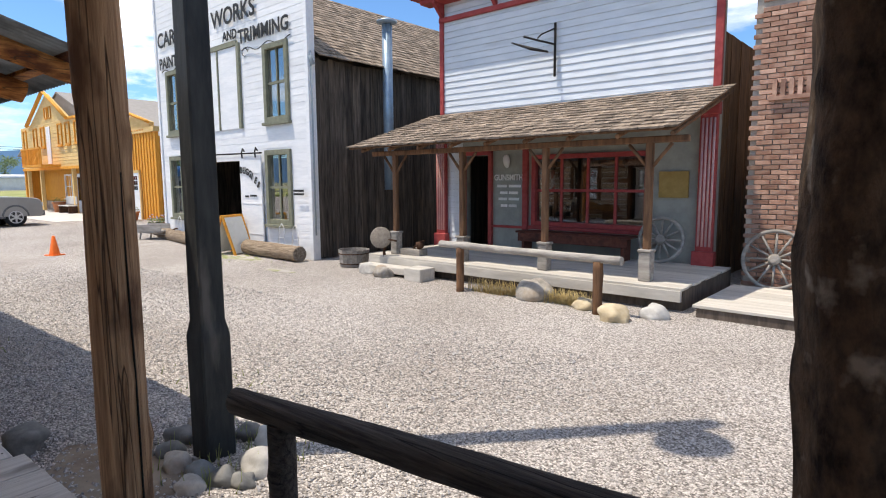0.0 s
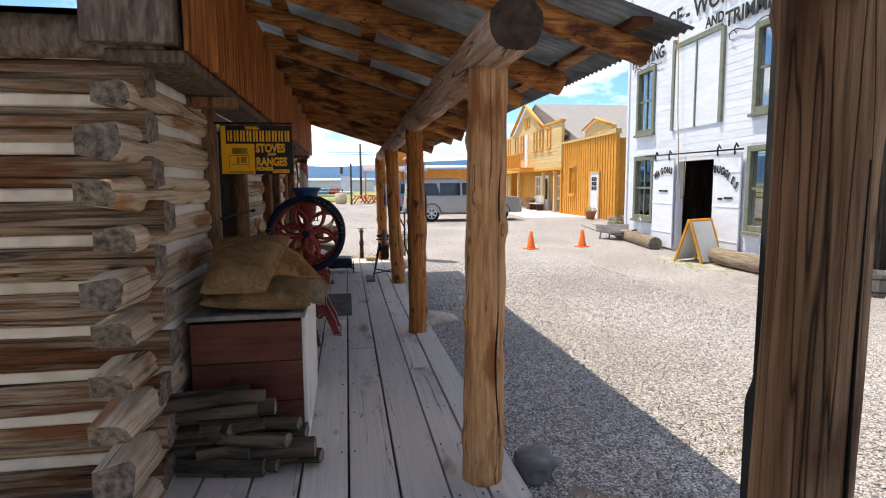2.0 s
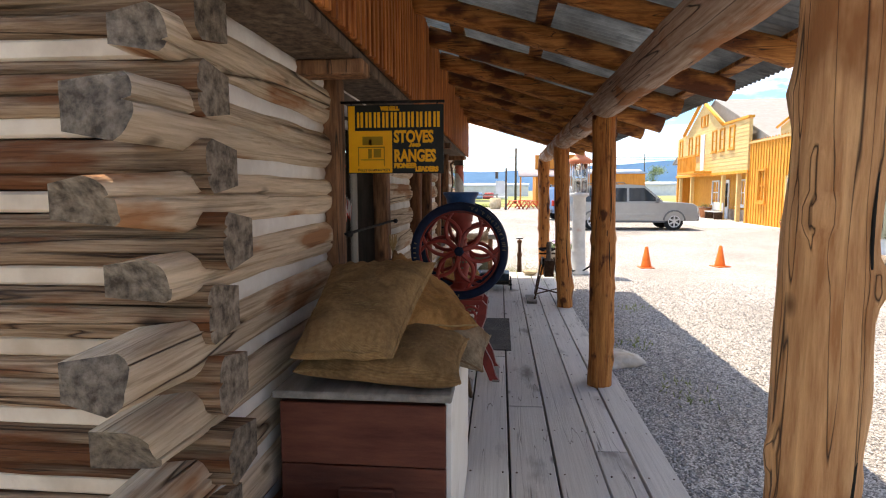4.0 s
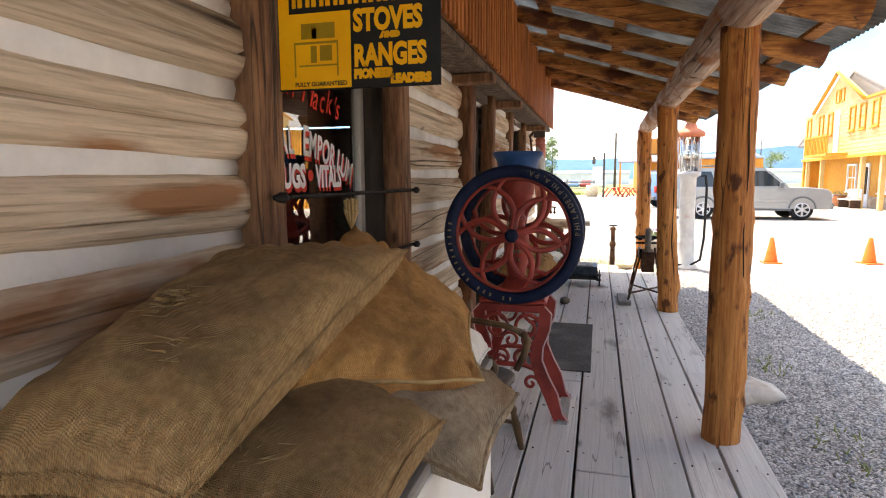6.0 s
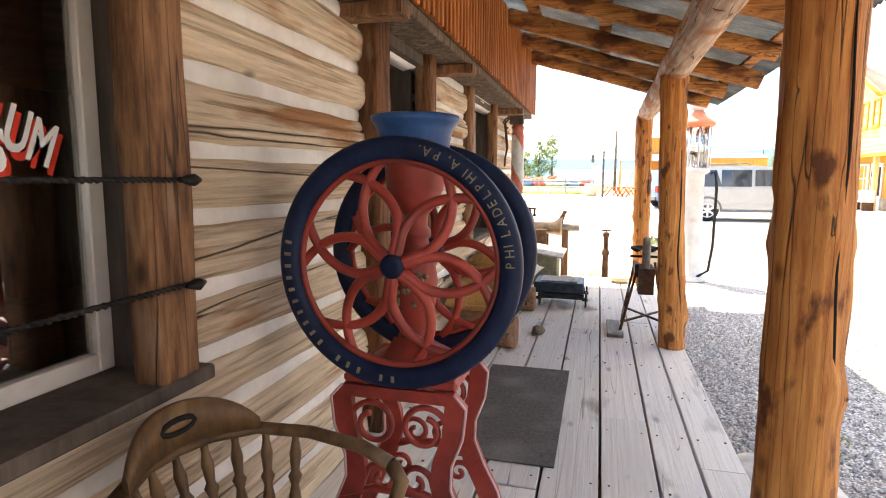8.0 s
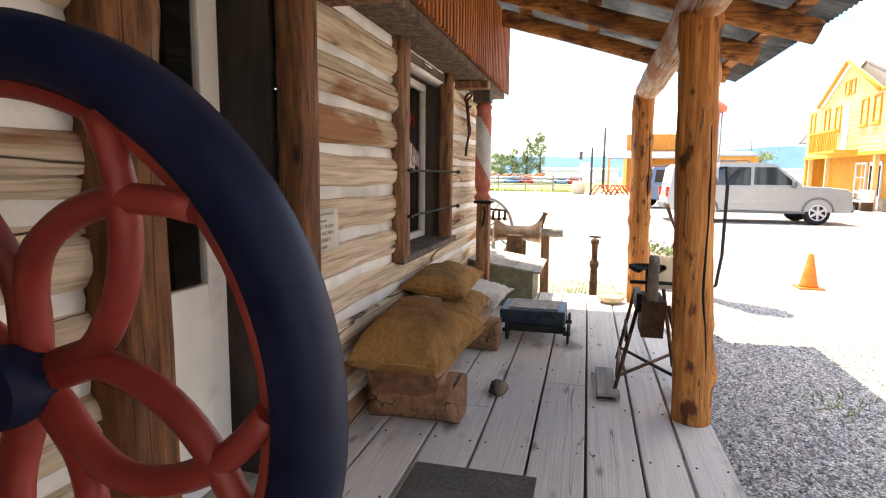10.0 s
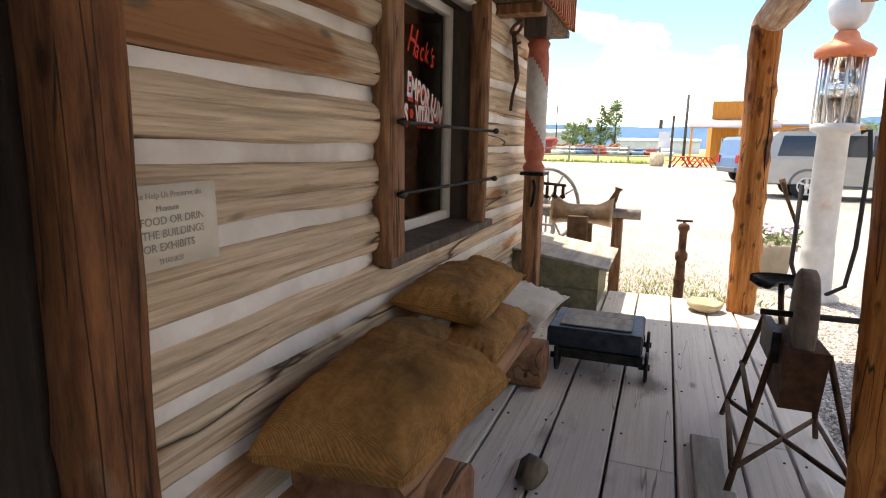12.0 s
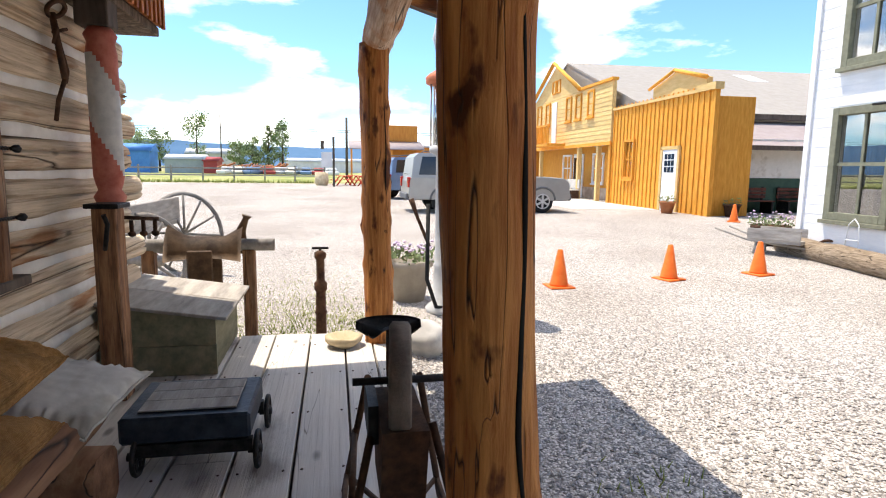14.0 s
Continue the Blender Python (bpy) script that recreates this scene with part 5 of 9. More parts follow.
box(bm, -1.83, -1.7, -0.08, -0.01, 0, 2.12 + H)
box(bm, -2.95, -1.7, -0.08, -0.01, 2.0 + H, 2.12 + H)
part("door_casing", bm, STRAW, yb)
# house front
bm = B()
plate(bm, [(-20.0, 2.45 + H), (-7.08, 2.45 + H), (-7.08, 5.1 + H), (-10.8, 5.2 + H), (-14.3, 6.85 + H), (-17.8, 5.2 + H), (-20.0, 5.1 + H)], 0.15, Matrix.Translation((0, -0.1, 0)))
part("house_wall", bm, STRAW, yb)
boards(yb, "clapboard", STRAW, -20.0, -7.1, 2.45 + H, 5.1 + H, 0.2, -0.102, [], 0.02)
bm = B()
box(bm, -20.0, -7.08, 0.9, 1.0, 0, 2.45 + H)
box(bm, -7.3, -7.08, -0.1, 0.9, 0, 2.45 + H)
box(bm, -20.05, -19.8, -0.1, 0.9, 0, 2.45 + H)
part("ground_storey", bm, OCHRE, yb)
for u in (-8.6, -10.9, -16.8, -19.5):
    bm = B()
    box(bm, u - 0.1, u + 0.1, -0.05, 0.15, 0, 2.45 + H, 0.01)
    part("veranda_post", bm, STRAW, yb)
for u in (-11.1, -15.3):
    window_unit(yb, u, u + 1.3, 0.6 + H, 2.1 + H, 0.88, 0.1, WHITE, WHITE, 2, 2)
bm = B()
box(bm, -13.6, -12.3, 0.82, 0.89, 0, 2.1 + H)
d_ = part("door", bm, WHITE, yb, "white glazed double door")
bm = B()
for u in (-13.5, -12.9):
    box(bm, u, u + 0.5, 0.805, 0.815, 0.5 + H, 1.9 + H)
part("pane", bm, CARGLASS, d_)
bm = B()
box(bm, -20, -7.3, 0.85, 0.88, 0, 0.65)
STONEWALL = surf("stone_veneer", (0.36, 0.26, 0.19), (0.58, 0.46, 0.36), 2.2, rough=0.9, bump=0.6)
part("stone_base", bm, STONEWALL, yb)
for u in (-19.4, -17.2, -15.7, -12.5, -11.2, -9.7):
    window_unit(yb, u, u + 0.75, 3.7 + H, 4.95 + H, -0.12, 0.09, OCHRE, OCHRE, 1, 2)
bm = B()
box(bm, -14.6, -13.9, -0.16, -0.12, 2.7 + H, 4.9 + H, 0.01)
part("balcony_door", bm, WHITE, yb)
for u in (-14.75, -14.05):
    window_unit(yb, u, u + 0.55, 5.35 + H, 6.05 + H, -0.12, 0.07, OCHRE, OCHRE, 1, 1, False, 0.04, False)
bm = B()
box(bm, -16.2, -12.5, -1.1, -0.1, 2.5 + H, 2.62 + H)
box(bm, -16.2, -12.5, -1.12, -1.04, 3.5 + H, 3.6 + H)
bal = part("balcony", bm, OCHRE, yb)
bm = B()
box(bm, 0, 0.06, -1.11, -1.05, 2.62 + H, 3.5 + H)
b0 = part("baluster", bm, OCHRE, bal, m=pose(-16.15, 0, 0))
for u in np.arange(-15.92, -12.4, 0.23):
    place("baluster", b0.data, bal, m=pose(u, 0, 0))
for s_ in (-1, 1):
    bm = B()
    tube(bm, [(-14.3, -0.25, 6.98 + H), (-14.3 + s_ * 3.75, -0.25, 5.15 + H)], 0.12, 4)
    part("bargeboard", bm, OCHRE, yb)
bm = B()
box(bm, -20.1, -7.0, -0.16, -0.1, 2.35 + H, 2.5 + H)
box(bm, -10.8, -7.0, -0.2, 0.1, 5.08 + H, 5.2 + H)
part("band_board", bm, OCHRE, yb)
# long sheet-metal hall running back behind the gable
bm = B()
for xa, za, xb, zb in ((-13.8, 6.95, -4.2, 3.5), (-13.8, 6.95, -23.0, 3.5)):
    rings(bm, [[(xa, y_, za + H), (xb, y_, zb + H), (xb, y_, zb + H - 0.1), (xa, y_, za + H - 0.1)] for y_ in (0.3, 34)])
for f in bm.faces:
    f.smooth = False
bmesh.ops.recalc_face_normals(bm, faces=bm.faces)
part("hall_roof", bm, ROOFMETAL, yb)
bm = B()
rings(bm, [[(-22.9, y_, 3.45 + H), (-4.3, y_, 3.45 + H), (-13.8, y_, 6.86 + H)] for y_ in (0.34, 0.44)])
for f in bm.faces:
    f.smooth = False
part("hall_gable", bm, ROOFMETAL, yb)
bm = B()
rings(bm, [[(-4.45, y_, 3.25 + H), (-1.15, y_, 2.15 + H), (-1.15, y_, 2.07 + H), (-4.45, y_, 3.17 + H)] for y_ in (1.2, 34)])
for f in bm.faces:
    f.smooth = False
bmesh.ops.recalc_face_normals(bm, faces=bm.faces)
part("lean_to_roof", bm, MAUVEROOF, yb)
bm = B()
box(bm, -1.14, -1.04, 1.2, 34, 2.0 + H, 2.15 + H)
part("gutter", bm, DARKWOOD, yb)
bm = B()
box(bm, -4.19, -4.08, 0.5, 34, 3.3 + H, 3.52 + H)
part("gutter", bm, DARKWOOD, yb)
bm = B()
box(bm, -1.8, -1.7, 1.6, 34, 1.05 + H, 2.4 + H)
box(bm, -4.6, -4.5, 0.5, 34, 0, 3.6 + H)
part("hall_wall", bm, CREAM, yb)
bm = B()
box(bm, -6.9, -0.15, 0.16, 1.5, 0, 3.6 + H)
part("shop_body", bm, OCHRE, yb)
bm = B()
box(bm, -1.8, -1.7, 1.6, 34, 0, 1.04 + H)
part("hall_dado", bm, GREENPANEL, yb)
bm = B()
box(bm, -14.2, -13.4, 19.6, 20.4, 6.6 + H, 8.2 + H)
lathe(bm, [(0.75, 0), (0.35, 0.5), (0.1, 0.9), (0.02, 2.2)], 4, (-13.8, 20, 8.2 + H))
part("cupola", bm, ROOFMETAL, yb)
for i, (x_, y_) in enumerate(((-11.5, 9.0), (-11.5, 16.0), (-3.0, 9.0))):
    bm = B()
    z_ = 6.95 - (13.8 + x_) * 0.359 if x_ < -5 else 2.8
    box(bm, x_ - 0.8, x_ + 0.8, y_, y_ + 1.0, -0.01, 0.02, m=Matrix.Translation((x_, 0, z_ + H)) @ pose(0, 0, 0, 0, 19.7 if x_ < -5 else 18.4, 0) @ Matrix.Translation((-x_, 0, 0)))
    part("skylight", bm, SHEDWHITE, yb)
bm = B()
box(bm, -20, -3.0, -3.2, -0.02, 0, 0.09)
setting(part("pavement_slab", bm, CONCRETE, None, "", yb.matrix_world.copy()), "pale concrete apron before the timber house", "pavement")
# ---- cabin windows and door ----


def cabin_window(name, x0, x1, far):
    """A deep-set fixed window: posts each side, cream sash, dark reveal, sill and two twisted iron bars."""
    w_ = setting(thing(name, "deep-set cream sash window with painted lettering and iron bars", "window"))
    jw = 0.17
    for a, b in ((x0 + 0.17 - far, x0 + 0.17), (x1 - jw, x1)):
        bm_ = B()
        trunk_log(bm_, ((a + b) / 2, WY - 0.01, SILL - 0.03), ((a + b) / 2, WY - 0.01, 2.2), (b - a) / 2, 12, a * 1.3, 0.06, 16, 0.62 * jw / (b - a), 1.0, 4, 0, flatfront=0.28)
        part("jamb", bm_, FRAME, w_)
    bm_ = B()
    box(bm_, x0 - 0.05, x1 - 0.02, WY - 0.26, WY + 0.05, SILL - 0.045, SILL, 0.006)
    part("window_sill", bm_, DARKWOOD, w_)
    for a, b in ((x0 + 0.03, x0 + 0.06), (x1 - 0.06, x1 - 0.03)):
        bm_ = B()
        box(bm_, a, b, WY - 0.3, WY - 0.04, SILL, 2.18)
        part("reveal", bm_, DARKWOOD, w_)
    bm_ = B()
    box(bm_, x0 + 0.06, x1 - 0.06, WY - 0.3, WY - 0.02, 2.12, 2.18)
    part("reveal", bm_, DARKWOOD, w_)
    a, b, c, d, yf = x0 + 0.07, x1 - 0.07, SILL + 0.004, 2.115, WY - 0.25
    bm_ = B()
    fr = 0.055
    for q in ((a, a + fr, c, d), (b - fr, b, c, d), (a + fr, b - fr, c, c + fr), (a + fr, b - fr, d - fr, d)):
        box(bm_, q[0], q[1], yf, yf + 0.04, q[2], q[3], 0.004)
    part("window_frame", bm_, CREAM, w_)
    bm_ = B()
    box(bm_, a + fr, b - fr, yf + 0.012, yf + 0.016, c + fr, d - fr)
    g_ = part("pane", bm_, GLASS, w_)
    g_.visible_shadow = False
    for z in (1.08, 1.375):
        bm_ = B()
        for k_ in (0, math.pi):
            pts = [(x, WY + 0.065 + 0.0045 * math.cos(x * 150 + k_), z + 0.0045 * math.sin(x * 150 + k_)) for x in np.arange(x0 + 0.05, x1 - 0.04, 0.012)]
            tube(bm_, pts, 0.0055, 5)
        for x in (x0 + 0.06, x1 - 0.06):
            tube(bm_, [(x - 0.04, WY + 0.08, z), (x, WY + 0.085, z), (x + 0.04, WY + 0.08, z)], [0.006, 0.02, 0.006], 6)
        part("iron_bar", bm_, IRON, w_)
    # shop lettering painted on the glass
    yl = yf + 0.017
    cx = (a + b) / 2

    def ink(body, x, z, size, mat_, rot=0.0, sx=1.0, bold=0.006, dy=0.0):
        # seen from the street the letters run towards lower x
        m_ = Matrix.Translation((x, yl + dy, z)) @ Matrix(((-1, 0, 0, 0), (0, 0, 1, 0), (0, 1, 0, 0), (0, 0, 0, 1))) @ pose(0, 0, 0, 0, 0, rot)
        text(body, size, m_, mat_, w_, align="CENTER", sx=sx, bold=bold, depth=0.0008)

    word = "TONSORIAL EMPORIUM"
    for i, ch in enumerate(word):
        t = i / (len(word) - 1) - 0.5
        for mat_, dx, dz, dy in ((REDPAINT, -0.012, -0.02, 0.001), (WHITEPAINT, 0, 0, 0.003)):
            ink(ch, cx + 0.04 - t * 1.07 + dx, 1.545 - 0.5 * t * t + dz, 0.185 if i in (0, 10) else 0.16, mat_, -t * 42, 0.6, 0.004, dy)
    for mat_, dx, dz, dy in ((REDPAINT, -0.012, -0.017, 0.001), (WHITEPAINT, 0, 0, 0.003)):
        ink("DRUGS", cx + 0.12 + dx, 1.40 + dz, 0.14, mat_, 0, 0.72, 0.006, dy)
        ink("VITALS", cx - 0.28 + dx, 1.40 + dz, 0.14, mat_, 0, 0.62, 0.006, dy)
    bm_ = B()
    lathe(bm_, [(0.026, -0.001), (0.026, 0.001)], 14, m=Matrix.Translation((cx - 0.09, yl + 0.004, 1.45)) @ pose(0, 0, 0, 90))
    part("painted_dot", bm_, REDPAINT, w_)
    # the keeper's name brushed in red above, each letter a little off the line
    adv = {"C": 0.1, "H": 0.1, "'": 0.03, "i": 0.045, "l": 0.045}
    u = 0.34
    for k_, ch in enumerate("Cecil Hack's"):
        if ch == " ":
            u -= 0.035
            continue
        m_ = Matrix.Translation((cx + u, yl + 0.003, 1.815 - 0.12 * (0.34 - u) + 0.008 * math.sin(k_ * 2.3))) @ Matrix(((-1, 0, 0, 0), (0, 0, 1, 0), (0, 1, 0, 0), (0, 0, 0, 1))) @ pose(0, 0, 0, 0, 0, -8 + 4 * math.sin(k_ * 1.7))
        text(ch, 0.215 if ch in "CH" else 0.165, m_, REDPAINT, w_, "painted_script", 0.0008, sx=0.72, bold=0.0005, label="red brush script", shear=0.3)
        u -= adv.get(ch, 0.068)
    return w_


cabin_window("window_1", *WIN1, 0.17)
cabin_window("window_2", *WIN2, 0.09)

door1 = setting(thing("door_1", "dark recessed cabin doorway with rough timber posts", "door"))
for k_, (a, b) in enumerate(((DOOR[0], DOOR[0] + 0.17), (DOOR[1] - 0.2, DOOR[1]))):
    bm = B()
    trunk_log(bm, ((a + b) / 2, WY + 0.01, 0.0), ((a + b) / 2, WY + 0.01, 2.2), (b - a) / 2, 14, 21 + k_, 0.06, 20, 0.72, 1.0, 6, 0, flatfront=0.35)
    part("door_post", bm, DOORPOST, door1)
    bm = B()
    x_ = b if k_ == 0 else a
    s_ = 1 if k_ == 0 else -1
    box(bm, min(x_, x_ - s_ * 0.04), max(x_, x_ - s_ * 0.04), WY - 0.34, WY - 0.07, 0, 2.16)
    part("reveal", bm, DOORSHADE, door1)
bm = B()
box(bm, DOOR[0] + 0.1, DOOR[1] - 0.1, WY - 0.34, WY + 0.02, 2.12, 2.19, 0.005)
part("lintel", bm, DARKWOOD, door1)
bm = B()
box(bm, DOOR[0] + 0.1, DOOR[1] - 0.1, WY - 0.36, WY + 0.06, -0.02, 0.03, 0.006)
part("threshold", bm, GREYWOOD, door1)
bm = B()
ya, yb_ = WY - 0.33, WY - 0.29
for q in ((DOOR[0] + 0.18, DOOR[0] + 0.3, 0.03, 2.11), (DOOR[1] - 0.34, DOOR[1] - 0.22, 0.03, 2.11), (DOOR[0] + 0.3, DOOR[1] - 0.34, 0.03, 0.9), (DOOR[0] + 0.3, DOOR[1] - 0.34, 2.0, 2.11), (DOOR[0] + 0.3, DOOR[1] - 0.34, 1.35, 1.42)):
    box(bm, q[0], q[1], ya, yb_, q[2], q[3], 0.004)
leaf = part("door_leaf", bm, CREAM, door1, "cream half-glazed door")
bm = B()
box(bm, DOOR[0] + 0.3, DOOR[1] - 0.34, ya + 0.015, ya + 0.02, 0.9, 2.0)
g_ = part("pane", bm, GLASS, leaf)
g_.visible_shadow = False

# ---- things on the porch, from the near end ----
# split firewood stacked by the corner
FIRE = surf("split_firewood", (0.026, 0.021, 0.017), (0.11, 0.088, 0.065), 6, (0.4, 2.4, 2.4), 0.9, 0.6, stain=(0.2, 0.15, 0.1), stain_scale=3, rand=0.3)
rg = random.Random(11)
pile = [(0, 6), (1, 5), (2, 5), (3, 4), (4, 3), (5, 2)]
for lv, cnt in pile:
    for i in range(cnt):
        ln = rg.uniform(0.38, 0.52)
        t_ = thing("firewood_log", "split grey firewood piece with rough bark", "firewood", "firewood stack", pose(-4.64 + rg.uniform(-0.05, 0.05), -0.95 + (i + 0.5 * (lv % 2)) * 0.115 + lv * 0.02, 0.05 + lv * 0.074, rg.uniform(-20, 20), rg.uniform(-5, 5), rg.uniform(55, 110)))
        bm = B()
        r_ = rg.uniform(0.047, 0.066)
        pr = [(r_ * math.cos(a) * rg.uniform(0.75, 1.1), r_ * math.sin(a) * rg.uniform(0.6, 1.0)) for a in (0.2, 1.2, 2.4, 3.4, 4.3, 5.4)]
        rings(bm, [[(x_, p[0] * (1 + 0.08 * rg.uniform(-1, 1)), p[1] * (1 + 0.08 * rg.uniform(-1, 1))) for p in pr] for x_ in np.linspace(-ln / 2, ln / 2, 5)], cap_mi=1)
        for f in bm.faces:
            f.smooth = False
        part("billet", bm, [FIRE, ENDGRAIN], t_)

# chest under the sacks
ch = thing("wooden_chest", "tall dark red-brown wooden chest with white edge board", "chest", "", pose(0, 0, 0))
bm = B()
box(bm, -6.0, -4.9, -0.93, -0.29, 0.06, 0.8)
part("carcass", bm, CHEST, ch)
for i, (za, zb) in enumerate(((0.06, 0.3), (0.305, 0.55), (0.555, 0.8))):
    bm = B()
    box(bm, -4.9, -4.875, -0.93, -0.285, za, zb, 0.004)
    part("front_board", bm, CHEST, ch)
bm = B()
box(bm, -4.875, -4.85, -0.7, -0.48, 0.42, 0.47, 0.006)
part("handle_cleat", bm, CHEST, ch)
bm = B()
box(bm, -6.02, -4.9, -0.288, -0.262, 0.02, 0.815, 0.004)
part("side_board", bm, CREAM, ch, "white-painted side board")
bm = B()
box(bm, -6.03, -4.85, -0.95, -0.26, 0.821, 0.85, 0.006)
part("lid", bm, GREYWOOD, ch, "worn pale lid")
for x_ in (-5.95, -4.98):
    for y_ in (-0.9, -0.33):
        bm = B()
        box(bm, x_ - 0.03, x_ + 0.03, y_ - 0.03, y_ + 0.03, 0.0, 0.06)
        part("foot", bm, CHEST, ch)


BURLAP_W = BURLAP.copy()
BURLAP_W.name = "woven_burlap"
bn, bl = BURLAP_W.node_tree.nodes, BURLAP_W.node_tree.links
b_tc = bn.new("ShaderNodeTexCoord")
waves = []
for d_ in ("X", "Y"):
    wv = bn.new("ShaderNodeTexWave")
    wv.bands_direction = d_
    wv.inputs["Scale"].default_value, wv.inputs["Distortion"].default_value, wv.inputs["Detail"].default_value = 95, 1.2, 3
    bl.new(b_tc.outputs["Object"], wv.inputs["Vector"])
    waves.append(wv)
b_add = bn.new("ShaderNodeMath")
bl.new(waves[0].outputs["Fac"], b_add.inputs[0])
bl.new(waves[1].outputs["Fac"], b_add.inputs[1])
b_bp = bn.new("ShaderNodeBump")
b_bp.inputs["Strength"].default_value, b_bp.inputs["Distance"].default_value = 0.7, 0.004
bl.new(b_add.outputs[0], b_bp.inputs["Height"])
bl.new(b_bp.outputs[0], bn["Principled BSDF"].inputs["Normal"])
b_map = bn.new("ShaderNodeMapRange")
b_map.inputs["From Max"].default_value, b_map.inputs["To Min"].default_value, b_map.inputs["To Max"].default_value = 2.0, 0.8, 1.2
bl.new(b_add.outputs[0], b_map.inputs[0])
b_big = bn.new("ShaderNodeTexNoise")
b_big.inputs["Scale"].default_value, b_big.inputs["Detail"].default_value, b_big.inputs["Distortion"].default_value = 5.0, 6, 1.2
bl.new(b_tc.outputs["Object"], b_big.inputs["Vector"])
b_blot = bn.new("ShaderNodeMapRange")
b_blot.inputs["From Min"].default_value, b_blot.inputs["From Max"].default_value, b_blot.inputs["To Min"].default_value = 0.36, 0.56, 0.66
bl.new(b_big.outputs[0], b_blot.inputs[0])
b_mul = bn.new("ShaderNodeMath")
b_mul.operation = "MULTIPLY"
bl.new(b_map.outputs[0], b_mul.inputs[0])
bl.new(b_blot.outputs[0], b_mul.inputs[1])
b_hs = bn.new("ShaderNodeHueSaturation")
b_src = bn["Principled BSDF"].inputs["Base Color"].links[0].from_socket
bl.new(b_src, b_hs.inputs["Color"])
bl.new(b_mul.outputs[0], b_hs.inputs["Value"])
bl.new(b_hs.outputs[0], bn["Principled BSDF"].inputs["Base Color"])


def weave(name, base, a, b, stain):
    m = base.copy()
    m.name = name
    ramps = [q for q in m.node_tree.nodes if q.bl_idname == "ShaderNodeValToRGB"]
    ramps[0].color_ramp.elements[0].color, ramps[0].color_ramp.elements[1].color = (*a, 1), (*b, 1)
    for q in m.node_tree.nodes:
        if q.bl_idname == "ShaderNodeMix":
            q.inputs[7].default_value = (*stain, 1)
    return m


BURLAP_G = weave("dusty_burlap", BURLAP_W, (0.33, 0.195, 0.085), (0.48, 0.30, 0.14), (0.20, 0.11, 0.045))
BURLAP_O = weave("stained_burlap", BURLAP_W, (0.42, 0.205, 0.065), (0.56, 0.30, 0.11), (0.20, 0.085, 0.03))
BURLAP_P = weave("pale_stained_burlap", BURLAP_W, (0.34, 0.25, 0.165), (0.52, 0.41, 0.28), (0.30, 0.15, 0.06))


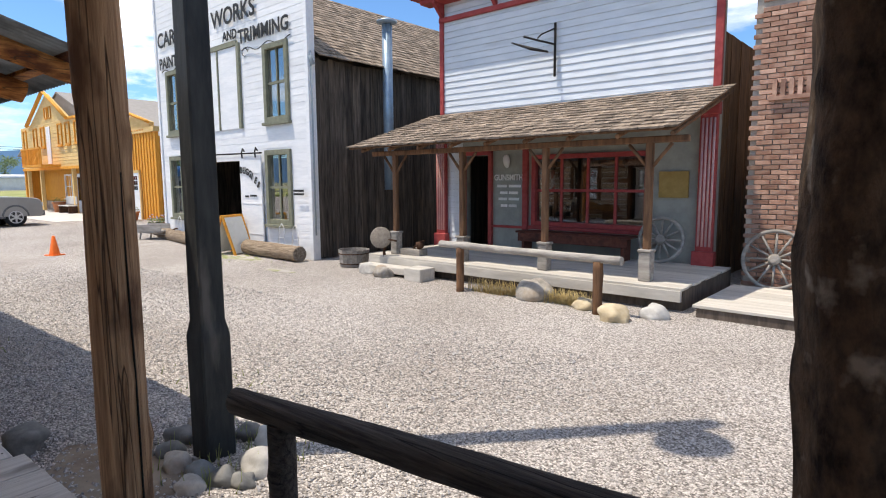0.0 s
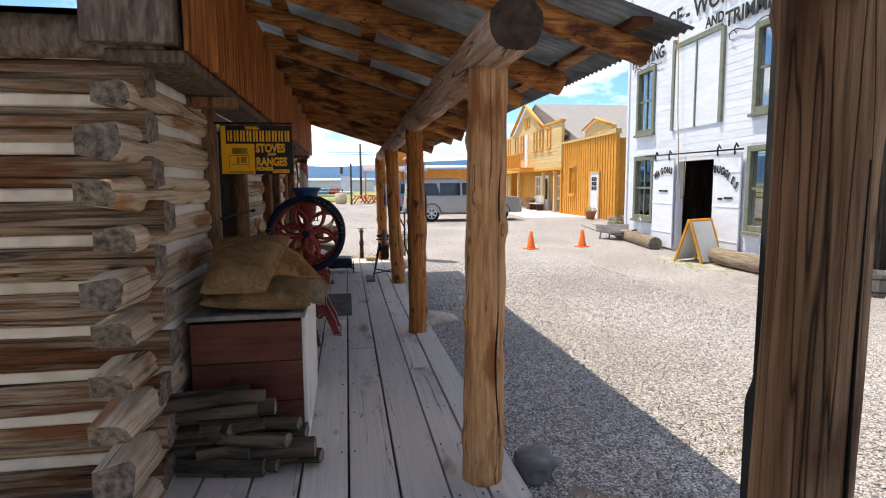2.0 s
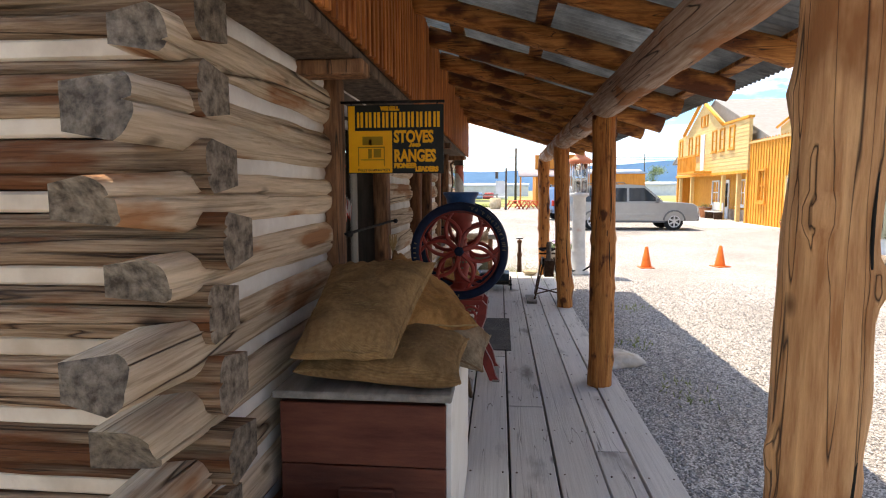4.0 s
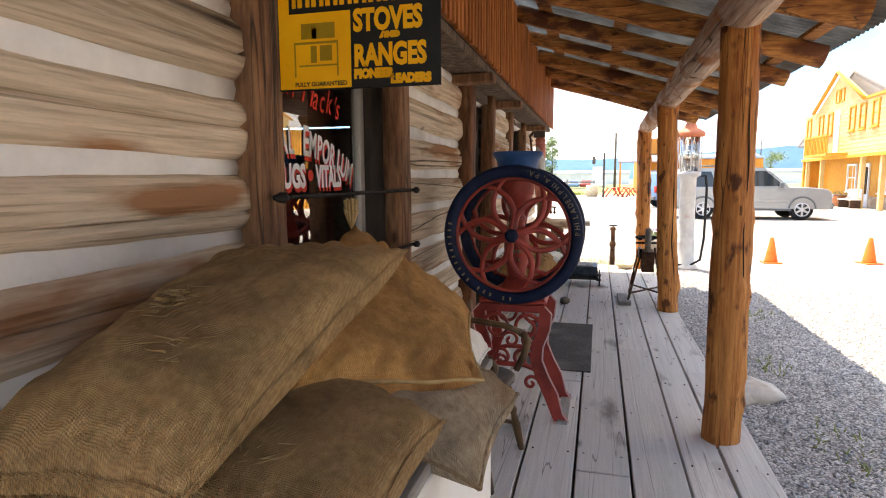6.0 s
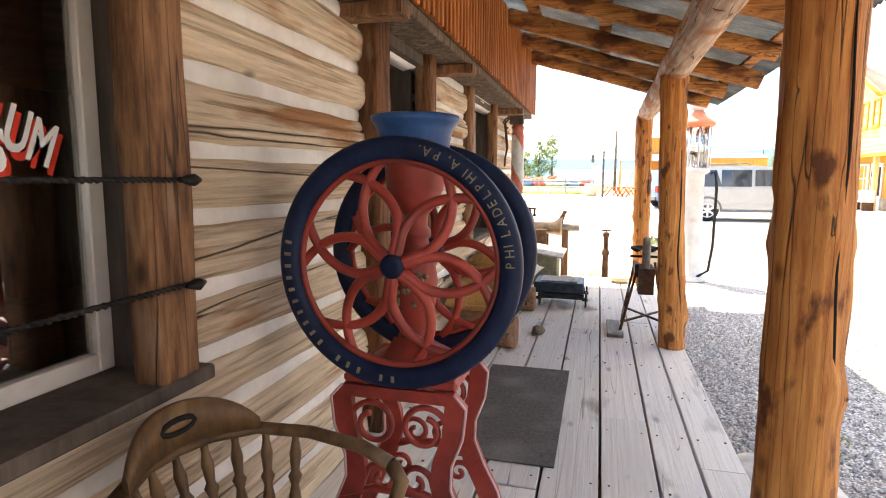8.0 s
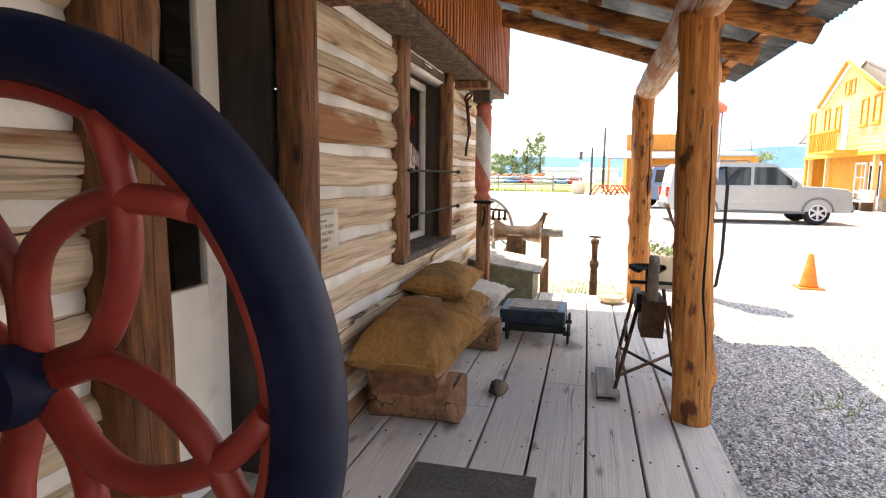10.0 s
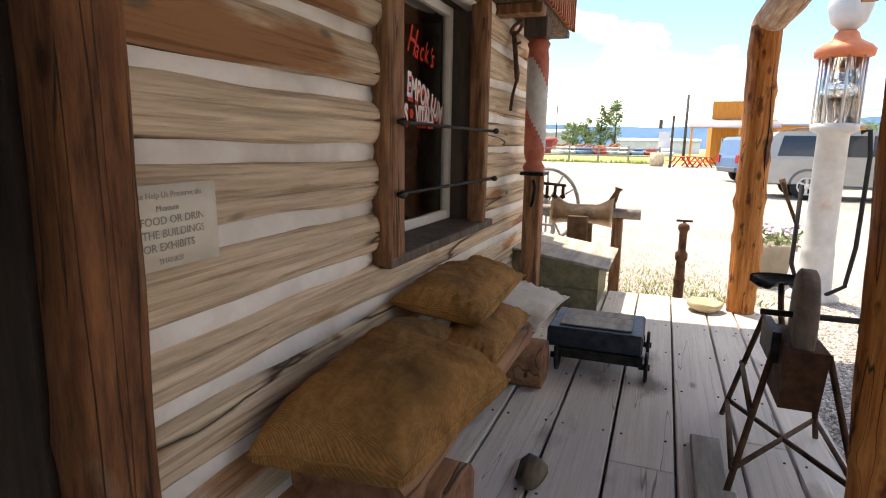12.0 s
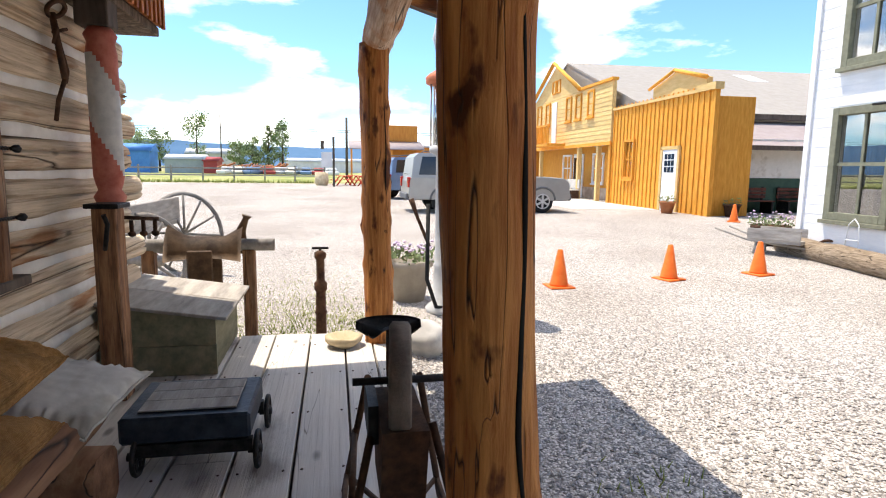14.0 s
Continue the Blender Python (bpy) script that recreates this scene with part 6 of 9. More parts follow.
def sack(label, near_l, near_r, far_r, far_l, up, down, seed, mat_=BURLAP_W, group="burlap sacks", straw=0, hem=None, plump=3.2, wrinkle=1.0):
    """A filled sack between four corners: bulged above and below a sewn edge, creased, with the corners pulled out."""
    base = (Vector(near_l) + Vector(near_r) + Vector(far_r) + Vector(far_l)) / 4
    t_ = thing("sack", label, "sack", group, Matrix.Translation(base))
    c00, c10, c11, c01 = (Vector(p) - base for p in (near_l, near_r, far_r, far_l))
    nu, nv = 60, 48
    bm_ = B()

    def pt(u, v, side_):
        a_, b_ = (u + 1) / 2, (v + 1) / 2
        # the sides draw in between the corners
        a_ = 0.5 + (a_ - 0.5) * (1 - 0.09 * (1 - v * v) * abs(u) ** 3)
        b_ = 0.5 + (b_ - 0.5) * (1 - 0.09 * (1 - u * u) * abs(v) ** 3)
        p = (c00 * (1 - a_) + c10 * a_) * (1 - b_) + (c01 * (1 - a_) + c11 * a_) * b_
        th = (max(0.0, 1 - abs(u) ** plump) * max(0.0, 1 - abs(v) ** plump)) ** 0.5
        ed = max(abs(u), abs(v))
        q = p * 1.0
        w_ = 0.1 * noise.noise((q.x * 4 + seed, q.y * 4, 0.3)) * th
        w_ += wrinkle * (0.12 * abs(noise.noise((q.x * 9 + seed, q.y * 15, 2.0))) * th - 0.1 * abs(noise.noise((q.x * 17, q.y * 8 + seed, 5.0))) * th)
        pk = wrinkle * 0.012 * math.sin((a_ if abs(v) > abs(u) else b_) * 46 + 4 * noise.noise((u * 3, v * 3, seed))) * max(0.0, ed - 0.7) * (1 - ed ** 12) * 3.3
        if side_ > 0:
            p.z += up * (th + w_) + pk
        else:
            p.z -= down * th
            k_ = 1 + 0.26 * th * (1 - th)
            p.x, p.y = p.x * k_, p.y * k_
        # the sewn edge waves
        p.z += 0.012 * noise.noise((u * 2.5, v * 2.5, seed + 7)) * ed ** 4
        return p

    g1 = [[bm_.verts.new(pt(-1 + 2 * i / nu, -1 + 2 * j / nv, 1)) for j in range(nv + 1)] for i in range(nu + 1)]
    g2 = [[g1[i][j] if i in (0, nu) or j in (0, nv) else bm_.verts.new(pt(-1 + 2 * i / nu, -1 + 2 * j / nv, -1)) for j in range(nv + 1)] for i in range(nu + 1)]
    for i in range(nu):
        for j in range(nv):
            bm_.faces.new((g1[i][j], g1[i + 1][j], g1[i + 1][j + 1], g1[i][j + 1])).smooth = True
            bm_.faces.new((g2[i][j + 1], g2[i + 1][j + 1], g2[i + 1][j], g2[i][j])).smooth = True
    bmesh.ops.recalc_face_normals(bm_, faces=bm_.faces)
    part("bag", bm_, mat_, t_)
    # a narrow rolled seam with a stitch every few centimetres
    bm_ = B()
    edge = [pt(1, -1 + 2 * j / 40, 1) for j in range(41)]
    tube(bm_, [p_ + Vector((0, 0, 0.002 * (j % 2))) for j, p_ in enumerate(edge)], 0.0055, 5)
    edge = [pt(-1 + 2 * i / 40, -1, 1) for i in range(41)]
    tube(bm_, edge, 0.005, 5)
    part("seam", bm_, hem or mat_, t_, "rolled sewn seam" if hem is None else "pale sewn hem")
    if straw:
        bm_ = B()
        rg_ = random.Random(int(seed * 100))
        for cu_, cv_, n_ in ((-0.3, -0.1, straw), (0.25, -0.5, straw // 3)):
            for _ in range(n_):
                p_ = pt(cu_ + rg_.gauss(0, 0.1), cv_ + rg_.gauss(0, 0.07), 1) + Vector((0, 0, 0.003))
                a_, l_ = rg_.uniform(0, 6.28), rg_.uniform(0.015, 0.05)
                tube(bm_, [p_, p_ + Vector((math.cos(a_) * l_, math.sin(a_) * l_, rg_.uniform(0, 0.01)))], 0.0012, 3)
        tagged(part("straw", bm_, TWINE, t_, "loose straw"), kind="stuff")
    return t_


# sacks heaped on the chest
sack("large dusty burlap sack lying flat on the chest", (-4.84, -0.86, 0.94), (-4.87, -0.23, 0.90), (-5.27, -0.22, 0.96), (-5.55, -0.88, 0.99), 0.075, 0.08, 1.3, BURLAP_G, straw=40)
sack("pale burlap sack with brown stained edges slumped over the chest side", (-5.22, -0.56, 0.98), (-5.32, -0.16, 0.80), (-5.68, -0.13, 0.87), (-5.80, -0.56, 1.0), 0.09, 0.06, 4.4, BURLAP_P)
neck_sack = sack("stained orange-brown burlap sack with a tied neck lying across others", (-5.05, -0.62, 1.02), (-5.50, -0.19, 0.97), (-6.10, -0.35, 0.985), (-5.84, -0.66, 1.30), 0.075, 0.07, 6.1, BURLAP_O, hem=TWINE, wrinkle=1.7)
sack("big dusty burlap sack draped on top of the heap", (-4.74, -0.83, 1.02), (-4.84, -0.48, 1.0), (-5.58, -0.40, 1.25), (-5.62, -0.93, 1.23), 0.085, 0.08, 2.7, BURLAP_G, straw=60)
bm = B()
for k_ in range(30):
    a = k_ * 0.7
    tube(bm, [(0, 0, -0.01), (0.02 * math.cos(a), 0.02 * math.sin(a), 0.06 + 0.02 * math.sin(k_ * 1.9))], 0.004, 4)
tagged(part("tied_neck", bm, TWINE, neck_sack, "frayed jute tie", Matrix.Translation(Vector((-5.82, -0.655, 1.295)) - neck_sack.matrix_world.translation)), kind="stuff")
sack("grey dusty canvas bag wedged on the chest end", (-5.78, -0.58, 0.87), (-5.8, -0.26, 0.86), (-6.08, -0.28, 0.87), (-6.04, -0.62, 0.88), 0.11, 0.01, 8.4, CANVAS, group="")


# captain's chairs
def captains_chair(m):
    c = thing("captains_chair", "dark varnished bentwood captain's chair with turned spindles", "chair", "chairs on the porch", m)
    bm_ = B()
    pr = [(0.24 * math.copysign(abs(math.cos(a)) ** 0.6, math.cos(a)), 0.23 * math.copysign(abs(math.sin(a)) ** 0.6, math.sin(a))) for a in np.linspace(0, 2 * math.pi, 32, endpoint=False)]
    rings(bm_, [[(x * k, y * k, z) for x, y in pr] for z, k in ((0.40, 0.95), (0.412, 1.0), (0.43, 1.0), (0.438, 0.96), (0.43, 0.7))])
    part("seat", bm_, SEATWOOD, c, "worn grey wooden seat")
    bm_ = B()
    arm = [(0.29, 0.20, 0.62), (0.295, 0.1, 0.645), (0.275, -0.06, 0.66), (0.21, -0.2, 0.67), (0.1, -0.265, 0.675), (0, -0.28, 0.675)]
    pts = arm + [(-x, y, z) for x, y, z in reversed(arm[:-1])]
    tube(bm_, pts, 0.024, 10, flat=0.7)
    part("arm_rail", bm_, CHAIRWOOD, c)
    for s_ in (-1, 1):
        bm_ = B()
        tube(bm_, [(s_ * 0.29, 0.20, 0.62), (s_ * 0.285, 0.235, 0.58), (s_ * 0.26, 0.22, 0.5), (s_ * 0.225, 0.19, 0.43)], [0.022, 0.022, 0.02, 0.018], 8)
        part("arm_support", bm_, CHAIRWOOD, c)
    bm_ = B()
    loops_ = []
    for t in np.linspace(-1, 1, 21):
        x = 0.2 * t
        y = -0.275 + 0.09 * t * t
        top = 0.80 - 0.06 * t ** 4 - 0.03 * t * t
        loops_.append([(x, y - 0.012, 0.68), (x, y + 0.012, 0.68), (x, y + 0.006, top), (x, y - 0.012, top)])
    rings(bm_, loops_)
    part("crest", bm_, CHAIRWOOD, c)
    bm_ = B()
    tube(bm_, [(0.05 * math.cos(a), -0.262, 0.745 + 0.018 * math.sin(a)) for a in np.linspace(0, 2 * math.pi, 12, endpoint=False)], 0.008, 5, closed=True)
    part("hand_hold", bm_, DARK, c)
    for i in range(9):
        a = math.radians(200 + i * 17.5)
        x0_, y0_ = 0.21 * math.cos(a), 0.02 + 0.23 * math.sin(a)
        x1_, y1_ = 0.275 * math.cos(a) * 0.98, 0.285 * math.sin(a)
        bm_ = B()
        prof = [(0.0, 0.012), (0.1, 0.012), (0.25, 0.018), (0.4, 0.011), (0.5, 0.02), (0.56, 0.012), (0.75, 0.017), (0.9, 0.010), (1, 0.011)]
        tube(bm_, [(x0_ + (x1_ - x0_) * t, y0_ + (y1_ - y0_) * t, 0.43 + 0.235 * t) for t, _ in prof], [r for _, r in prof], 8)
        part("spindle", bm_, CHAIRWOOD, c)
    for sx in (-1, 1):
        for sy in (-1, 1):
            bm_ = B()
            prof = [(0, 0.016), (0.15, 0.02), (0.35, 0.024), (0.5, 0.016), (0.55, 0.024), (0.6, 0.016), (0.85, 0.022), (1, 0.016)]
            tube(bm_, [(sx * (0.235 - 0.07 * t), sy * (0.225 - 0.07 * t), 0.41 * t) for t, _ in prof], [r for _, r in prof], 8)
            part("leg", bm_, CHAIRWOOD, c)
    for sx in (-1, 1):
        bm_ = B()
        tube(bm_, [(sx * 0.21, -0.2, 0.15), (sx * 0.21, 0, 0.15), (sx * 0.21, 0.2, 0.15)], [0.01, 0.016, 0.01], 7)
        part("stretcher", bm_, CHAIRWOOD, c)
    return c


chair = captains_chair(pose(-6.98, -0.57, 0, 0, 0, -12))
copy_thing(chair, pose(-6.43, -0.58, 0, 0, 0, 6))

# cast-iron coffee mill on its stand
ml = thing("coffee_mill", "large red and blue cast-iron coffee mill with twin flywheels", "coffee mill", "", pose(-7.775, -0.422, -0.015))


def flywheel(xo, face):
    AX = Matrix(((0, 0, 1, 0), (1, 0, 0, 0), (0, 1, 0, 0), (0, 0, 0, 1)))
    m_ = Matrix.Translation((xo, 0, 1.12)) @ AX
    bm_ = B()
    ro, ri, th = 0.408, 0.338, 0.03
    prof = [(ri, -th * 0.4), (ri + 0.012, -th), (ro - 0.01, -th), (ro, -th * 0.6), (ro, th * 0.6), (ro - 0.01, th), (ri + 0.012, th), (ri, th * 0.4)]
    n_ = 72
    rings(bm_, [[(r * math.cos(2 * math.pi * k / n_), r * math.sin(2 * math.pi * k / n_), z) for r, z in prof] for k in range(n_)], closed=True)
    bmesh.ops.recalc_face_normals(bm_, faces=bm_.faces)
    rim = part("flywheel", bm_, MILLBLUE, ml, "navy blue flywheel rim", m_)
    bm_ = B()
    tube(bm_, [(0.334 * math.cos(a), 0.332 * math.sin(a), 0) for a in np.linspace(0, 2 * math.pi, 64, endpoint=False)], 0.012, 6, closed=True)
    part("inner_ring", bm_, MILLRED, rim, "red inner ring")
    # six arms that fork; each branch crosses its neighbour's near the rim
    for k in range(6):
        a0 = math.radians(20 + 60 * k)
        for s_ in (-1, 1):
            bm_ = B()
            pts = []
            for r_ in np.linspace(0.03, 0.338, 22):
                a = a0 + s_ * (0.006 / max(r_, 0.05) + math.radians(41) * max(0.0, (r_ - 0.1) / 0.238) ** 1.3)
                pts.append((r_ * math.cos(a), r_ * math.sin(a), face * 0.03 * math.cos(math.pi * r_ / 0.34) * (1 if r_ < 0.17 else 0.4)))
            tube(bm_, pts, [0.0185 - 0.003 * q / 21 for q in range(22)], 8)
            part("spoke_branch", bm_, MILLRED, rim, "red curved spoke")
    bm_ = B()
    lathe(bm_, [(0.038, -0.03), (0.041, 0.0), (0.041, 0.04), (0.038, 0.05), (0.02, 0.054)] if face > 0 else [(0.036, -0.05), (0.044, -0.03), (0.048, 0.0), (0.044, 0.03)], 28)
    part("hub", bm_, MILLBLUE, rim, "navy blue hub")
    # raised letters round the face: the town can be read, the maker's name is plain blocks
    if face > 0:
        for i, c_ in enumerate("PHILADELPHIA,PA."):
            a = math.radians(1 + i * 5.0)
            text(c_, 0.042, Matrix.Translation((0.388 * math.cos(a), 0.388 * math.sin(a), th + 0.001)) @ pose(0, 0, 0, 0, 0, math.degrees(a) + 90), GOLD, rim, depth=0.002, sx=0.9)
        bm_ = B()
        for i in range(17):
            if i in (10, 14):
                continue
            a = math.radians(170 + i * 6.2)
            box(bm_, -0.0055, 0.0055, -0.011, 0.011, 0, 0.002, m=Matrix.Translation((0.374 * math.cos(a), 0.374 * math.sin(a), th)) @ pose(0, 0, 0, 0, 0, math.degrees(a) + 90))
        tagged(part("maker_lettering", bm_, GOLD, rim), kind="stuff")


flywheel(0.2, 1)
flywheel(-0.2, -1)
bm = B()
cyl(bm, (-0.24, 0, 1.12), (0.24, 0, 1.12), 0.022, n=12)
part("axle", bm, IRON, ml)
bm = B()
lathe(bm, [(0.15, 0.74), (0.155, 0.76), (0.11, 0.785), (0.07, 0.81), (0.056, 0.85), (0.062, 0.9), (0.076, 0.97), (0.08, 1.04), (0.071, 1.1), (0.052, 1.15), (0.046, 1.185), (0.056, 1.195), (0.056, 1.215), (0.043, 1.23), (0.045, 1.27), (0.08, 1.31), (0.092, 1.325), (0.092, 1.345), (0.1, 1.36), (0.105, 1.42), (0.108, 1.475)], 32)
part("grinding_body", bm, MILLRED, ml)
bm = B()
lathe(bm, [(0.112, 1.472), (0.118, 1.476), (0.121, 1.52), (0.125, 1.53), (0.125, 1.54), (0.133, 1.565), (0.148, 1.585), (0.153, 1.59), (0.153, 1.608), (0.143, 1.611), (0.12, 1.56), (0.09, 1.5)], 36)
part("hopper_rim", bm, MILLCAP, ml, "blue hopper rim")
bm = B()
for k in range(26):
    a = R.uniform(-0.9, 0.9)
    z = R.uniform(0.95, 1.1)
    r_ = 0.079
    blob(bm, (r_ * math.cos(a), r_ * math.sin(a), z), (0.008, 0.012, 0.01), k, 0.3, 1)
tagged(part("floral_ornament", bm, GOLD, ml, "worn gold floral relief"), kind="stuff")
bm = B()
box(bm, -0.19, 0.19, -0.2, 0.2, 0.705, 0.74, 0.01)
part("base_plate", bm, MILLRED, ml)
bm = B()
loops = []
for t in np.linspace(0, 1, 8):
    loops.append([(0.06 + 0.12 * t, -0.06 - 0.03 * t, 0.84 - 0.1 * t), (0.06 + 0.12 * t, 0.06 + 0.03 * t, 0.84 - 0.1 * t), (0.06 + 0.12 * t, 0.06 + 0.03 * t, 0.80 - 0.08 * t), (0.06 + 0.12 * t, -0.06 - 0.03 * t, 0.80 - 0.08 * t)])
rings(bm, loops)
part("spout", bm, MILLRED, ml)
for xo in (0.19, -0.19):
    fr = None
    for s_ in (-1, 1):
        bm = B()
        prof = [(0.16, 0.705), (0.2, 0.66), (0.19, 0.56), (0.155, 0.46), (0.15, 0.38), (0.185, 0.28), (0.235, 0.18), (0.275, 0.06), (0.31, 0.0)]
        wd = [0.035, 0.036, 0.036, 0.034, 0.036, 0.042, 0.045, 0.036, 0.045]
        outer = [(s_ * (y + w), z) for (y, z), w in zip(prof, wd)]
        inner = [(s_ * (y - w), z) for (y, z), w in zip(prof, wd)]
        plate(bm, outer + inner[::-1], 0.03, Matrix.Translation((xo + 0.015, 0, 0)) @ pose(0, 0, 0, 0, 0, 90))
        bmesh.ops.recalc_face_normals(bm, faces=bm.faces)
        lg = part("stand_leg", bm, MILLRED, ml, "scrolled red cast-iron leg")
        bm = B()
        tube(bm, [(xo + 0.018, s_ * (y + w), z) for (y, z), w in zip(prof, wd)], 0.005, 5)
        part("edge_bead", bm, PINKTRIM, lg, "worn pale edge")
        for cy, cz, r_ in ((0.09, 0.57, 0.085), (0.06, 0.38, 0.06), (0.12, 0.23, 0.05)):
            bm = B()
            tube(bm, [(xo, s_ * (cy + (r_ - 0.006 * a) * math.cos(a * s_)), cz + (r_ - 0.006 * a) * math.sin(a)) for a in np.linspace(0, 7.6, 30)], 0.011, 6)
            part("scroll", bm, MILLRED, lg)
    bm = B()
    plate(bm, [(-0.16, 0.662), (0.16, 0.662), (0.16, 0.703), (-0.16, 0.703)], 0.022, Matrix.Translation((xo + 0.011, 0, 0)) @ pose(0, 0, 0, 0, 0, 90))
    part("cross_piece", bm, MILLRED, ml)
    bm = B()
    tube(bm, [(xo, -0.2, 0.3), (xo, -0.08, 0.34), (xo, 0.08, 0.34), (xo, 0.2, 0.3)], 0.016, 6)
    part("tie_bar", bm, MILLRED, ml)
for s_ in (-1, 1):
    bm = B()
    box(bm, -0.24, 0.24, s_ * 0.31 - 0.03, s_ * 0.31 + 0.03, 0.0, 0.025)
    part("foot_runner", bm, GREYWOOD, ml)

# rubber mat before the door
bm = B()
box(bm, -9.94, -8.5, -0.52, 0.04, 0.004, 0.014, 0.003)
noisy(bm, 0.003, 3)
tagged(part("door_mat", bm, MAT), "worn dark grey rubber mat lying on the deck", "mat")

# enamel sign hung out from the wall
sg = thing("enamel_sign", "black and yellow enamel stove sign hung square to the wall", "sign", "", pose(-5.86, 0, 0))
bm = B()
box(bm, -0.004, 0.004, -0.9, -0.385, 1.70, 2.06, 0.002)
part("board", bm, SIGNBLACK, sg)
EAST = Matrix(((0, 0, 1, 0.0065), (1, 0, 0, 0), (0, 1, 0, 0), (0, 0, 0, 1)))
bm = B()
box(bm, 0.0045, 0.0062, -0.895, -0.66, 1.705, 1.925)
box(bm, 0.0045, 0.0062, -0.895, -0.86, 1.925, 2.055)
part("yellow_panel", bm, SIGNYELLOW, sg)
bm = B()
for q in ((-0.82, -0.71, 1.85, 1.895), (-0.845, -0.7, 1.835, 1.842), (-0.83, -0.705, 1.77, 1.775), (-0.79, -0.77, 1.78, 1.83), (-0.76, -0.72, 1.785, 1.83), (-0.845, -0.84, 1.74, 1.835), (-0.705, -0.7, 1.74, 1.835), (-0.785, -0.77, 1.85, 1.88)):
    box(bm, 0.0063, 0.0068, q[0], q[1], q[2], q[3])
part("stove_picture", bm, surf("dull_ochre_ink", (0.34, 0.2, 0.01), (0.42, 0.26, 0.02), 9, rough=0.5, bump=0), sg)


def sign_text(body, y, z, size, sx=1.0, mat_=SIGNYELLOW, bold=0.003):
    text(body, size, EAST @ Matrix.Translation((y, z, 0)), mat_, sg, depth=0.0006, sx=sx, bold=bold)


sign_text("WE SELL", -0.72, 2.032, 0.026)
bm = B()
for i in range(10):
    y0_ = -0.848 + i * 0.0455
    box(bm, 0.0045, 0.007, y0_, y0_ + 0.012, 1.942, 2.022)
    box(bm, 0.0045, 0.007, y0_ + 0.019, y0_ + 0.033, 1.942, 2.022)
part("maker_name", bm, SIGNYELLOW, sg)
sign_text("STOVES", -0.65, 1.865, 0.085, 0.72, bold=0.004)
sign_text("AND", -0.565, 1.842, 0.02, 1.3)
sign_text("RANGES", -0.65, 1.765, 0.085, 0.70, bold=0.004)
sign_text("PIONEER", -0.65, 1.73, 0.034, 0.9)
sign_text("LEADERS", -0.535, 1.712, 0.034, 0.9)
sign_text("FULLY GUARANTEED", -0.845, 1.712, 0.018, 1.0, SIGNBLACK, 0.0005)
bm = B()
tube(bm, [(0, -0.97, 2.075), (0, -0.38, 2.075)], 0.008, 6)
for y_ in (-0.88, -0.42):
    tube(bm, [(0, y_, 2.05), (0, y_, 2.08)], 0.005, 5)
part("bracket", bm, IRON, sg)

# paper notice by the second window
nt = thing("notice", "yellowed paper notice tacked to the logs", "notice", "", pose(-9.89, WY + 0.016, 1.09, 0, 1, 0) @ Matrix.Diagonal((1.06, 1, 0.98, 1)))
bm = B()
loops = []
for t in np.linspace(-1, 1, 9):
    y_ = 0.004 + 0.012 * t * t * (1 if t < 0 else 0.4)
    loops.append([(0.14 * t, y_, -0.1), (0.14 * t, y_ + 0.002, -0.1), (0.14 * t, y_ + 0.002, 0.1), (0.14 * t, y_, 0.1)])
rings(bm, loops)
part("sheet", bm, PAPER, nt)
NOTE = Matrix(((-1, 0, 0, 0), (0, 0, 1, 0.012), (0, 1, 0, 0), (0, 0, 0, 1)))
INK = surf("faded_ink", (0.26, 0.24, 0.2), (0.36, 0.33, 0.28), 20, rough=0.8, bump=0)
for i, (ln, sz_) in enumerate((("Please Help Us Preserve this", 0.02), ("Museum", 0.02), ("NO FOOD OR DRINK", 0.027), ("IN THE BUILDINGS", 0.027), ("OR EXHIBITS", 0.027), ("THANKS!", 0.018))):
    text(ln, sz_, NOTE @ Matrix.Translation((0, 0.07 - i * 0.031, 0)), INK, nt, align="CENTER", depth=0.0004, sx=0.92)

# half-log bench with sacks
bn_ = thing("log_bench", "half-log bench resting on two sawn blocks", "bench", "", pose(0, 0, 0))
RED_LOG = surf("red_brown_hewn_log", (0.22, 0.10, 0.05), (0.42, 0.23, 0.13), 5, (0.3, 2.4, 2.4), 0.8, 0.5, stain=(0.15, 0.07, 0.04), stain_scale=1.5, crack=(0.5, 9, 9))
bm = B()
trunk_log(bm, (-12.15, -0.68, 0.3), (-10.2, -0.68, 0.3), 0.19, 18, 31.0, 0.06, 24, 1.0, 1.0, 6, 1, flatfront=0.8)
for v in bm.verts:
    v.co.z = 0.3 + (v.co.z - 0.3) * 0.42
BENCHEND = surf("sawn_brown_block_end", (0.13, 0.06, 0.032), (0.30, 0.15, 0.085), 14, rough=0.85, bump=0.5)
part("seat_slab", bm, [RED_LOG, BENCHEND], bn_)
for x_ in (-10.5, -11.88):
    bm = B()
    trunk_log(bm, (x_, -0.93, 0.115), (x_, -0.42, 0.115), 0.125, 16, x_, 0.08, 8, 1.0, 1.0, 2, 1, flatfront=0.6)
    for v in bm.verts:
        v.co.z = max(0.0, v.co.z)
    part("block", bm, [RED_LOG, BENCHEND], bn_)
sack("large plump brown burlap sack at the bench end", (-10.08, -0.93, 0.42), (-10.2, -0.5, 0.37), (-10.84, -0.36, 0.44), (-10.82, -0.92, 0.52), 0.16, 0.09, 11.3, plump=4.5, wrinkle=0.8)
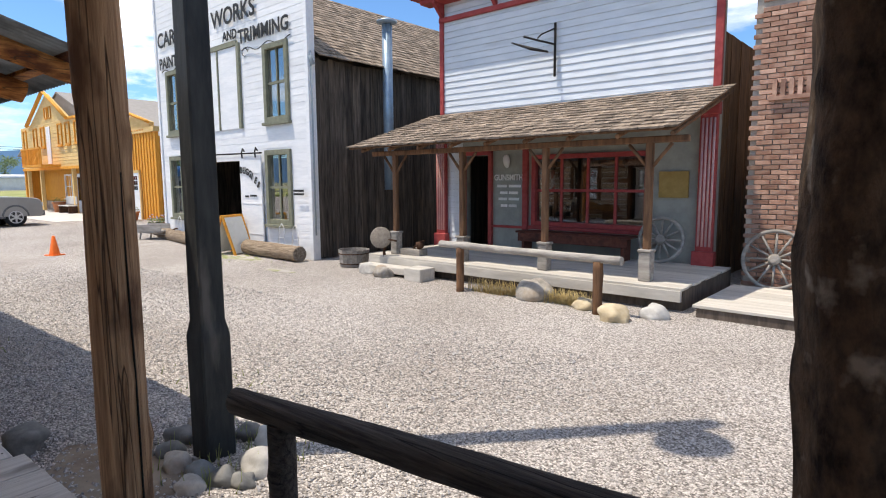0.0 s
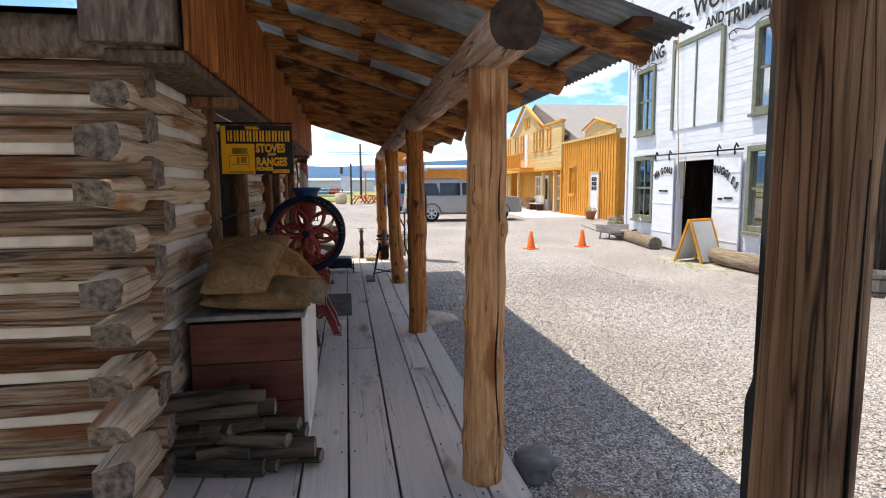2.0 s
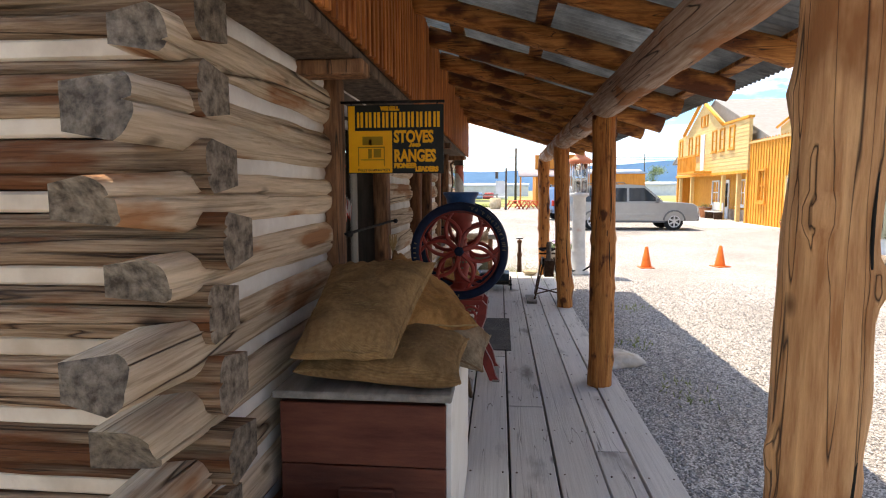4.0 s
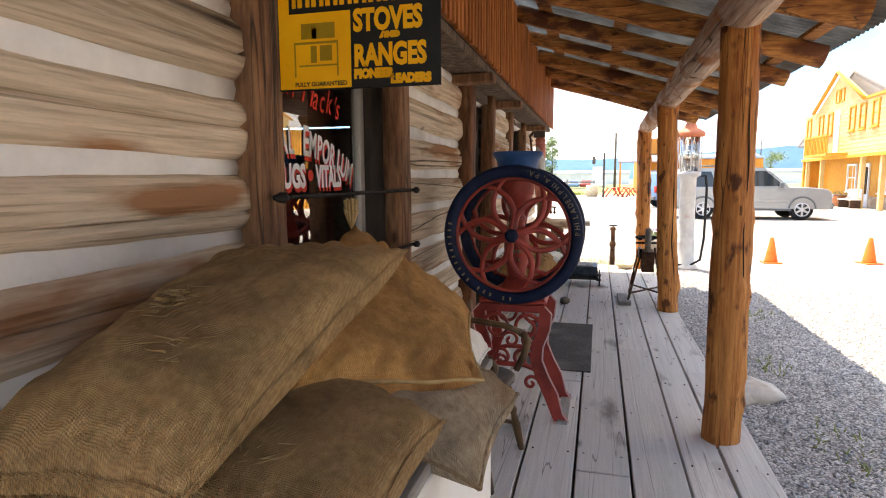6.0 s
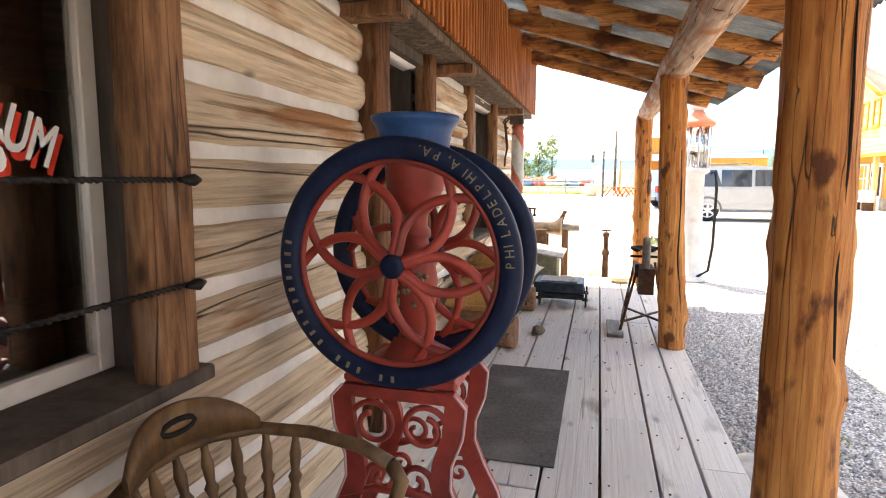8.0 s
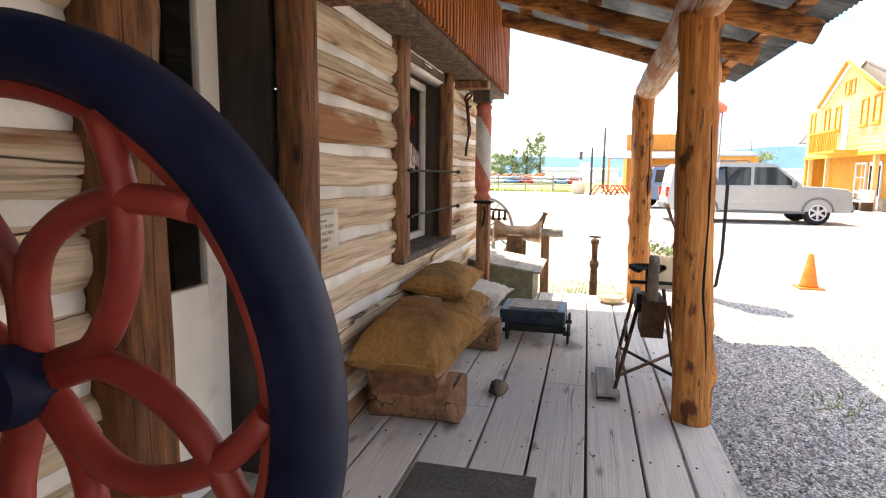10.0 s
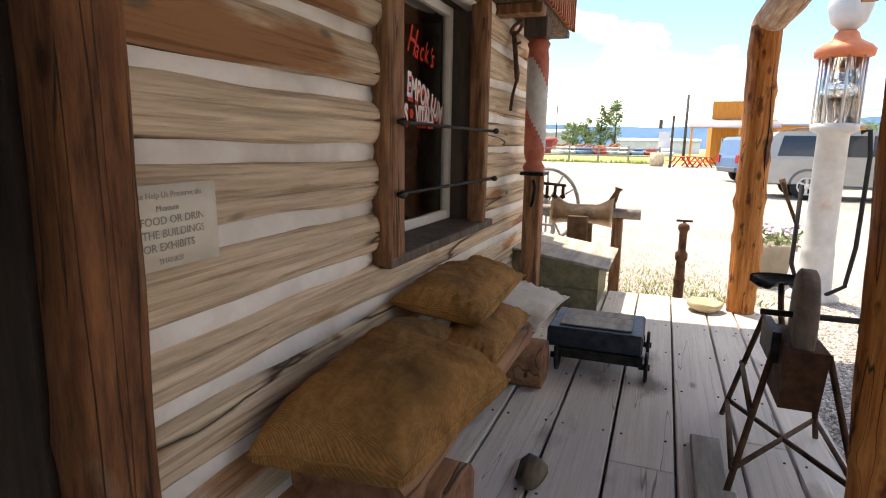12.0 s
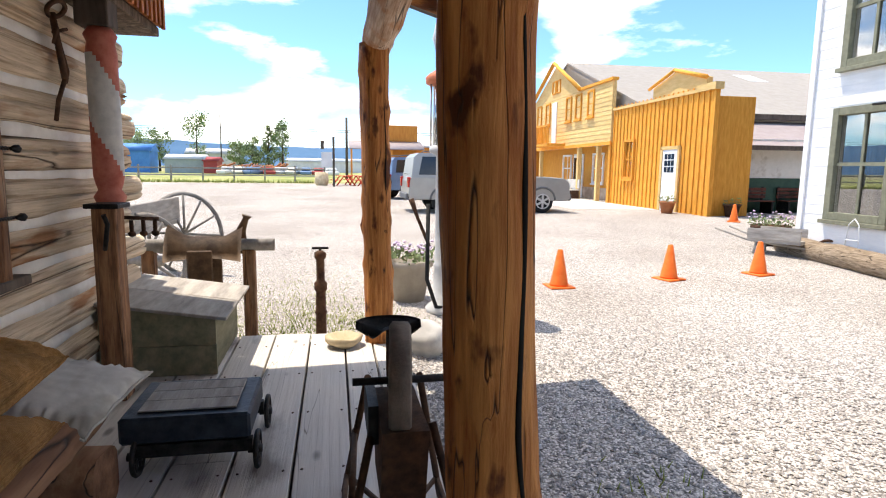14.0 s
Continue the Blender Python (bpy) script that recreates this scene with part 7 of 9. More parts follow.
sack("grey-brown sack with a pale hem on the bench", (-10.66, -0.97, 0.45), (-10.72, -0.66, 0.46), (-11.15, -0.66, 0.47), (-11.12, -0.97, 0.48), 0.1, 0.08, 16.1, BURLAP_G, hem=CREAM)
sack("golden brown burlap sack lying on the bench", (-10.86, -0.74, 0.43), (-10.96, -0.46, 0.42), (-11.72, -0.48, 0.43), (-11.72, -0.8, 0.45), 0.09, 0.05, 12.1, BURLAP_O)
sack("brown burlap sack on top of the stack", (-11.1, -0.98, 0.60), (-11.08, -0.55, 0.56), (-11.97, -0.57, 0.58), (-11.82, -0.98, 0.63), 0.085, 0.07, 13.9)
sack("creased white canvas sack at the bench end", (-11.85, -0.82, 0.44), (-11.84, -0.47, 0.30), (-12.32, -0.37, 0.39), (-12.36, -0.76, 0.46), 0.05, 0.02, 14.2, CANVAS, group="")
sack("folded brown burlap sack standing behind the stack", (-11.86, -0.95, 0.56), (-11.88, -0.68, 0.54), (-12.16, -0.64, 0.53), (-12.16, -0.94, 0.62), 0.06, 0.08, 15.5)
bm = B()
blob(bm, (-10.95, -0.28, 0.03), (0.12, 0.06, 0.03), 3, 0.5, 2)
tagged(part("bark_slab", bm, FIRE), "curled grey bark slab lying on the deck", "bark")

# platform scale with its column
sc = thing("platform_scale", "old blue-black platform scale on iron wheels", "scale", "", pose(-12.33, -0.19, 0))
bm = B()
box(bm, -0.225, 0.225, -0.265, 0.265, 0.145, 0.262, 0.012)
part("bed_frame", bm, SCALEBLUE, sc)
for i in range(3):
    bm = B()
    box(bm, -0.17 + i * 0.114, -0.059 + i * 0.114, -0.2, 0.2, 0.266, 0.274, 0.002)
    part("bed_board", bm, GREYWOOD, sc)
for sx in (-1, 1):
    for y_ in (-0.2, 0.29):
        bm = B()
        n_ = 24
        cx_, cz_ = sx * 0.2, 0.085
        tube(bm, [(cx_ + 0.075 * math.cos(a), y_, cz_ + 0.075 * math.sin(a)) for a in np.linspace(0, 2 * math.pi, n_, endpoint=False)], 0.011, 6, closed=True)
        whl = part("wheel", bm, IRON, sc)
        for a in np.linspace(0, 2 * math.pi, 6, endpoint=False):
            bm = B()
            tube(bm, [(cx_, y_, cz_), (cx_ + 0.07 * math.cos(a), y_, cz_ + 0.07 * math.sin(a))], 0.007, 5)
            part("spoke", bm, IRON, whl)
        bm = B()
        cyl(bm, (cx_, y_ - 0.04, cz_), (cx_, y_ + 0.02, cz_), 0.018, n=10)
        part("hub", bm, IRON, whl)
    bm = B()
    box(bm, sx * 0.2 - 0.02, sx * 0.2 + 0.02, -0.22, 0.27, 0.085, 0.14)
    part("axle_bracket", bm, IRON, sc)
cl = thing("scale_column", "dark wooden scale column with iron cap and beam", "scale", "", pose(-13.05, -0.77, 0))
bm = B()
box(bm, -0.07, 0.07, -0.06, 0.06, 0.0, 1.08, 0.006)
part("column", bm, FRAME, cl)
bm = B()
box(bm, -0.1, 0.1, -0.085, 0.085, 1.08, 1.105, 0.004)
tube(bm, [(0.07, 0.0, 0.86), (0.11, 0.02, 0.9), (0.1, 0.03, 1.0), (0.12, 0.02, 1.05)], 0.012, 6)
part("cap", bm, IRON, cl)
bm = B()
tube(bm, [(-0.1, 0.02, 1.02), (-0.2, 0.2, 1.0)], 0.012, 6)
for t in (0.3, 0.6, 0.9):
    cyl(bm, (-0.1 - 0.1 * t, 0.02 + 0.18 * t, 1.0), (-0.1 - 0.1 * t, 0.02 + 0.18 * t, 0.93), 0.012, n=8)
    blob(bm, (-0.1 - 0.1 * t, 0.02 + 0.18 * t, 0.92), (0.025, 0.025, 0.02), t, 0.1, 1)
part("beam", bm, RUST, cl, "rusted balance beam with hooks")

# barber pole fixed to the corner
bp = thing("barber_pole", "weathered red and white wooden barber pole", "barber pole", "", pose(-13.25, -0.82, 1.1))
prof = [(0.075, 0.0), (0.085, 0.03), (0.06, 0.07), (0.07, 0.1), (0.08, 0.15), (0.08, 0.82), (0.07, 0.88), (0.085, 0.92), (0.06, 0.96)]
bm = B()
zs = [0.0, 0.03, 0.07, 0.1, 0.15] + list(np.linspace(0.18, 0.8, 22)) + [0.82, 0.88, 0.92, 0.96]
n_ = 28
lp = []
for z in zs:
    r_ = float(np.interp(z, [p[1] for p in prof], [p[0] for p in prof]))
    lp.append([bm.verts.new((r_ * math.cos(2 * math.pi * k / n_), r_ * math.sin(2 * math.pi * k / n_), z)) for k in range(n_)])
for a, b in zip(lp[:-1], lp[1:]):
    for k in range(n_):
        f = bm.faces.new((a[k], a[(k + 1) % n_], b[(k + 1) % n_], b[k]))
        f.smooth = True
        z = (a[k].co.z + b[k].co.z) / 2
        ph = (k / n_ + z / 0.62 * 0.8) % 1.0
        f.material_index = 0 if z < 0.14 or z > 0.84 or ph < 0.42 else 1
bm.faces.new(lp[-1])
part("pole", bm, [BARBERRED, BARBERWHITE], bp)
bm = B()
box(bm, -0.08, 0.08, -0.1, 0.07, 0.96, 1.12, 0.008)
part("mount_block", bm, DARKWOOD, bp)

# iron trap hanging on the logs
tp = thing("animal_trap", "rusty iron leg-hold trap hanging on the log wall", "trap", "", pose(-13.0, WY + 0.03, 1.95))
bm = B()
tube(bm, [(0.075 * math.cos(a), 0.02 + 0.03 * math.sin(a), 0.14 + 0.035 * math.sin(a)) for a in np.linspace(0, 2 * math.pi, 20, endpoint=False)], 0.012, 6, closed=True)
tube(bm, [(0, 0.0, 0.12), (0.01, 0.02, -0.02), (-0.02, 0.03, -0.2)], 0.016, 6)
tube(bm, [(-0.02, 0.01, 0.0), (-0.05, 0.03, -0.16), (-0.02, 0.03, -0.22)], 0.012, 6)
tube(bm, [(0.03, 0.01, 0.02), (-0.08, 0.03, 0.06)], 0.009, 6)
tube(bm, [(-0.02, 0.03, -0.2), (0.05, 0.02, -0.32), (0.09, 0.02, -0.42)], 0.012, 6)
tube(bm, [(0.0, 0.02, 0.05), (0.08, 0.03, -0.04)], 0.009, 6)
part("jaws", bm, RUST, tp)

# slant-lid box at the deck end
bx = thing("slant_lid_box", "weathered wooden box with slanting plank lid", "box", "", pose(0, 0, 0))
for i, (a, b) in enumerate(((0.0, 0.19), (0.195, 0.39))):
    bm = B()
    plate(bm, [(-0.98, a), (-0.3, a), (-0.3, min(b, 0.37)), (-0.98, b + (0.06 if i else 0))], 0.02, Matrix.Translation((-13.36, 0, 0)) @ pose(0, 0, 0, 0, 0, 90))
    bmesh.ops.recalc_face_normals(bm, faces=bm.faces)
    part("front_board", bm, GREENWOOD, bx)
bm = B()
box(bm, -14.28, -13.385, -0.98, -0.32, 0.0, 0.36)
part("body", bm, GREENWOOD, bx)
for i, (a, b) in enumerate(((-13.32, -13.8), (-13.81, -14.32))):
    bm = B()
    box(bm, b, a, 0, 0.78, 0, 0.022, 0.004, m=Matrix.Translation((0, -1.0, 0.47)) @ pose(0, 0, 0, -8.5, 0, 0))
    part("lid_board", bm, GREYWOOD, bx)

# treadle grindstone
gs = thing("grindstone", "treadle grindstone with tractor seat on rusty iron legs", "grindstone", "", pose(-11.47, 0.61, 0))
bm = B()
lathe(bm, [(0.03, -0.034), (0.16, -0.032), (0.172, -0.024), (0.174, 0.022), (0.16, 0.032), (0.03, 0.034)], 40, m=Matrix.Translation((0.2, 0.02, 0.69)) @ pose(0, 0, 0, 90, 0, -6))
part("stone_wheel", bm, GRINDSTONE, gs, "pale worn sandstone wheel")
bm = B()
cyl(bm, (0.2, -0.12, 0.69), (0.2, 0.22, 0.69), 0.012, n=8)
box(bm, -0.02, 0.22, -0.075, -0.045, 0.5, 0.62)
box(bm, 0.18, 0.22, 0.2, 0.24, 0.64, 0.74)
tube(bm, [(0.2, 0.22, 0.69), (0.22, 0.24, 0.5), (0.24, 0.24, 0.25)], 0.012, 6)
part("axle", bm, IRON, gs)
bm = B()
plate(bm, [(0.06, 0.36), (0.3, 0.36), (0.36, 0.6), (0.02, 0.6)], 0.13, Matrix.Translation((0, -0.045, 0)))
part("water_trough", bm, RUST, gs, "rusty iron water trough")
for a, b in (((-0.08, -0.06, 0.6), (-0.4, -0.14, 0.0)), ((0.2, -0.06, 0.55), (0.4, -0.2, 0.0)), ((-0.08, 0.12, 0.6), (-0.3, 0.24, 0.0)), ((0.2, 0.12, 0.55), (0.4, 0.24, 0.0))):
    bm = B()
    tube(bm, [a, b], 0.013, 6)
    part("leg", bm, RUST, gs)
bm = B()
tube(bm, [(-0.35, -0.13, 0.1), (0.37, -0.18, 0.12)], 0.011, 6)
tube(bm, [(-0.27, 0.22, 0.1), (0.37, 0.22, 0.12)], 0.011, 6)
tube(bm, [(-0.35, -0.13, 0.1), (0.37, 0.22, 0.12)], 0.011, 6)
tube(bm, [(-0.27, 0.22, 0.1), (0.37, -0.18, 0.12)], 0.011, 6)
tube(bm, [(-0.25, -0.1, 0.33), (0.3, -0.13, 0.33)], 0.011, 6)
part("brace", bm, RUST, gs)
bm = B()
tube(bm, [(-0.05, 0.02, 0.5), (-0.24, 0.03, 0.58), (-0.36, 0.04, 0.685)], 0.013, 6)
part("seat_stem", bm, RUST, gs)
bm = B()
vs_ = []
for i in range(13):
    row_ = []
    for j in range(17):
        u, v = -1 + 2 * i / 12, -1 + 2 * j / 16
        rr_ = math.sqrt(max(1e-6, u * u + v * v))
        k_ = max(abs(u), abs(v)) / rr_
        x_, y_ = u * k_ * 0.105, v * k_ * 0.13
        q_ = math.hypot(x_ / 0.105, y_ / 0.13)
        row_.append(bm.verts.new((-0.37 + x_ * (1 if x_ < 0 else 0.8), 0.04 + y_, 0.68 + 0.035 * q_ ** 2 * (1 if x_ < 0 else 0.25) + 0.02 * math.cos(v * 5) * (1 if x_ > 0 else 0))))
    vs_.append(row_)
for i in range(12):
    for j in range(16):
        bm.faces.new((vs_[i][j], vs_[i + 1][j], vs_[i + 1][j + 1], vs_[i][j + 1])).smooth = True
bmesh.ops.solidify(bm, geom=bm.faces[:], thickness=0.008)
part("seat", bm, IRON, gs, "black pressed-iron tractor seat")
bm = B()
box(bm, -0.05, 0.5, -0.3, -0.18, 0.005, 0.035, 0.006)
box(bm, 0.4, 0.5, -0.3, -0.16, 0.0, 0.05, 0.006)
part("treadle", bm, GREYWOOD, gs, "grey plank treadle")
# ---- things along the street ----


def stone(name, label, x, y, r, seed, mat_=ROCK, z=GZ, flat=0.7, group="field stones"):
    t_ = thing(name, label, "stone", group, pose(x, y, z))
    bm_ = B()
    blob(bm_, (0, 0, r * flat * 0.55), (r, r * R.uniform(0.75, 1.0), r * flat), seed, 0.4, 3, 1.3)
    part("stone", bm_, mat_, t_)


PALEROCK = surf("white_quartz_stone", (0.42, 0.40, 0.37), (0.64, 0.62, 0.58), 6, rough=0.85, bump=0.5, stain=(0.4, 0.38, 0.35), stain_scale=3)
YELLOWROCK = surf("yellow_sandstone", (0.46, 0.36, 0.22), (0.62, 0.52, 0.36), 5, rough=0.9, bump=0.5)
DARKROCK = surf("grey_river_stone", (0.13, 0.13, 0.125), (0.26, 0.255, 0.24), 6, rough=0.85, bump=0.4, rand=0.25)
# stones round the foot of the pole
for i, (x, y, r) in enumerate(((-3.16, 2.03, 0.14), (-3.22, 1.78, 0.1), (-3.4, 1.72, 0.1), (-3.62, 1.68, 0.11), (-3.85, 1.75, 0.1), (-4.0, 1.9, 0.12), (-3.9, 2.12, 0.11), (-3.66, 2.25, 0.1), (-3.4, 2.26, 0.14), (-3.3, 1.6, 0.09), (-3.1, 1.84, 0.08), (-3.95, 1.6, 0.08), (-4.1, 2.1, 0.1))):
    stone("field_stone", "rounded stone ringed about the pole foot", x, y, r, i * 2.3, (PALEROCK if i in (0, 8) else ROCK if i % 3 == 0 else DARKROCK), GZ - 0.02, 0.75)
bm = B()
for i in range(140):
    a, r_ = R.uniform(0, 6.28), R.uniform(0.1, 0.55)
    x, y = -3.5 + r_ * math.cos(a), 2.02 + r_ * math.sin(a)
    h_ = R.uniform(0.05, 0.16)
    tube(bm, [(x, y, GZ), (x + R.uniform(-.03, .03), y + R.uniform(-.03, .03), GZ + h_)], [0.004, 0.001], 3)
tagged(part("weeds", bm, GRASS), "green weeds among stones at the pole", "weeds", "", "stuff")
bm = B()
blob(bm, (-3.9, 1.45, GZ - 0.045), (0.9, 0.5, 0.06), 3, 0.3, 3)
setting(part("earth_patch", bm, EARTH), "bare brown earth beside the walk", "earth")
# flat stone step beside the deck
stone("step_stone", "flat pale stone step lying beside the deck", -9.05, 1.18, 0.3, 5.1, ROCK, GZ - 0.03, 0.3, "")
stone("step_stone", "flat grey stone lying beside the deck", -4.75, 1.15, 0.16, 6.6, DARKROCK, GZ, 0.7, "")
# stones, shell and iron standpipe at the deck end
for i, (x, y, r) in enumerate(((-14.5, 0.05, 0.07), (-14.55, 0.2, 0.06), (-14.45, 0.42, 0.07), (-14.62, -0.12, 0.08), (-14.5, 0.55, 0.05))):
    stone("field_stone", "small pale stone at the deck end", x, y, r, 30 + i * 1.7, PALEROCK, GZ + 0.04, 0.6)
stone("field_stone", "white quartz boulder beside the porch post", -14.35, 1.2, 0.2, 41, PALEROCK, GZ, 0.9)
bm = B()
lathe(bm, [(0.09, 0.0), (0.13, 0.03), (0.14, 0.07), (0.11, 0.075), (0.05, 0.03)], 18, (-13.86, 0.5, 0.0))
noisy(bm, 0.015, 9)
tagged(part("stone_dish", bm, YELLOWROCK, smooth=True), "shallow sandstone dish on the deck edge", "dish")
sp = thing("standpipe", "rusty iron standpipe with a tap handle", "standpipe", "", pose(-14.62, 0.32, GZ))
bm = B()
lathe(bm, [(0.045, 0), (0.045, 0.3), (0.055, 0.32), (0.045, 0.34), (0.04, 0.5), (0.055, 0.52), (0.055, 0.58), (0.035, 0.6), (0.035, 0.78), (0.05, 0.8), (0.05, 0.84), (0.02, 0.86)], 12)
part("pipe", bm, RUST, sp)
bm = B()
tube(bm, [(0, -0.07, 0.88), (0, 0.07, 0.88)], 0.012, 6)
cyl(bm, (0, 0, 0.85), (0, 0, 0.88), 0.012)
part("handle", bm, IRON, sp)
# tufts of grass by the deck end and across the gravel
bm = B()
for cx_, cy_, sd, cnt in ((-15.6, 0.3, 0.5, 260), (-16.3, -0.2, 0.7, 300), (-17.6, 0.1, 0.8, 260), (-14.9, -0.1, 0.35, 140), (-15.3, 0.9, 0.3, 100), (-14.9, 0.7, 0.25, 90), (-9.8, 1.5, 0.15, 40), (-12.0, 2.0, 0.2, 40), (-8.1, 1.6, 0.2, 40), (-4.9, 2.7, 0.3, 40), (-13.2, 8.0, 0.9, 120)):
    for _ in range(cnt * 2 if cx_ < -14.5 else cnt):
        x, y = R.gauss(cx_, sd), R.gauss(cy_, sd * 0.7)
        h_ = R.uniform(0.02, 0.075)
        tube(bm, [(x, y, GZ), (x + R.uniform(-.04, .04), y + R.uniform(-.04, .04), GZ + h_)], [0.006, 0.001], 3)
tagged(part("grass_tufts", bm, GRASS), "thin green grass tufts growing through gravel", "grass", "", "stuff")

# thin turf patches in the gravel
for i, (cx_, cy_, ra, rb_) in enumerate(((-13.6, 7.9, 1.6, 0.35), (-10.3, 7.2, 0.5, 0.15))):
    bm = B()
    c_ = bm.verts.new((cx_, cy_, ground_z(cx_) + 0.012))
    n_ = 40
    ring_ = [bm.verts.new((cx_ + ra * math.cos(a) * (1 + 0.45 * noise.noise((math.cos(a) * 3, math.sin(a) * 3, i))), cy_ + rb_ * math.sin(a) * (1 + 0.45 * noise.noise((math.cos(a) * 3, math.sin(a) * 3, i + 5))), ground_z(cx_) + 0.006)) for a in np.linspace(0, 2 * math.pi, n_, endpoint=False)]
    for k in range(n_):
        bm.faces.new((c_, ring_[k], ring_[(k + 1) % n_]))
    TURF = TURF if i else surf("thin_turf", (0.13, 0.19, 0.045), (0.36, 0.34, 0.16), 9, rough=1.0, bump=0.6, stain=(0.44, 0.40, 0.36), stain_scale=7, stain_at=(0.40, 0.54))
    setting(part("turf_patch", bm, TURF), "thin patch of turf worn into the gravel", "grass")

# antique gasoline pump
gp_ = thing("gasoline_pump", "tall white antique gasoline pump with glass cylinder", "gasoline pump", "", pose(-15.72, 1.65, GZ))
bm = B()
lathe(bm, [(0.23, 0.0), (0.24, 0.06), (0.17, 0.12), (0.15, 0.5), (0.155, 0.52), (0.142, 0.56), (0.138, 1.7), (0.21, 1.74), (0.21, 1.8), (0.1, 1.82)], 28)
part("body", bm, PUMPWHITE, gp_)
bm = B()
lathe(bm, [(0.16, 1.8), (0.16, 2.42), (0.155, 2.42), (0.155, 1.8), (0.16, 1.8)], 24)
g_ = part("cylinder", bm, GLASS, gp_, "clear glass cylinder")
g_.visible_shadow = False
for k in range(8):
    a = k * math.pi / 4
    bm = B()
    cyl(bm, (0.2 * math.cos(a), 0.2 * math.sin(a), 1.8), (0.2 * math.cos(a), 0.2 * math.sin(a), 2.44), 0.012, n=8)
    part("rod", bm, CHROME, gp_)
bm = B()
lathe(bm, [(0.1, 2.42), (0.25, 2.44), (0.26, 2.5), (0.22, 2.54), (0.12, 2.6), (0.1, 2.66), (0.08, 2.68)], 28)
part("cap", bm, PUMPRED, gp_, "faded orange-red cap")
bm = B()
lathe(bm, [(0.07, 2.68), (0.15, 2.76), (0.19, 2.9), (0.16, 3.04), (0.05, 3.12)], 24)
part("globe", bm, PUMPWHITE, gp_, "white glass globe")
bm = B()
tube(bm, [(0.12, 0.2, 1.72), (0.12, 0.27, 1.74), (0.12, 0.3, 1.5), (0.13, 0.29, 0.6), (0.14, 0.24, 0.2), (0.16, 0.05, 0.08), (0.16, -0.15, 0.1), (0.15, -0.25, 0.4), (0.13, -0.24, 1.2)], 0.022, 8)
part("hose", bm, RUBBER, gp_, "black rubber hose")
bm = B()
tube(bm, [(0.1, -0.22, 0.75), (0.12, -0.35, 1.05), (0.12, -0.42, 1.25)], [0.018, 0.018, 0.03], 8)
part("pump_handle", bm, RUST, gp_)


def flower_pot(name, label, m, r, h, mat_, petals=PETAL, cnt=40):
    p_ = thing(name, label, "flower pot", "", m)
    bm_ = B()
    lathe(bm_, [(r * 0.68, 0), (r * 0.95, h * 0.85), (r * 1.05, h * 0.86), (r * 1.05, h), (r * 0.92, h), (r * 0.88, h * 0.9), (0.02, h * 0.88)], 22)
    part("pot", bm_, mat_, p_)
    bm_ = B()
    for _ in range(cnt * 5):
        a, q = R.uniform(0, 6.28), r * 1.15 * math.sqrt(R.random())
        z = h + R.uniform(-0.02, 0.5 * r)
        c_ = Vector((q * math.cos(a), q * math.sin(a), z))
        d_ = noise.random_unit_vector() * 0.035
        e_ = noise.random_unit_vector() * 0.025
        bm_.faces.new([bm_.verts.new(c_ + v) for v in (d_, e_, -d_, -e_)])
    part("foliage", bm_, LEAF, p_)
    bm_ = B()
    for _ in range(cnt):
        a, q = R.uniform(0, 6.28), r * 1.2 * math.sqrt(R.random())
        blob(bm_, (q * math.cos(a), q * math.sin(a), h + R.uniform(0.1, 0.8 * r)), (0.025, 0.025, 0.018), R.random() * 9, 0.3, 1)
    tagged(part("flowers", bm_, petals, p_), kind="stuff")


flower_pot("flower_pot", "stone-grey pot of violet pansies by the pump", pose(-16.3, 1.3, GZ), 0.27, 0.5, POTGREY)
flower_pot("flower_pot", "dark tub of violet flowers by the white shop", pose(-20.1, 9.35, GZ), 0.36, 0.5, RUST)
flower_pot("flower_pot", "terracotta pot with a small plant by the shop door", pose(-27.4, 11.5, ground_z(-26)), 0.26, 0.4, TERRACOTTA, GRASS, 15)
flower_pot("flower_pot", "dark pot of dry stalks by the amber shop", pose(-26.0, 12.9, ground_z(-26)), 0.26, 0.4, RUST, GRASS, 8)
flower_pot("flower_pot", "terracotta pot by the timber house door", pose(-39.2, 12.3, GZ + 0.19), 0.35, 0.6, TERRACOTTA, GRASS, 15)


# traffic cones
def cone(m):
    c = thing("traffic_cone", "plain orange plastic traffic cone on gravel", "traffic cone", "traffic cones", m)
    bm_ = B()
    box(bm_, -0.17, 0.17, -0.17, 0.17, 0.0, 0.03, 0.01)
    part("base", bm_, CONE, c)
    bm_ = B()
    lathe(bm_, [(0.13, 0.03), (0.12, 0.05), (0.035, 0.5), (0.022, 0.51)], 22)
    part("body", bm_, CONE, c)
    return c


c0 = cone(pose(-16.75, 3.37, ground_z(-16.75)))
for x, y in ((-17.05, 5.16), (-17.25, 6.78), (-24.3, 11.7)):
    copy_thing(c0, pose(x, y, ground_z(x), 0, 0, 20 * x))


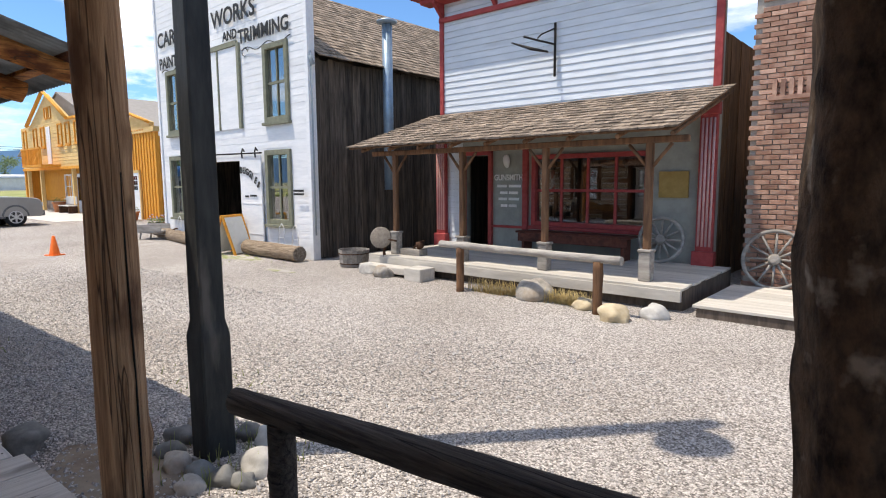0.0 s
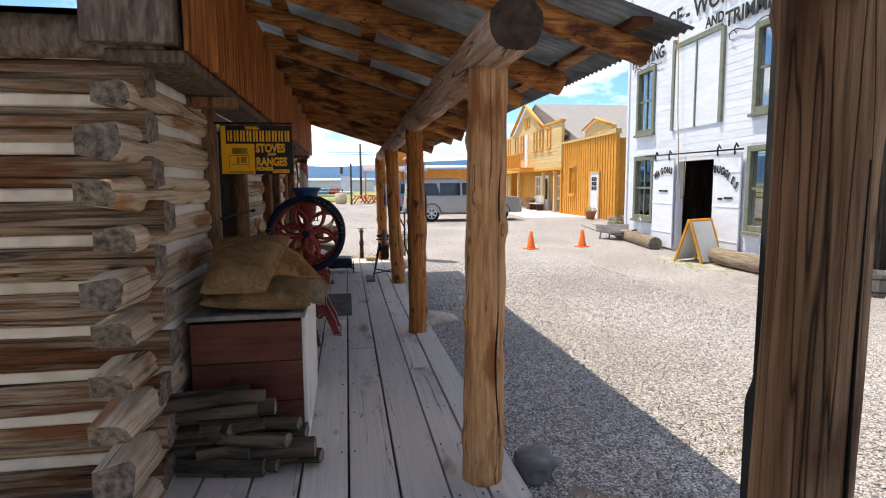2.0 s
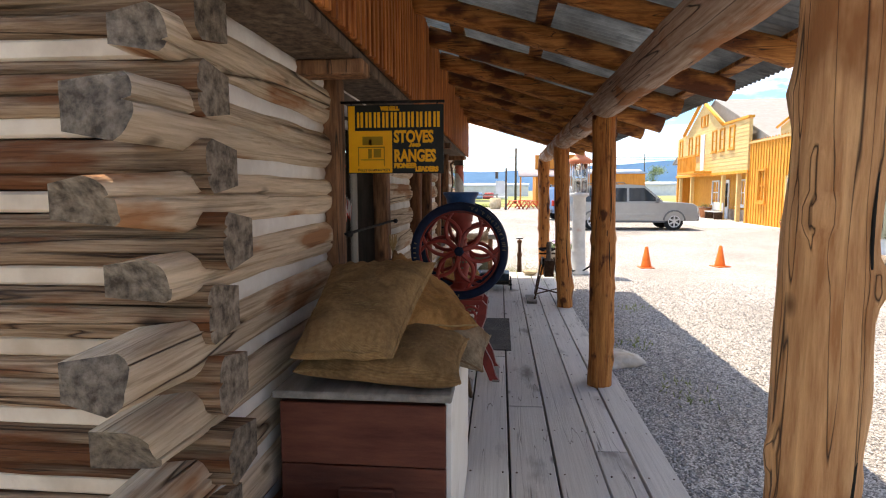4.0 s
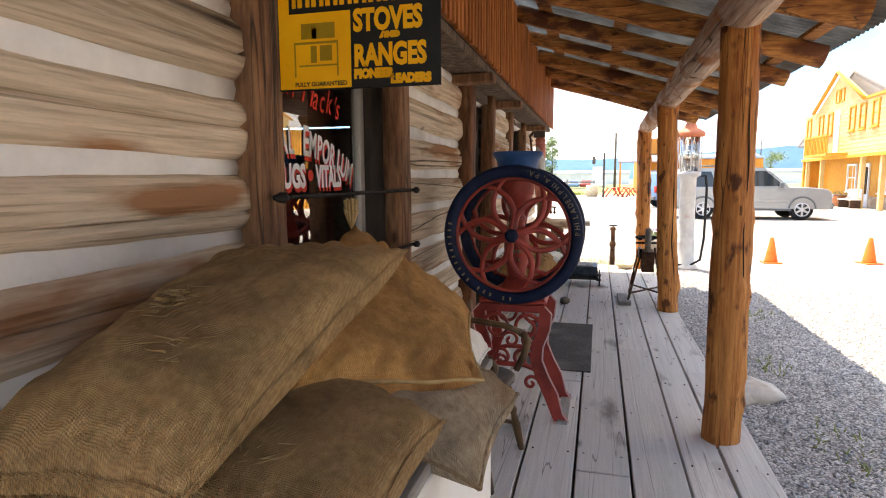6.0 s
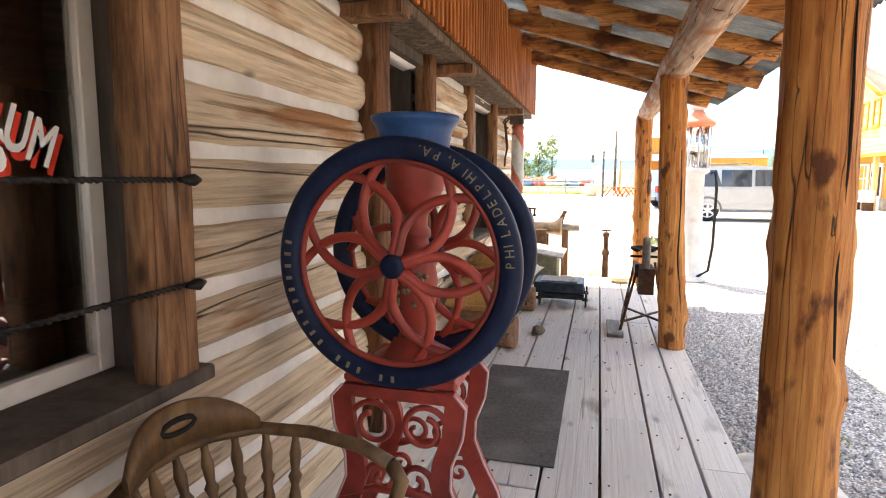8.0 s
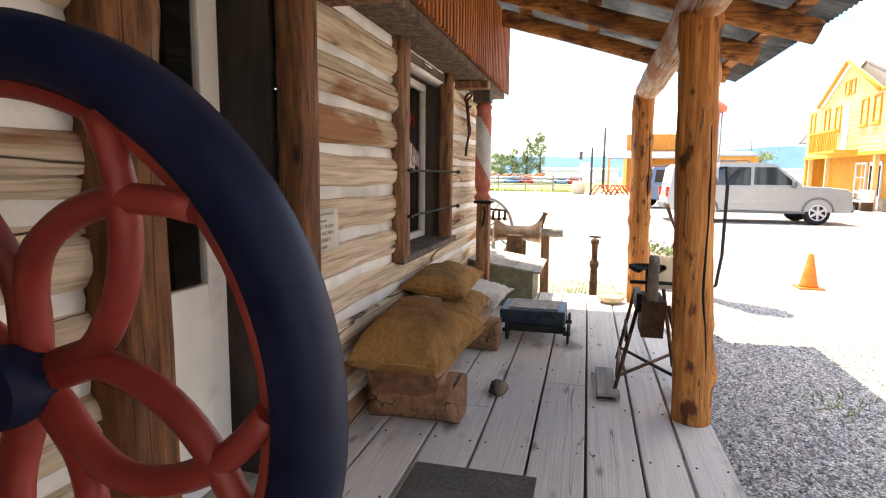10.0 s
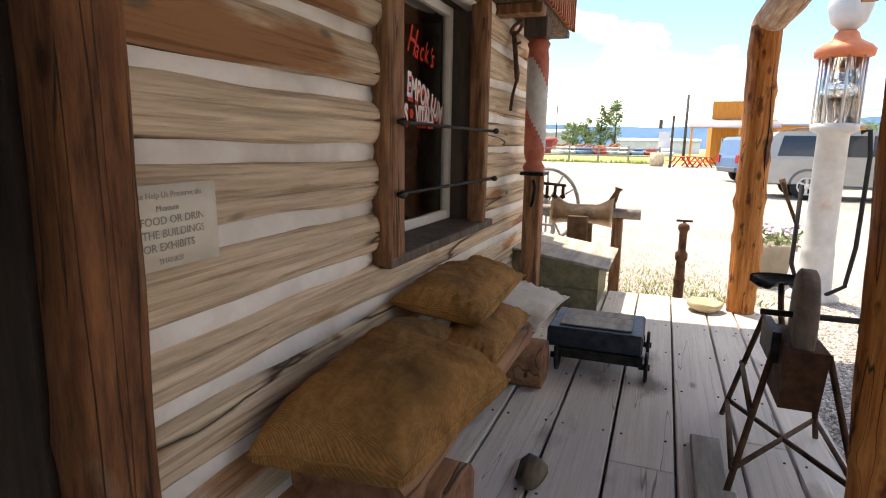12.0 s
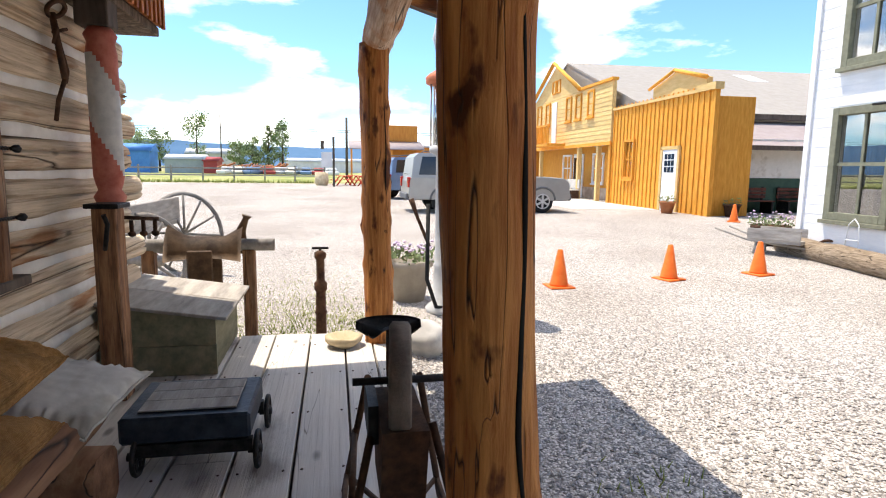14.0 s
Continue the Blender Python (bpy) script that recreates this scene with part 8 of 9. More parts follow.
# parked cars
def car(label, m, paint, length=5.57, height=1.9):
    c = thing("car", label, "car", "", m)
    W = 1.0
    L = length
    f = L / 5.57
    # side outline of the lower body, nose towards +y
    low = [(-2.72, 0.42), (-2.76, 0.6), (-2.74, 1.0), (-2.7, 1.13), (1.2, 1.19), (1.9, 1.17), (2.4, 1.12), (2.55, 1.02), (2.62, 0.5), (2.52, 0.38)]
    top = [(-2.69, 1.12), (-2.6, 1.74), (-2.45, 1.87), (-0.2, 1.92), (0.4, 1.87), (1.22, 1.18)]
    for nm, prof, inset in (("body", low, 0.0), ("cabin", top, 0.1)):
        bm_ = B()
        loops_ = []
        for x, k in ((-W, 0.94), (-W * 0.97, 1.0), (W * 0.97, 1.0), (W, 0.94)):
            loops_.append([(x * (1 - inset * ((z - 1.1) / 0.8 if inset else 0)), y * f * (1 if abs(x) < W else 0.995), (z - 0.7) * (k if z < 1.5 else 1) + 0.7) for y, z in prof])
        rings(bm_, loops_)
        bmesh.ops.recalc_face_normals(bm_, faces=bm_.faces)
        for q in bm_.faces:
            q.smooth = False
        part(nm, bm_, paint, c)
    for s_ in (-1, 1):
        for ya, yb, za, zb, sl in ((-2.45, -1.35, 1.2, 1.76, 0.06), (-1.25, -0.3, 1.2, 1.77, 0.0), (-0.2, 0.92, 1.22, 1.77, 0.5)):
            bm_ = B()
            xo = [s_ * (W * (1 - 0.1 * (z - 1.1) / 0.8) + 0.004) for z in (za, zb)]
            pts = [(xo[0], ya * f, za), (xo[0], (yb + (0.12 if sl else 0)) * f, za), (xo[1], (yb - sl) * f, zb), (xo[1], (ya + (0.12 if ya < -2 else 0)) * f, zb)]
            fc = bm_.faces.new([bm_.verts.new(p) for p in pts])
            r_ = bmesh.ops.extrude_face_region(bm_, geom=[fc])
            for v in r_["geom"]:
                if isinstance(v, bmesh.types.BMVert):
                    v.co.x += s_ * 0.006
            bmesh.ops.recalc_face_normals(bm_, faces=bm_.faces)
            part("side_window", bm_, CARGLASS, c)
        bm_ = B()
        box(bm_, s_ * W - 0.015 if s_ > 0 else -W - 0.012, s_ * W + 0.012 if s_ > 0 else -W + 0.015, -1.2 * f, 1.2 * f, 0.62, 0.72, 0.004)
        part("side_moulding", bm_, paint, c)
        bm_ = B()
        box(bm_, min(s_ * 0.9, s_ * 1.02), max(s_ * 0.9, s_ * 1.02), -1.25 * f, 1.3 * f, 0.33, 0.4, 0.01)
        part("running_board", bm_, CARGREY, c)
        bm_ = B()
        box(bm_, min(s_ * 1.0, s_ * 1.2), max(s_ * 1.0, s_ * 1.2), 0.86 * f, 0.98 * f, 1.15, 1.36, 0.03)
        part("wing_mirror", bm_, CARGREY, c)
        bm_ = B()
        box(bm_, min(s_ * 0.72, s_ * 0.985), max(s_ * 0.72, s_ * 0.985), -2.79 * f, -2.7 * f, 0.8, 1.12, 0.01)
        part("tail_light", bm_, LAMPRED, c, "red tail light")
        bm_ = B()
        box(bm_, min(s_ * 0.55, s_ * 0.97), max(s_ * 0.55, s_ * 0.97), 2.5 * f, 2.62 * f, 0.78, 0.95, 0.02)
        part("headlight", bm_, SHEDWHITE, c)
        for yw in (-1.65, 1.65):
            bm_ = B()
            xw = s_ * 0.86
            RX = Matrix.Translation((xw, yw * f, 0.375)) @ pose(0, 0, 0, 0, 90 * s_, 0)
            lathe(bm_, [(0.25, -0.12), (0.36, -0.12), (0.375, -0.08), (0.375, 0.1), (0.36, 0.135), (0.25, 0.14)], 28, m=RX)
            w_ = part("wheel", bm_, RUBBER, c, "black tyre")
            bm_ = B()
            lathe(bm_, [(0.24, 0.1), (0.25, 0.142), (0.22, 0.148), (0.2, 0.11), (0.06, 0.135), (0.05, 0.15)], 28, m=RX)
            part("rim", bm_, CHROME, w_)
            bm_ = B()
            for a in np.linspace(0, 2 * math.pi, 6, endpoint=False):
                box(bm_, 0.05, 0.23, -0.035, 0.035, 0.12, 0.15, 0.006, m=RX @ pose(0, 0, 0, 0, 0, math.degrees(a)))
            part("rim_spokes", bm_, CHROME, w_)
            bm_ = B()
            tube(bm_, [(s_ * (W + 0.004), (yw * f + 0.43 * math.cos(a)), 0.4 + 0.43 * math.sin(a)) for a in np.linspace(0.05, math.pi - 0.05, 14)], 0.035, 6)
            part("wheel_arch", bm_, CARGREY, c)
    bm_ = B()
    box(bm_, -0.8, 0.8, -2.83 * f, -2.72 * f, 0.42, 0.62, 0.03)
    part("rear_bumper", bm_, CARGREY, c)
    bm_ = B()
    box(bm_, -0.97, 0.97, 2.53 * f, 2.67 * f, 0.4, 0.62, 0.03)
    part("front_bumper", bm_, CARGREY, c)
    bm_ = B()
    fc = bm_.faces.new([bm_.verts.new(p) for p in ((-0.8, -2.7 * f + 0.06, 1.2), (0.8, -2.7 * f + 0.06, 1.2), (0.74, -2.52 * f, 1.7), (-0.74, -2.52 * f, 1.7))])
    r_ = bmesh.ops.extrude_face_region(bm_, geom=[fc])
    for v in r_["geom"]:
        if isinstance(v, bmesh.types.BMVert):
            v.co.y -= 0.04
    bmesh.ops.recalc_face_normals(bm_, faces=bm_.faces)
    part("rear_window", bm_, CARGLASS, c)
    bm_ = B()
    fc = bm_.faces.new([bm_.verts.new(p) for p in ((-0.85, 1.19 * f + 0.0, 1.21), (0.85, 1.19 * f, 1.21), (0.76, 0.43 * f, 1.845), (-0.76, 0.43 * f, 1.845))])
    r_ = bmesh.ops.extrude_face_region(bm_, geom=[fc])
    for v in r_["geom"]:
        if isinstance(v, bmesh.types.BMVert):
            v.co += Vector((0, 0.02, 0.02))
    bmesh.ops.recalc_face_normals(bm_, faces=bm_.faces)
    part("windscreen", bm_, CARGLASS, c)
    for s_ in (-1, 1):
        bm_ = B()
        tube(bm_, [(s_ * 0.75, -2.1 * f, 1.9), (s_ * 0.75, -2.0 * f, 1.97), (s_ * 0.75, -0.4 * f, 1.99), (s_ * 0.75, -0.3 * f, 1.92)], 0.02, 6)
        part("roof_rail", bm_, CARGREY, c)
    return c


car("silver full-size sport utility wagon parked on gravel", pose(-28.56, 5.47, ground_z(-28), 0, 0, 1), CARSILVER)
CARBLUE = surf("blue_grey_car_paint", (0.14, 0.22, 0.36), (0.17, 0.26, 0.41), 2, rough=0.3, bump=0, metal=0.3)
car("blue car parked beyond the silver wagon", pose(-37.0, 4.7, ground_z(-37), 0, 0, 20), CARBLUE, 4.6)

# before the white carriage works
ab = thing("sandwich_board", "white sandwich board sign with amber wooden frame", "sign", "", pose(-13.8, 8.25, GZ, 0, 0, 112))
for s_ in (-1, 1):
    bm = B()
    box(bm, -0.36, 0.36, -0.015, 0.015, 0.05, 1.02, m=Matrix.Translation((0, s_ * 0.36, 0)) @ pose(0, 0, 0, s_ * 19, 0, 0))
    p_ = part("panel", bm, CREAM, ab)
    bm = B()
    M_ = Matrix.Translation((0, s_ * 0.36, 0)) @ pose(0, 0, 0, s_ * 19, 0, 0)
    for q in ((-0.42, -0.36, 0, 1.08), (0.36, 0.42, 0, 1.08), (-0.36, 0.36, 1.02, 1.08)):
        box(bm, q[0], q[1], -0.025, 0.025, q[2], q[3], 0.004, m=M_)
    part("frame", bm, OCHRE, p_)
lgb = thing("fallen_log", "brown weathered log lying before the white shop", "log", "", pose(0, 0, GZ))
bm = B()
trunk_log(bm, (-13.4, 8.42, 0.2), (-11.0, 8.28, 0.18), 0.19, 16, 51, 0.1, 20, 1, 0.95, 6, 1)
BROWNLOG = surf("brown_weathered_log", (0.17, 0.12, 0.08), (0.40, 0.31, 0.22), 5, (0.4, 8, 8), 0.9, 0.7, crack=(0.3, 8, 8), crack_w=0.01)
part("log", bm, [BROWNLOG, ENDGRAIN], lgb)
lgb = thing("fallen_log", "brown split log lying before the white shop", "log", "", pose(0, 0, GZ))
bm = B()
trunk_log(bm, (-19.3, 9.0, 0.2), (-16.2, 8.5, 0.18), 0.2, 16, 53, 0.12, 20, 1, 0.95, 6, 1)
part("log", bm, [BROWNLOG, ENDGRAIN], lgb)
wbw = thing("wheelbarrow", "old grey wooden wheelbarrow beside the white shop", "wheelbarrow", "", pose(-18.9, 8.6, GZ, 0, 0, 30))
bm = B()
box(bm, -0.5, 0.4, -0.3, 0.3, 0.3, 0.36)
box(bm, -0.5, 0.4, -0.32, -0.29, 0.36, 0.55)
box(bm, -0.5, 0.4, 0.29, 0.32, 0.36, 0.55)
part("tray", bm, GREYWOOD, wbw)
for s_ in (-1, 1):
    bm = B()
    tube(bm, [(0.7, s_ * 0.1, 0.2), (-0.5, s_ * 0.25, 0.32), (-1.1, s_ * 0.32, 0.5)], 0.025, 6)
    tube(bm, [(-0.35, s_ * 0.25, 0.3), (-0.4, s_ * 0.27, 0.0)], 0.025, 6)
    part("handle", bm, GREYWOOD, wbw)
bm = B()
tube(bm, [(0.75 + 0.2 * math.cos(a), 0, 0.21 + 0.2 * math.sin(a)) for a in np.linspace(0, 2 * math.pi, 20, endpoint=False)], 0.025, 6, closed=True)
part("wheel", bm, RUST, wbw)
for x_, y_ in ((-1.05, -0.2), (-0.4, -0.25), (-6.6, -0.22)):
    st_ = thing("wire_stand", "thin white wire plant stand", "stand", "wire stands", wb.matrix_world @ pose(x_, y_, 0))
    bm = B()
    for s_ in (-1, 1):
        tube(bm, [(s_ * 0.16, 0, 0), (s_ * 0.1, 0.02, 0.75), (0, 0.03, 0.85)], 0.01, 5)
    for z in (0.25, 0.5):
        tube(bm, [(-0.13, 0.01, z), (0.13, 0.01, z)], 0.008, 5)
    part("wire_frame", bm, SHEDWHITE, st_)
tb = thing("half_barrel", "grey half-barrel tub by the black barn wall", "tub", "", pose(-9.5, 8.6, GZ))
for k in range(18):
    a = k * math.pi / 9
    bm = B()
    rings(bm, [[(r_ * math.cos(a + d), r_ * math.sin(a + d), z) for r_, d in ((r0, -0.165), (r0, 0.165), (r0 - 0.025, 0.165), (r0 - 0.025, -0.165))] for r0, z in ((0.3, 0), (0.345, 0.38))])
    for q in bm.faces:
        q.smooth = False
    bmesh.ops.recalc_face_normals(bm, faces=bm.faces)
    part("stave", bm, GREYWOOD, tb)
for z, r_ in ((0.08, 0.313), (0.3, 0.338)):
    bm = B()
    tube(bm, [(r_ * math.cos(a), r_ * math.sin(a), z) for a in np.linspace(0, 2 * math.pi, 28, endpoint=False)], 0.012, 5, closed=True)
    part("hoop", bm, RUST, tb)
bm = B()
lathe(bm, [(0.3, 0.0), (0.31, 0.3), (0.02, 0.31)], 18)
part("soil", bm, EARTH, tb)

# before the gunsmith shop
hr = thing("hitching_rail", "pale peeled log hitching rail on two posts", "rail", "", pose(0, 0, GZ))
bm = B()
trunk_log(bm, (-6.3, 7.72, 0.78), (-2.95, 7.45, 0.78), 0.06, 12, 61, 0.1, 24, 1, 1.0, 4, 0)
part("top_rail", bm, GREYWOOD, hr)
for x, y in ((-5.85, 7.68), (-3.3, 7.48)):
    bm = B()
    trunk_log(bm, (x, y, -0.02), (x, y, 0.74), 0.068, 12, x, 0.06, 8, 1, 1, 2, 0)
    part("upright", bm, TIMBER, hr)
for i, (x, y, r, mt, lb) in enumerate(((-8.55, 8.15, 0.2, PALEROCK, "white quartz boulder by the porch step"), (-8.0, 8.0, 0.22, ROCK, "squared pale block by the porch step"), (-4.55, 7.9, 0.3, ROCK, "flat grey stone before the porch"), (-2.98, 7.3, 0.21, YELLOWROCK, "rounded yellow sandstone boulder"), (-2.6, 7.75, 0.19, PALEROCK, "white quartz boulder before the porch"), (-3.6, 7.7, 0.16, YELLOWROCK, "small yellow sandstone before the porch"))):
    stone("field_stone", lb, x, y, r, 70 + i * 3.1, mt, GZ - 0.03, 0.75)
bm = B()
for cx_, cy_ in ((-5.2, 7.9), (-4.9, 7.95), (-5.5, 7.9), (-4.1, 7.85), (-3.8, 7.85), (-3.95, 7.9)):
    for _ in range(120):
        x, y = R.gauss(cx_, 0.14), R.gauss(cy_, 0.07)
        h_ = R.uniform(0.08, 0.24)
        tube(bm, [(x, y, GZ), (x + R.uniform(-.06, .06), y + R.uniform(-.06, .02), GZ + h_)], [0.006, 0.001], 3)
tagged(part("dry_grass", bm, DRYGRASS), "dry straw grass along the porch edge", "grass", "", "stuff")


def wagon_wheel(label, m, r):
    w_ = thing("wagon_wheel", label, "wagon wheel", "wagon wheels", m)
    bm_ = B()
    n_ = 40
    prof = [(r - 0.05, -0.022), (r, -0.025), (r, 0.025), (r - 0.05, 0.022)]
    rings(bm_, [[(q * math.cos(2 * math.pi * k / n_), z, q * math.sin(2 * math.pi * k / n_) + r) for q, z in prof] for k in range(n_)], closed=True)
    bmesh.ops.recalc_face_normals(bm_, faces=bm_.faces)
    part("rim", bm_, GREYWOOD, w_)
    bm_ = B()
    lathe(bm_, [(0.05, -0.1), (0.08, -0.06), (0.085, 0.06), (0.05, 0.1)], 16, m=Matrix.Translation((0, 0, r)) @ pose(0, 0, 0, 90))
    part("hub", bm_, GREYWOOD, w_)
    for k in range(12):
        a = k * math.pi / 6
        bm_ = B()
        tube(bm_, [(0.07 * math.cos(a), 0, r + 0.07 * math.sin(a)), ((r - 0.04) * math.cos(a), 0, r + (r - 0.04) * math.sin(a))], [0.022, 0.016], 6)
        part("spoke", bm_, GREYWOOD, w_)
    return w_


wagon_wheel("grey wooden wagon wheel leaning on the gunsmith shop", rb.matrix_world @ pose(-0.8, -0.22, 0.186 + H, -9, 0, 0), 0.4)
wagon_wheel("pale wooden wagon wheel leaning on the brick wall", br.matrix_world @ pose(0.5, -0.3, 0.17, -11, 0, 0), 0.46)
gw = thing("grindstone", "round sandstone grindstone on a porch post", "grindstone", "", pose(-8.4, 8.45, GZ))
bm = B()
lathe(bm, [(0.2, -0.04), (0.22, -0.03), (0.22, 0.03), (0.2, 0.04), (0.02, 0.045)], 24, m=Matrix.Translation((0, -0.1, 0.72)) @ pose(0, 0, 0, 80, 0, 25))
part("stone_wheel", bm, GRINDSTONE, gw)
bm = B()
tube(bm, [(0, -0.1, 0.72), (0.35, 0.0, 0.66)], 0.02, 6)
tube(bm, [(0, -0.02, 0.72), (0, 0.0, 0)], 0.03, 6)
part("stand", bm, RUST, gw)
wp_ = thing("scrap_timber", "weathered timber blocks with a rusty pump on the porch", "timber", "", rb.matrix_world @ pose(-4.95, PF + 0.1, 0.186 + H))
bm = B()
box(bm, -0.25, 0.3, -0.12, 0.12, 0.0, 0.12, 0.01)
part("block", bm, GREYWOOD, wp_)
bm = B()
blob(bm, (0.2, 0, 0.2), (0.09, 0.07, 0.09), 2, 0.4, 2)
tube(bm, [(0.05, 0, 0.13), (0.2, 0, 0.26), (0.34, 0, 0.3)], 0.02, 6)
part("pump", bm, RUST, wp_)
pbn = thing("plank_bench", "long dark red plank bench under the shop window", "bench", "", rb.matrix_world @ pose(-2.2, -0.35, 0.186 + H))
bm = B()
box(bm, -1.35, 1.0, -0.18, 0.18, 0.4, 0.44, 0.006)
part("seat", bm, CHEST, pbn)
bm = B()
box(bm, -1.3, 0.95, -0.17, -0.14, 0.24, 0.398, 0.004)
part("apron", bm, CHEST, pbn)
for x in (-1.2, 0.85):
    bm = B()
    box(bm, x - 0.03, x + 0.03, -0.13, 0.16, 0, 0.398)
    part("leg", bm, CHEST, pbn)

# old wagon and saddle stand beyond the cabin
wg = thing("farm_wagon", "weathered grey farm wagon behind the cabin corner", "wagon", "", pose(-16.8, -1.65, GZ))
for (x, y, r) in ((0.25, 0.0, 0.52), (-1.5, 0.0, 0.6)):
    n_ = 36
    bm = B()
    prof = [(r - 0.05, -0.022), (r, -0.025), (r, 0.025), (r - 0.05, 0.022)]
    rings(bm, [[(x + q * math.cos(2 * math.pi * k / n_) * 0.35, y + q * math.cos(2 * math.pi * k / n_) * 0.93 + z * 0.3, q * math.sin(2 * math.pi * k / n_) + r) for q, z in prof] for k in range(n_)], closed=True)
    bmesh.ops.recalc_face_normals(bm, faces=bm.faces)
    w_ = part("wheel", bm, GREYWOOD, wg)
    for k in range(12):
        a = k * math.pi / 6
        bm = B()
        tube(bm, [(x, y, r), (x + (r - 0.04) * math.cos(a) * 0.35, y + (r - 0.04) * math.cos(a) * 0.93, r + (r - 0.04) * math.sin(a))], 0.018, 5)
        part("spoke", bm, GREYWOOD, w_)
bm = B()
box(bm, -1.7, 0.4, -1.1, -0.1, 0.75, 0.82, 0.01)
box(bm, -1.7, 0.4, -0.14, -0.1, 0.82, 1.12, 0.01)
part("wagon_box", bm, GREYWOOD, wg)
bm = B()
trunk_log(bm, (0.3, -0.9, 0.5), (0.3, 0.2, 0.5), 0.06, 8, 3, 0.1, 8)
part("axle", bm, [GREYWOOD, ENDGRAIN], wg)
sd = thing("saddle_stand", "rough log rail stand holding an old leather saddle", "saddle stand", "", pose(-14.75, -0.4, GZ))
bm = B()
trunk_log(bm, (0, -0.75, 0.9), (0, 0.33, 0.9), 0.055, 12, 71, 0.1, 12, 1, 1, 3, 1)
part("rail", bm, [GREYWOOD, ENDGRAIN], sd)
for y_ in (-0.68, 0.12):
    bm = B()
    box(bm, -0.05, 0.05, y_ - 0.05, y_ + 0.05, 0, 0.86, 0.008)
    part("leg", bm, FRAME, sd)
LEATHER = surf("cracked_brown_leather", (0.06, 0.034, 0.02), (0.17, 0.105, 0.06), 7, rough=0.6, bump=0.4)
svd = thing("saddle", "cracked brown leather saddle resting on a rail", "saddle", "", pose(-14.75, -0.62, GZ + 0.9))
bm = B()
g_ = []
for i in range(17):
    row_ = []
    for j in range(13):
        u, v = -1 + 2 * i / 16, -1 + 2 * j / 12
        y_ = 0.3 * u
        a = v * 1.35
        r_ = 0.16 + 0.03 * u * u
        row_.append(bm.verts.new((r_ * math.sin(a) * 1.15, y_, 0.075 + r_ * (math.cos(a) - 1) * 1.3 + 0.11 * max(0, abs(u) - 0.45) ** 1.3 * (1 - abs(v)) * 2)))
    g_.append(row_)
for i in range(16):
    for j in range(12):
        bm.faces.new((g_[i][j], g_[i + 1][j], g_[i + 1][j + 1], g_[i][j + 1])).smooth = True
bmesh.ops.solidify(bm, geom=bm.faces[:], thickness=0.025)
part("seat", bm, LEATHER, svd)
bm = B()
tube(bm, [(0, 0.28, 0.12), (0.0, 0.32, 0.22), (0, 0.33, 0.25)], [0.04, 0.025, 0.045], 10)
part("horn", bm, LEATHER, svd)
for s_ in (-1, 1):
    bm = B()
    box(bm, s_ * 0.2 - 0.012, s_ * 0.2 + 0.012, -0.12, 0.08, -0.38, -0.02, 0.01)
    part("fender", bm, LEATHER, svd)

# benches beside the hall
for y_ in (14.6, 16.6):
    b_ = thing("slatted_bench", "dark red slatted garden bench against the hall", "bench", "slatted benches", pose(-27.3, y_, ground_z(-27), 0, 0, 88))
    for i in range(4):
        bm = B()
        box(bm, -0.75, 0.75, -0.25 + i * 0.13, -0.14 + i * 0.13, 0.42, 0.45)
        part("slat", bm, CHEST, b_)
    for i in range(3):
        bm = B()
        box(bm, -0.75, 0.75, 0.27, 0.3, 0.52 + i * 0.13, 0.62 + i * 0.13)
        part("slat", bm, CHEST, b_)
    for x in (-0.65, 0.65):
        bm = B()
        box(bm, x - 0.03, x + 0.03, -0.25, 0.27, 0, 0.42)
        box(bm, x - 0.03, x + 0.03, 0.3, 0.34, 0, 0.92)
        part("leg", bm, IRON, b_)
b_ = thing("garden_bench", "worn pale bench outside the timber house", "bench", "", pose(-37.5, 12.2, GZ + 0.19))
bm = B()
box(bm, -0.8, 0.8, -0.25, 0.25, 0.4, 0.46, 0.01)
box(bm, -0.8, 0.8, 0.2, 0.26, 0.5, 0.95, 0.01)
part("seat", bm, CONCRETE, b_)
for x in (-0.7, 0.7):
    bm = B()
    box(bm, x - 0.04, x + 0.04, -0.22, 0.24, 0, 0.4)
    part("leg", bm, RUST, b_)

# ---- the far end of the yard ----
fn = thing("rail_fence", "grey post and rail fence along the field", "fence", "", pose(-63.3, 0, GZ + 0.18))
for i in range(17):
    y_ = -42 + i * 2.6
    bm = B()
    box(bm, -0.07, 0.07, y_ - 0.07, y_ + 0.07, 0, 1.45)
    part("post", bm, GREYWOOD, fn)
for z in (0.6, 1.2):
    bm = B()
    box(bm, 0.075, 0.12, -42, -0.4, z - 0.06, z + 0.06)
    part("rail", bm, GREYWOOD, fn)
bm = B()
box(bm, -160, -63.5, -120, 60, GZ - 0.3, GZ + 0.21)
GRASSFIELD = surf("green_paddock", (0.20, 0.24, 0.07), (0.40, 0.38, 0.16), 0.12, rough=1.0, bump=0)
setting(part("lawn", bm, GRASSFIELD), "green and straw paddock beyond the fence", "grass")
bm = B()
for _ in range(900):
    x, y = R.uniform(-63.2, -60.5), R.uniform(-42, -1)
    tube(bm, [(x, y, GZ + 0.18), (x + R.uniform(-.1, .1), y + R.uniform(-.1, .1), GZ + 0.18 + R.uniform(0.15, 0.4))], [0.05, 0.01], 3)
tagged(part("verge_grass", bm, GRASS), "rough green grass along the fence foot", "grass", "", "stuff")

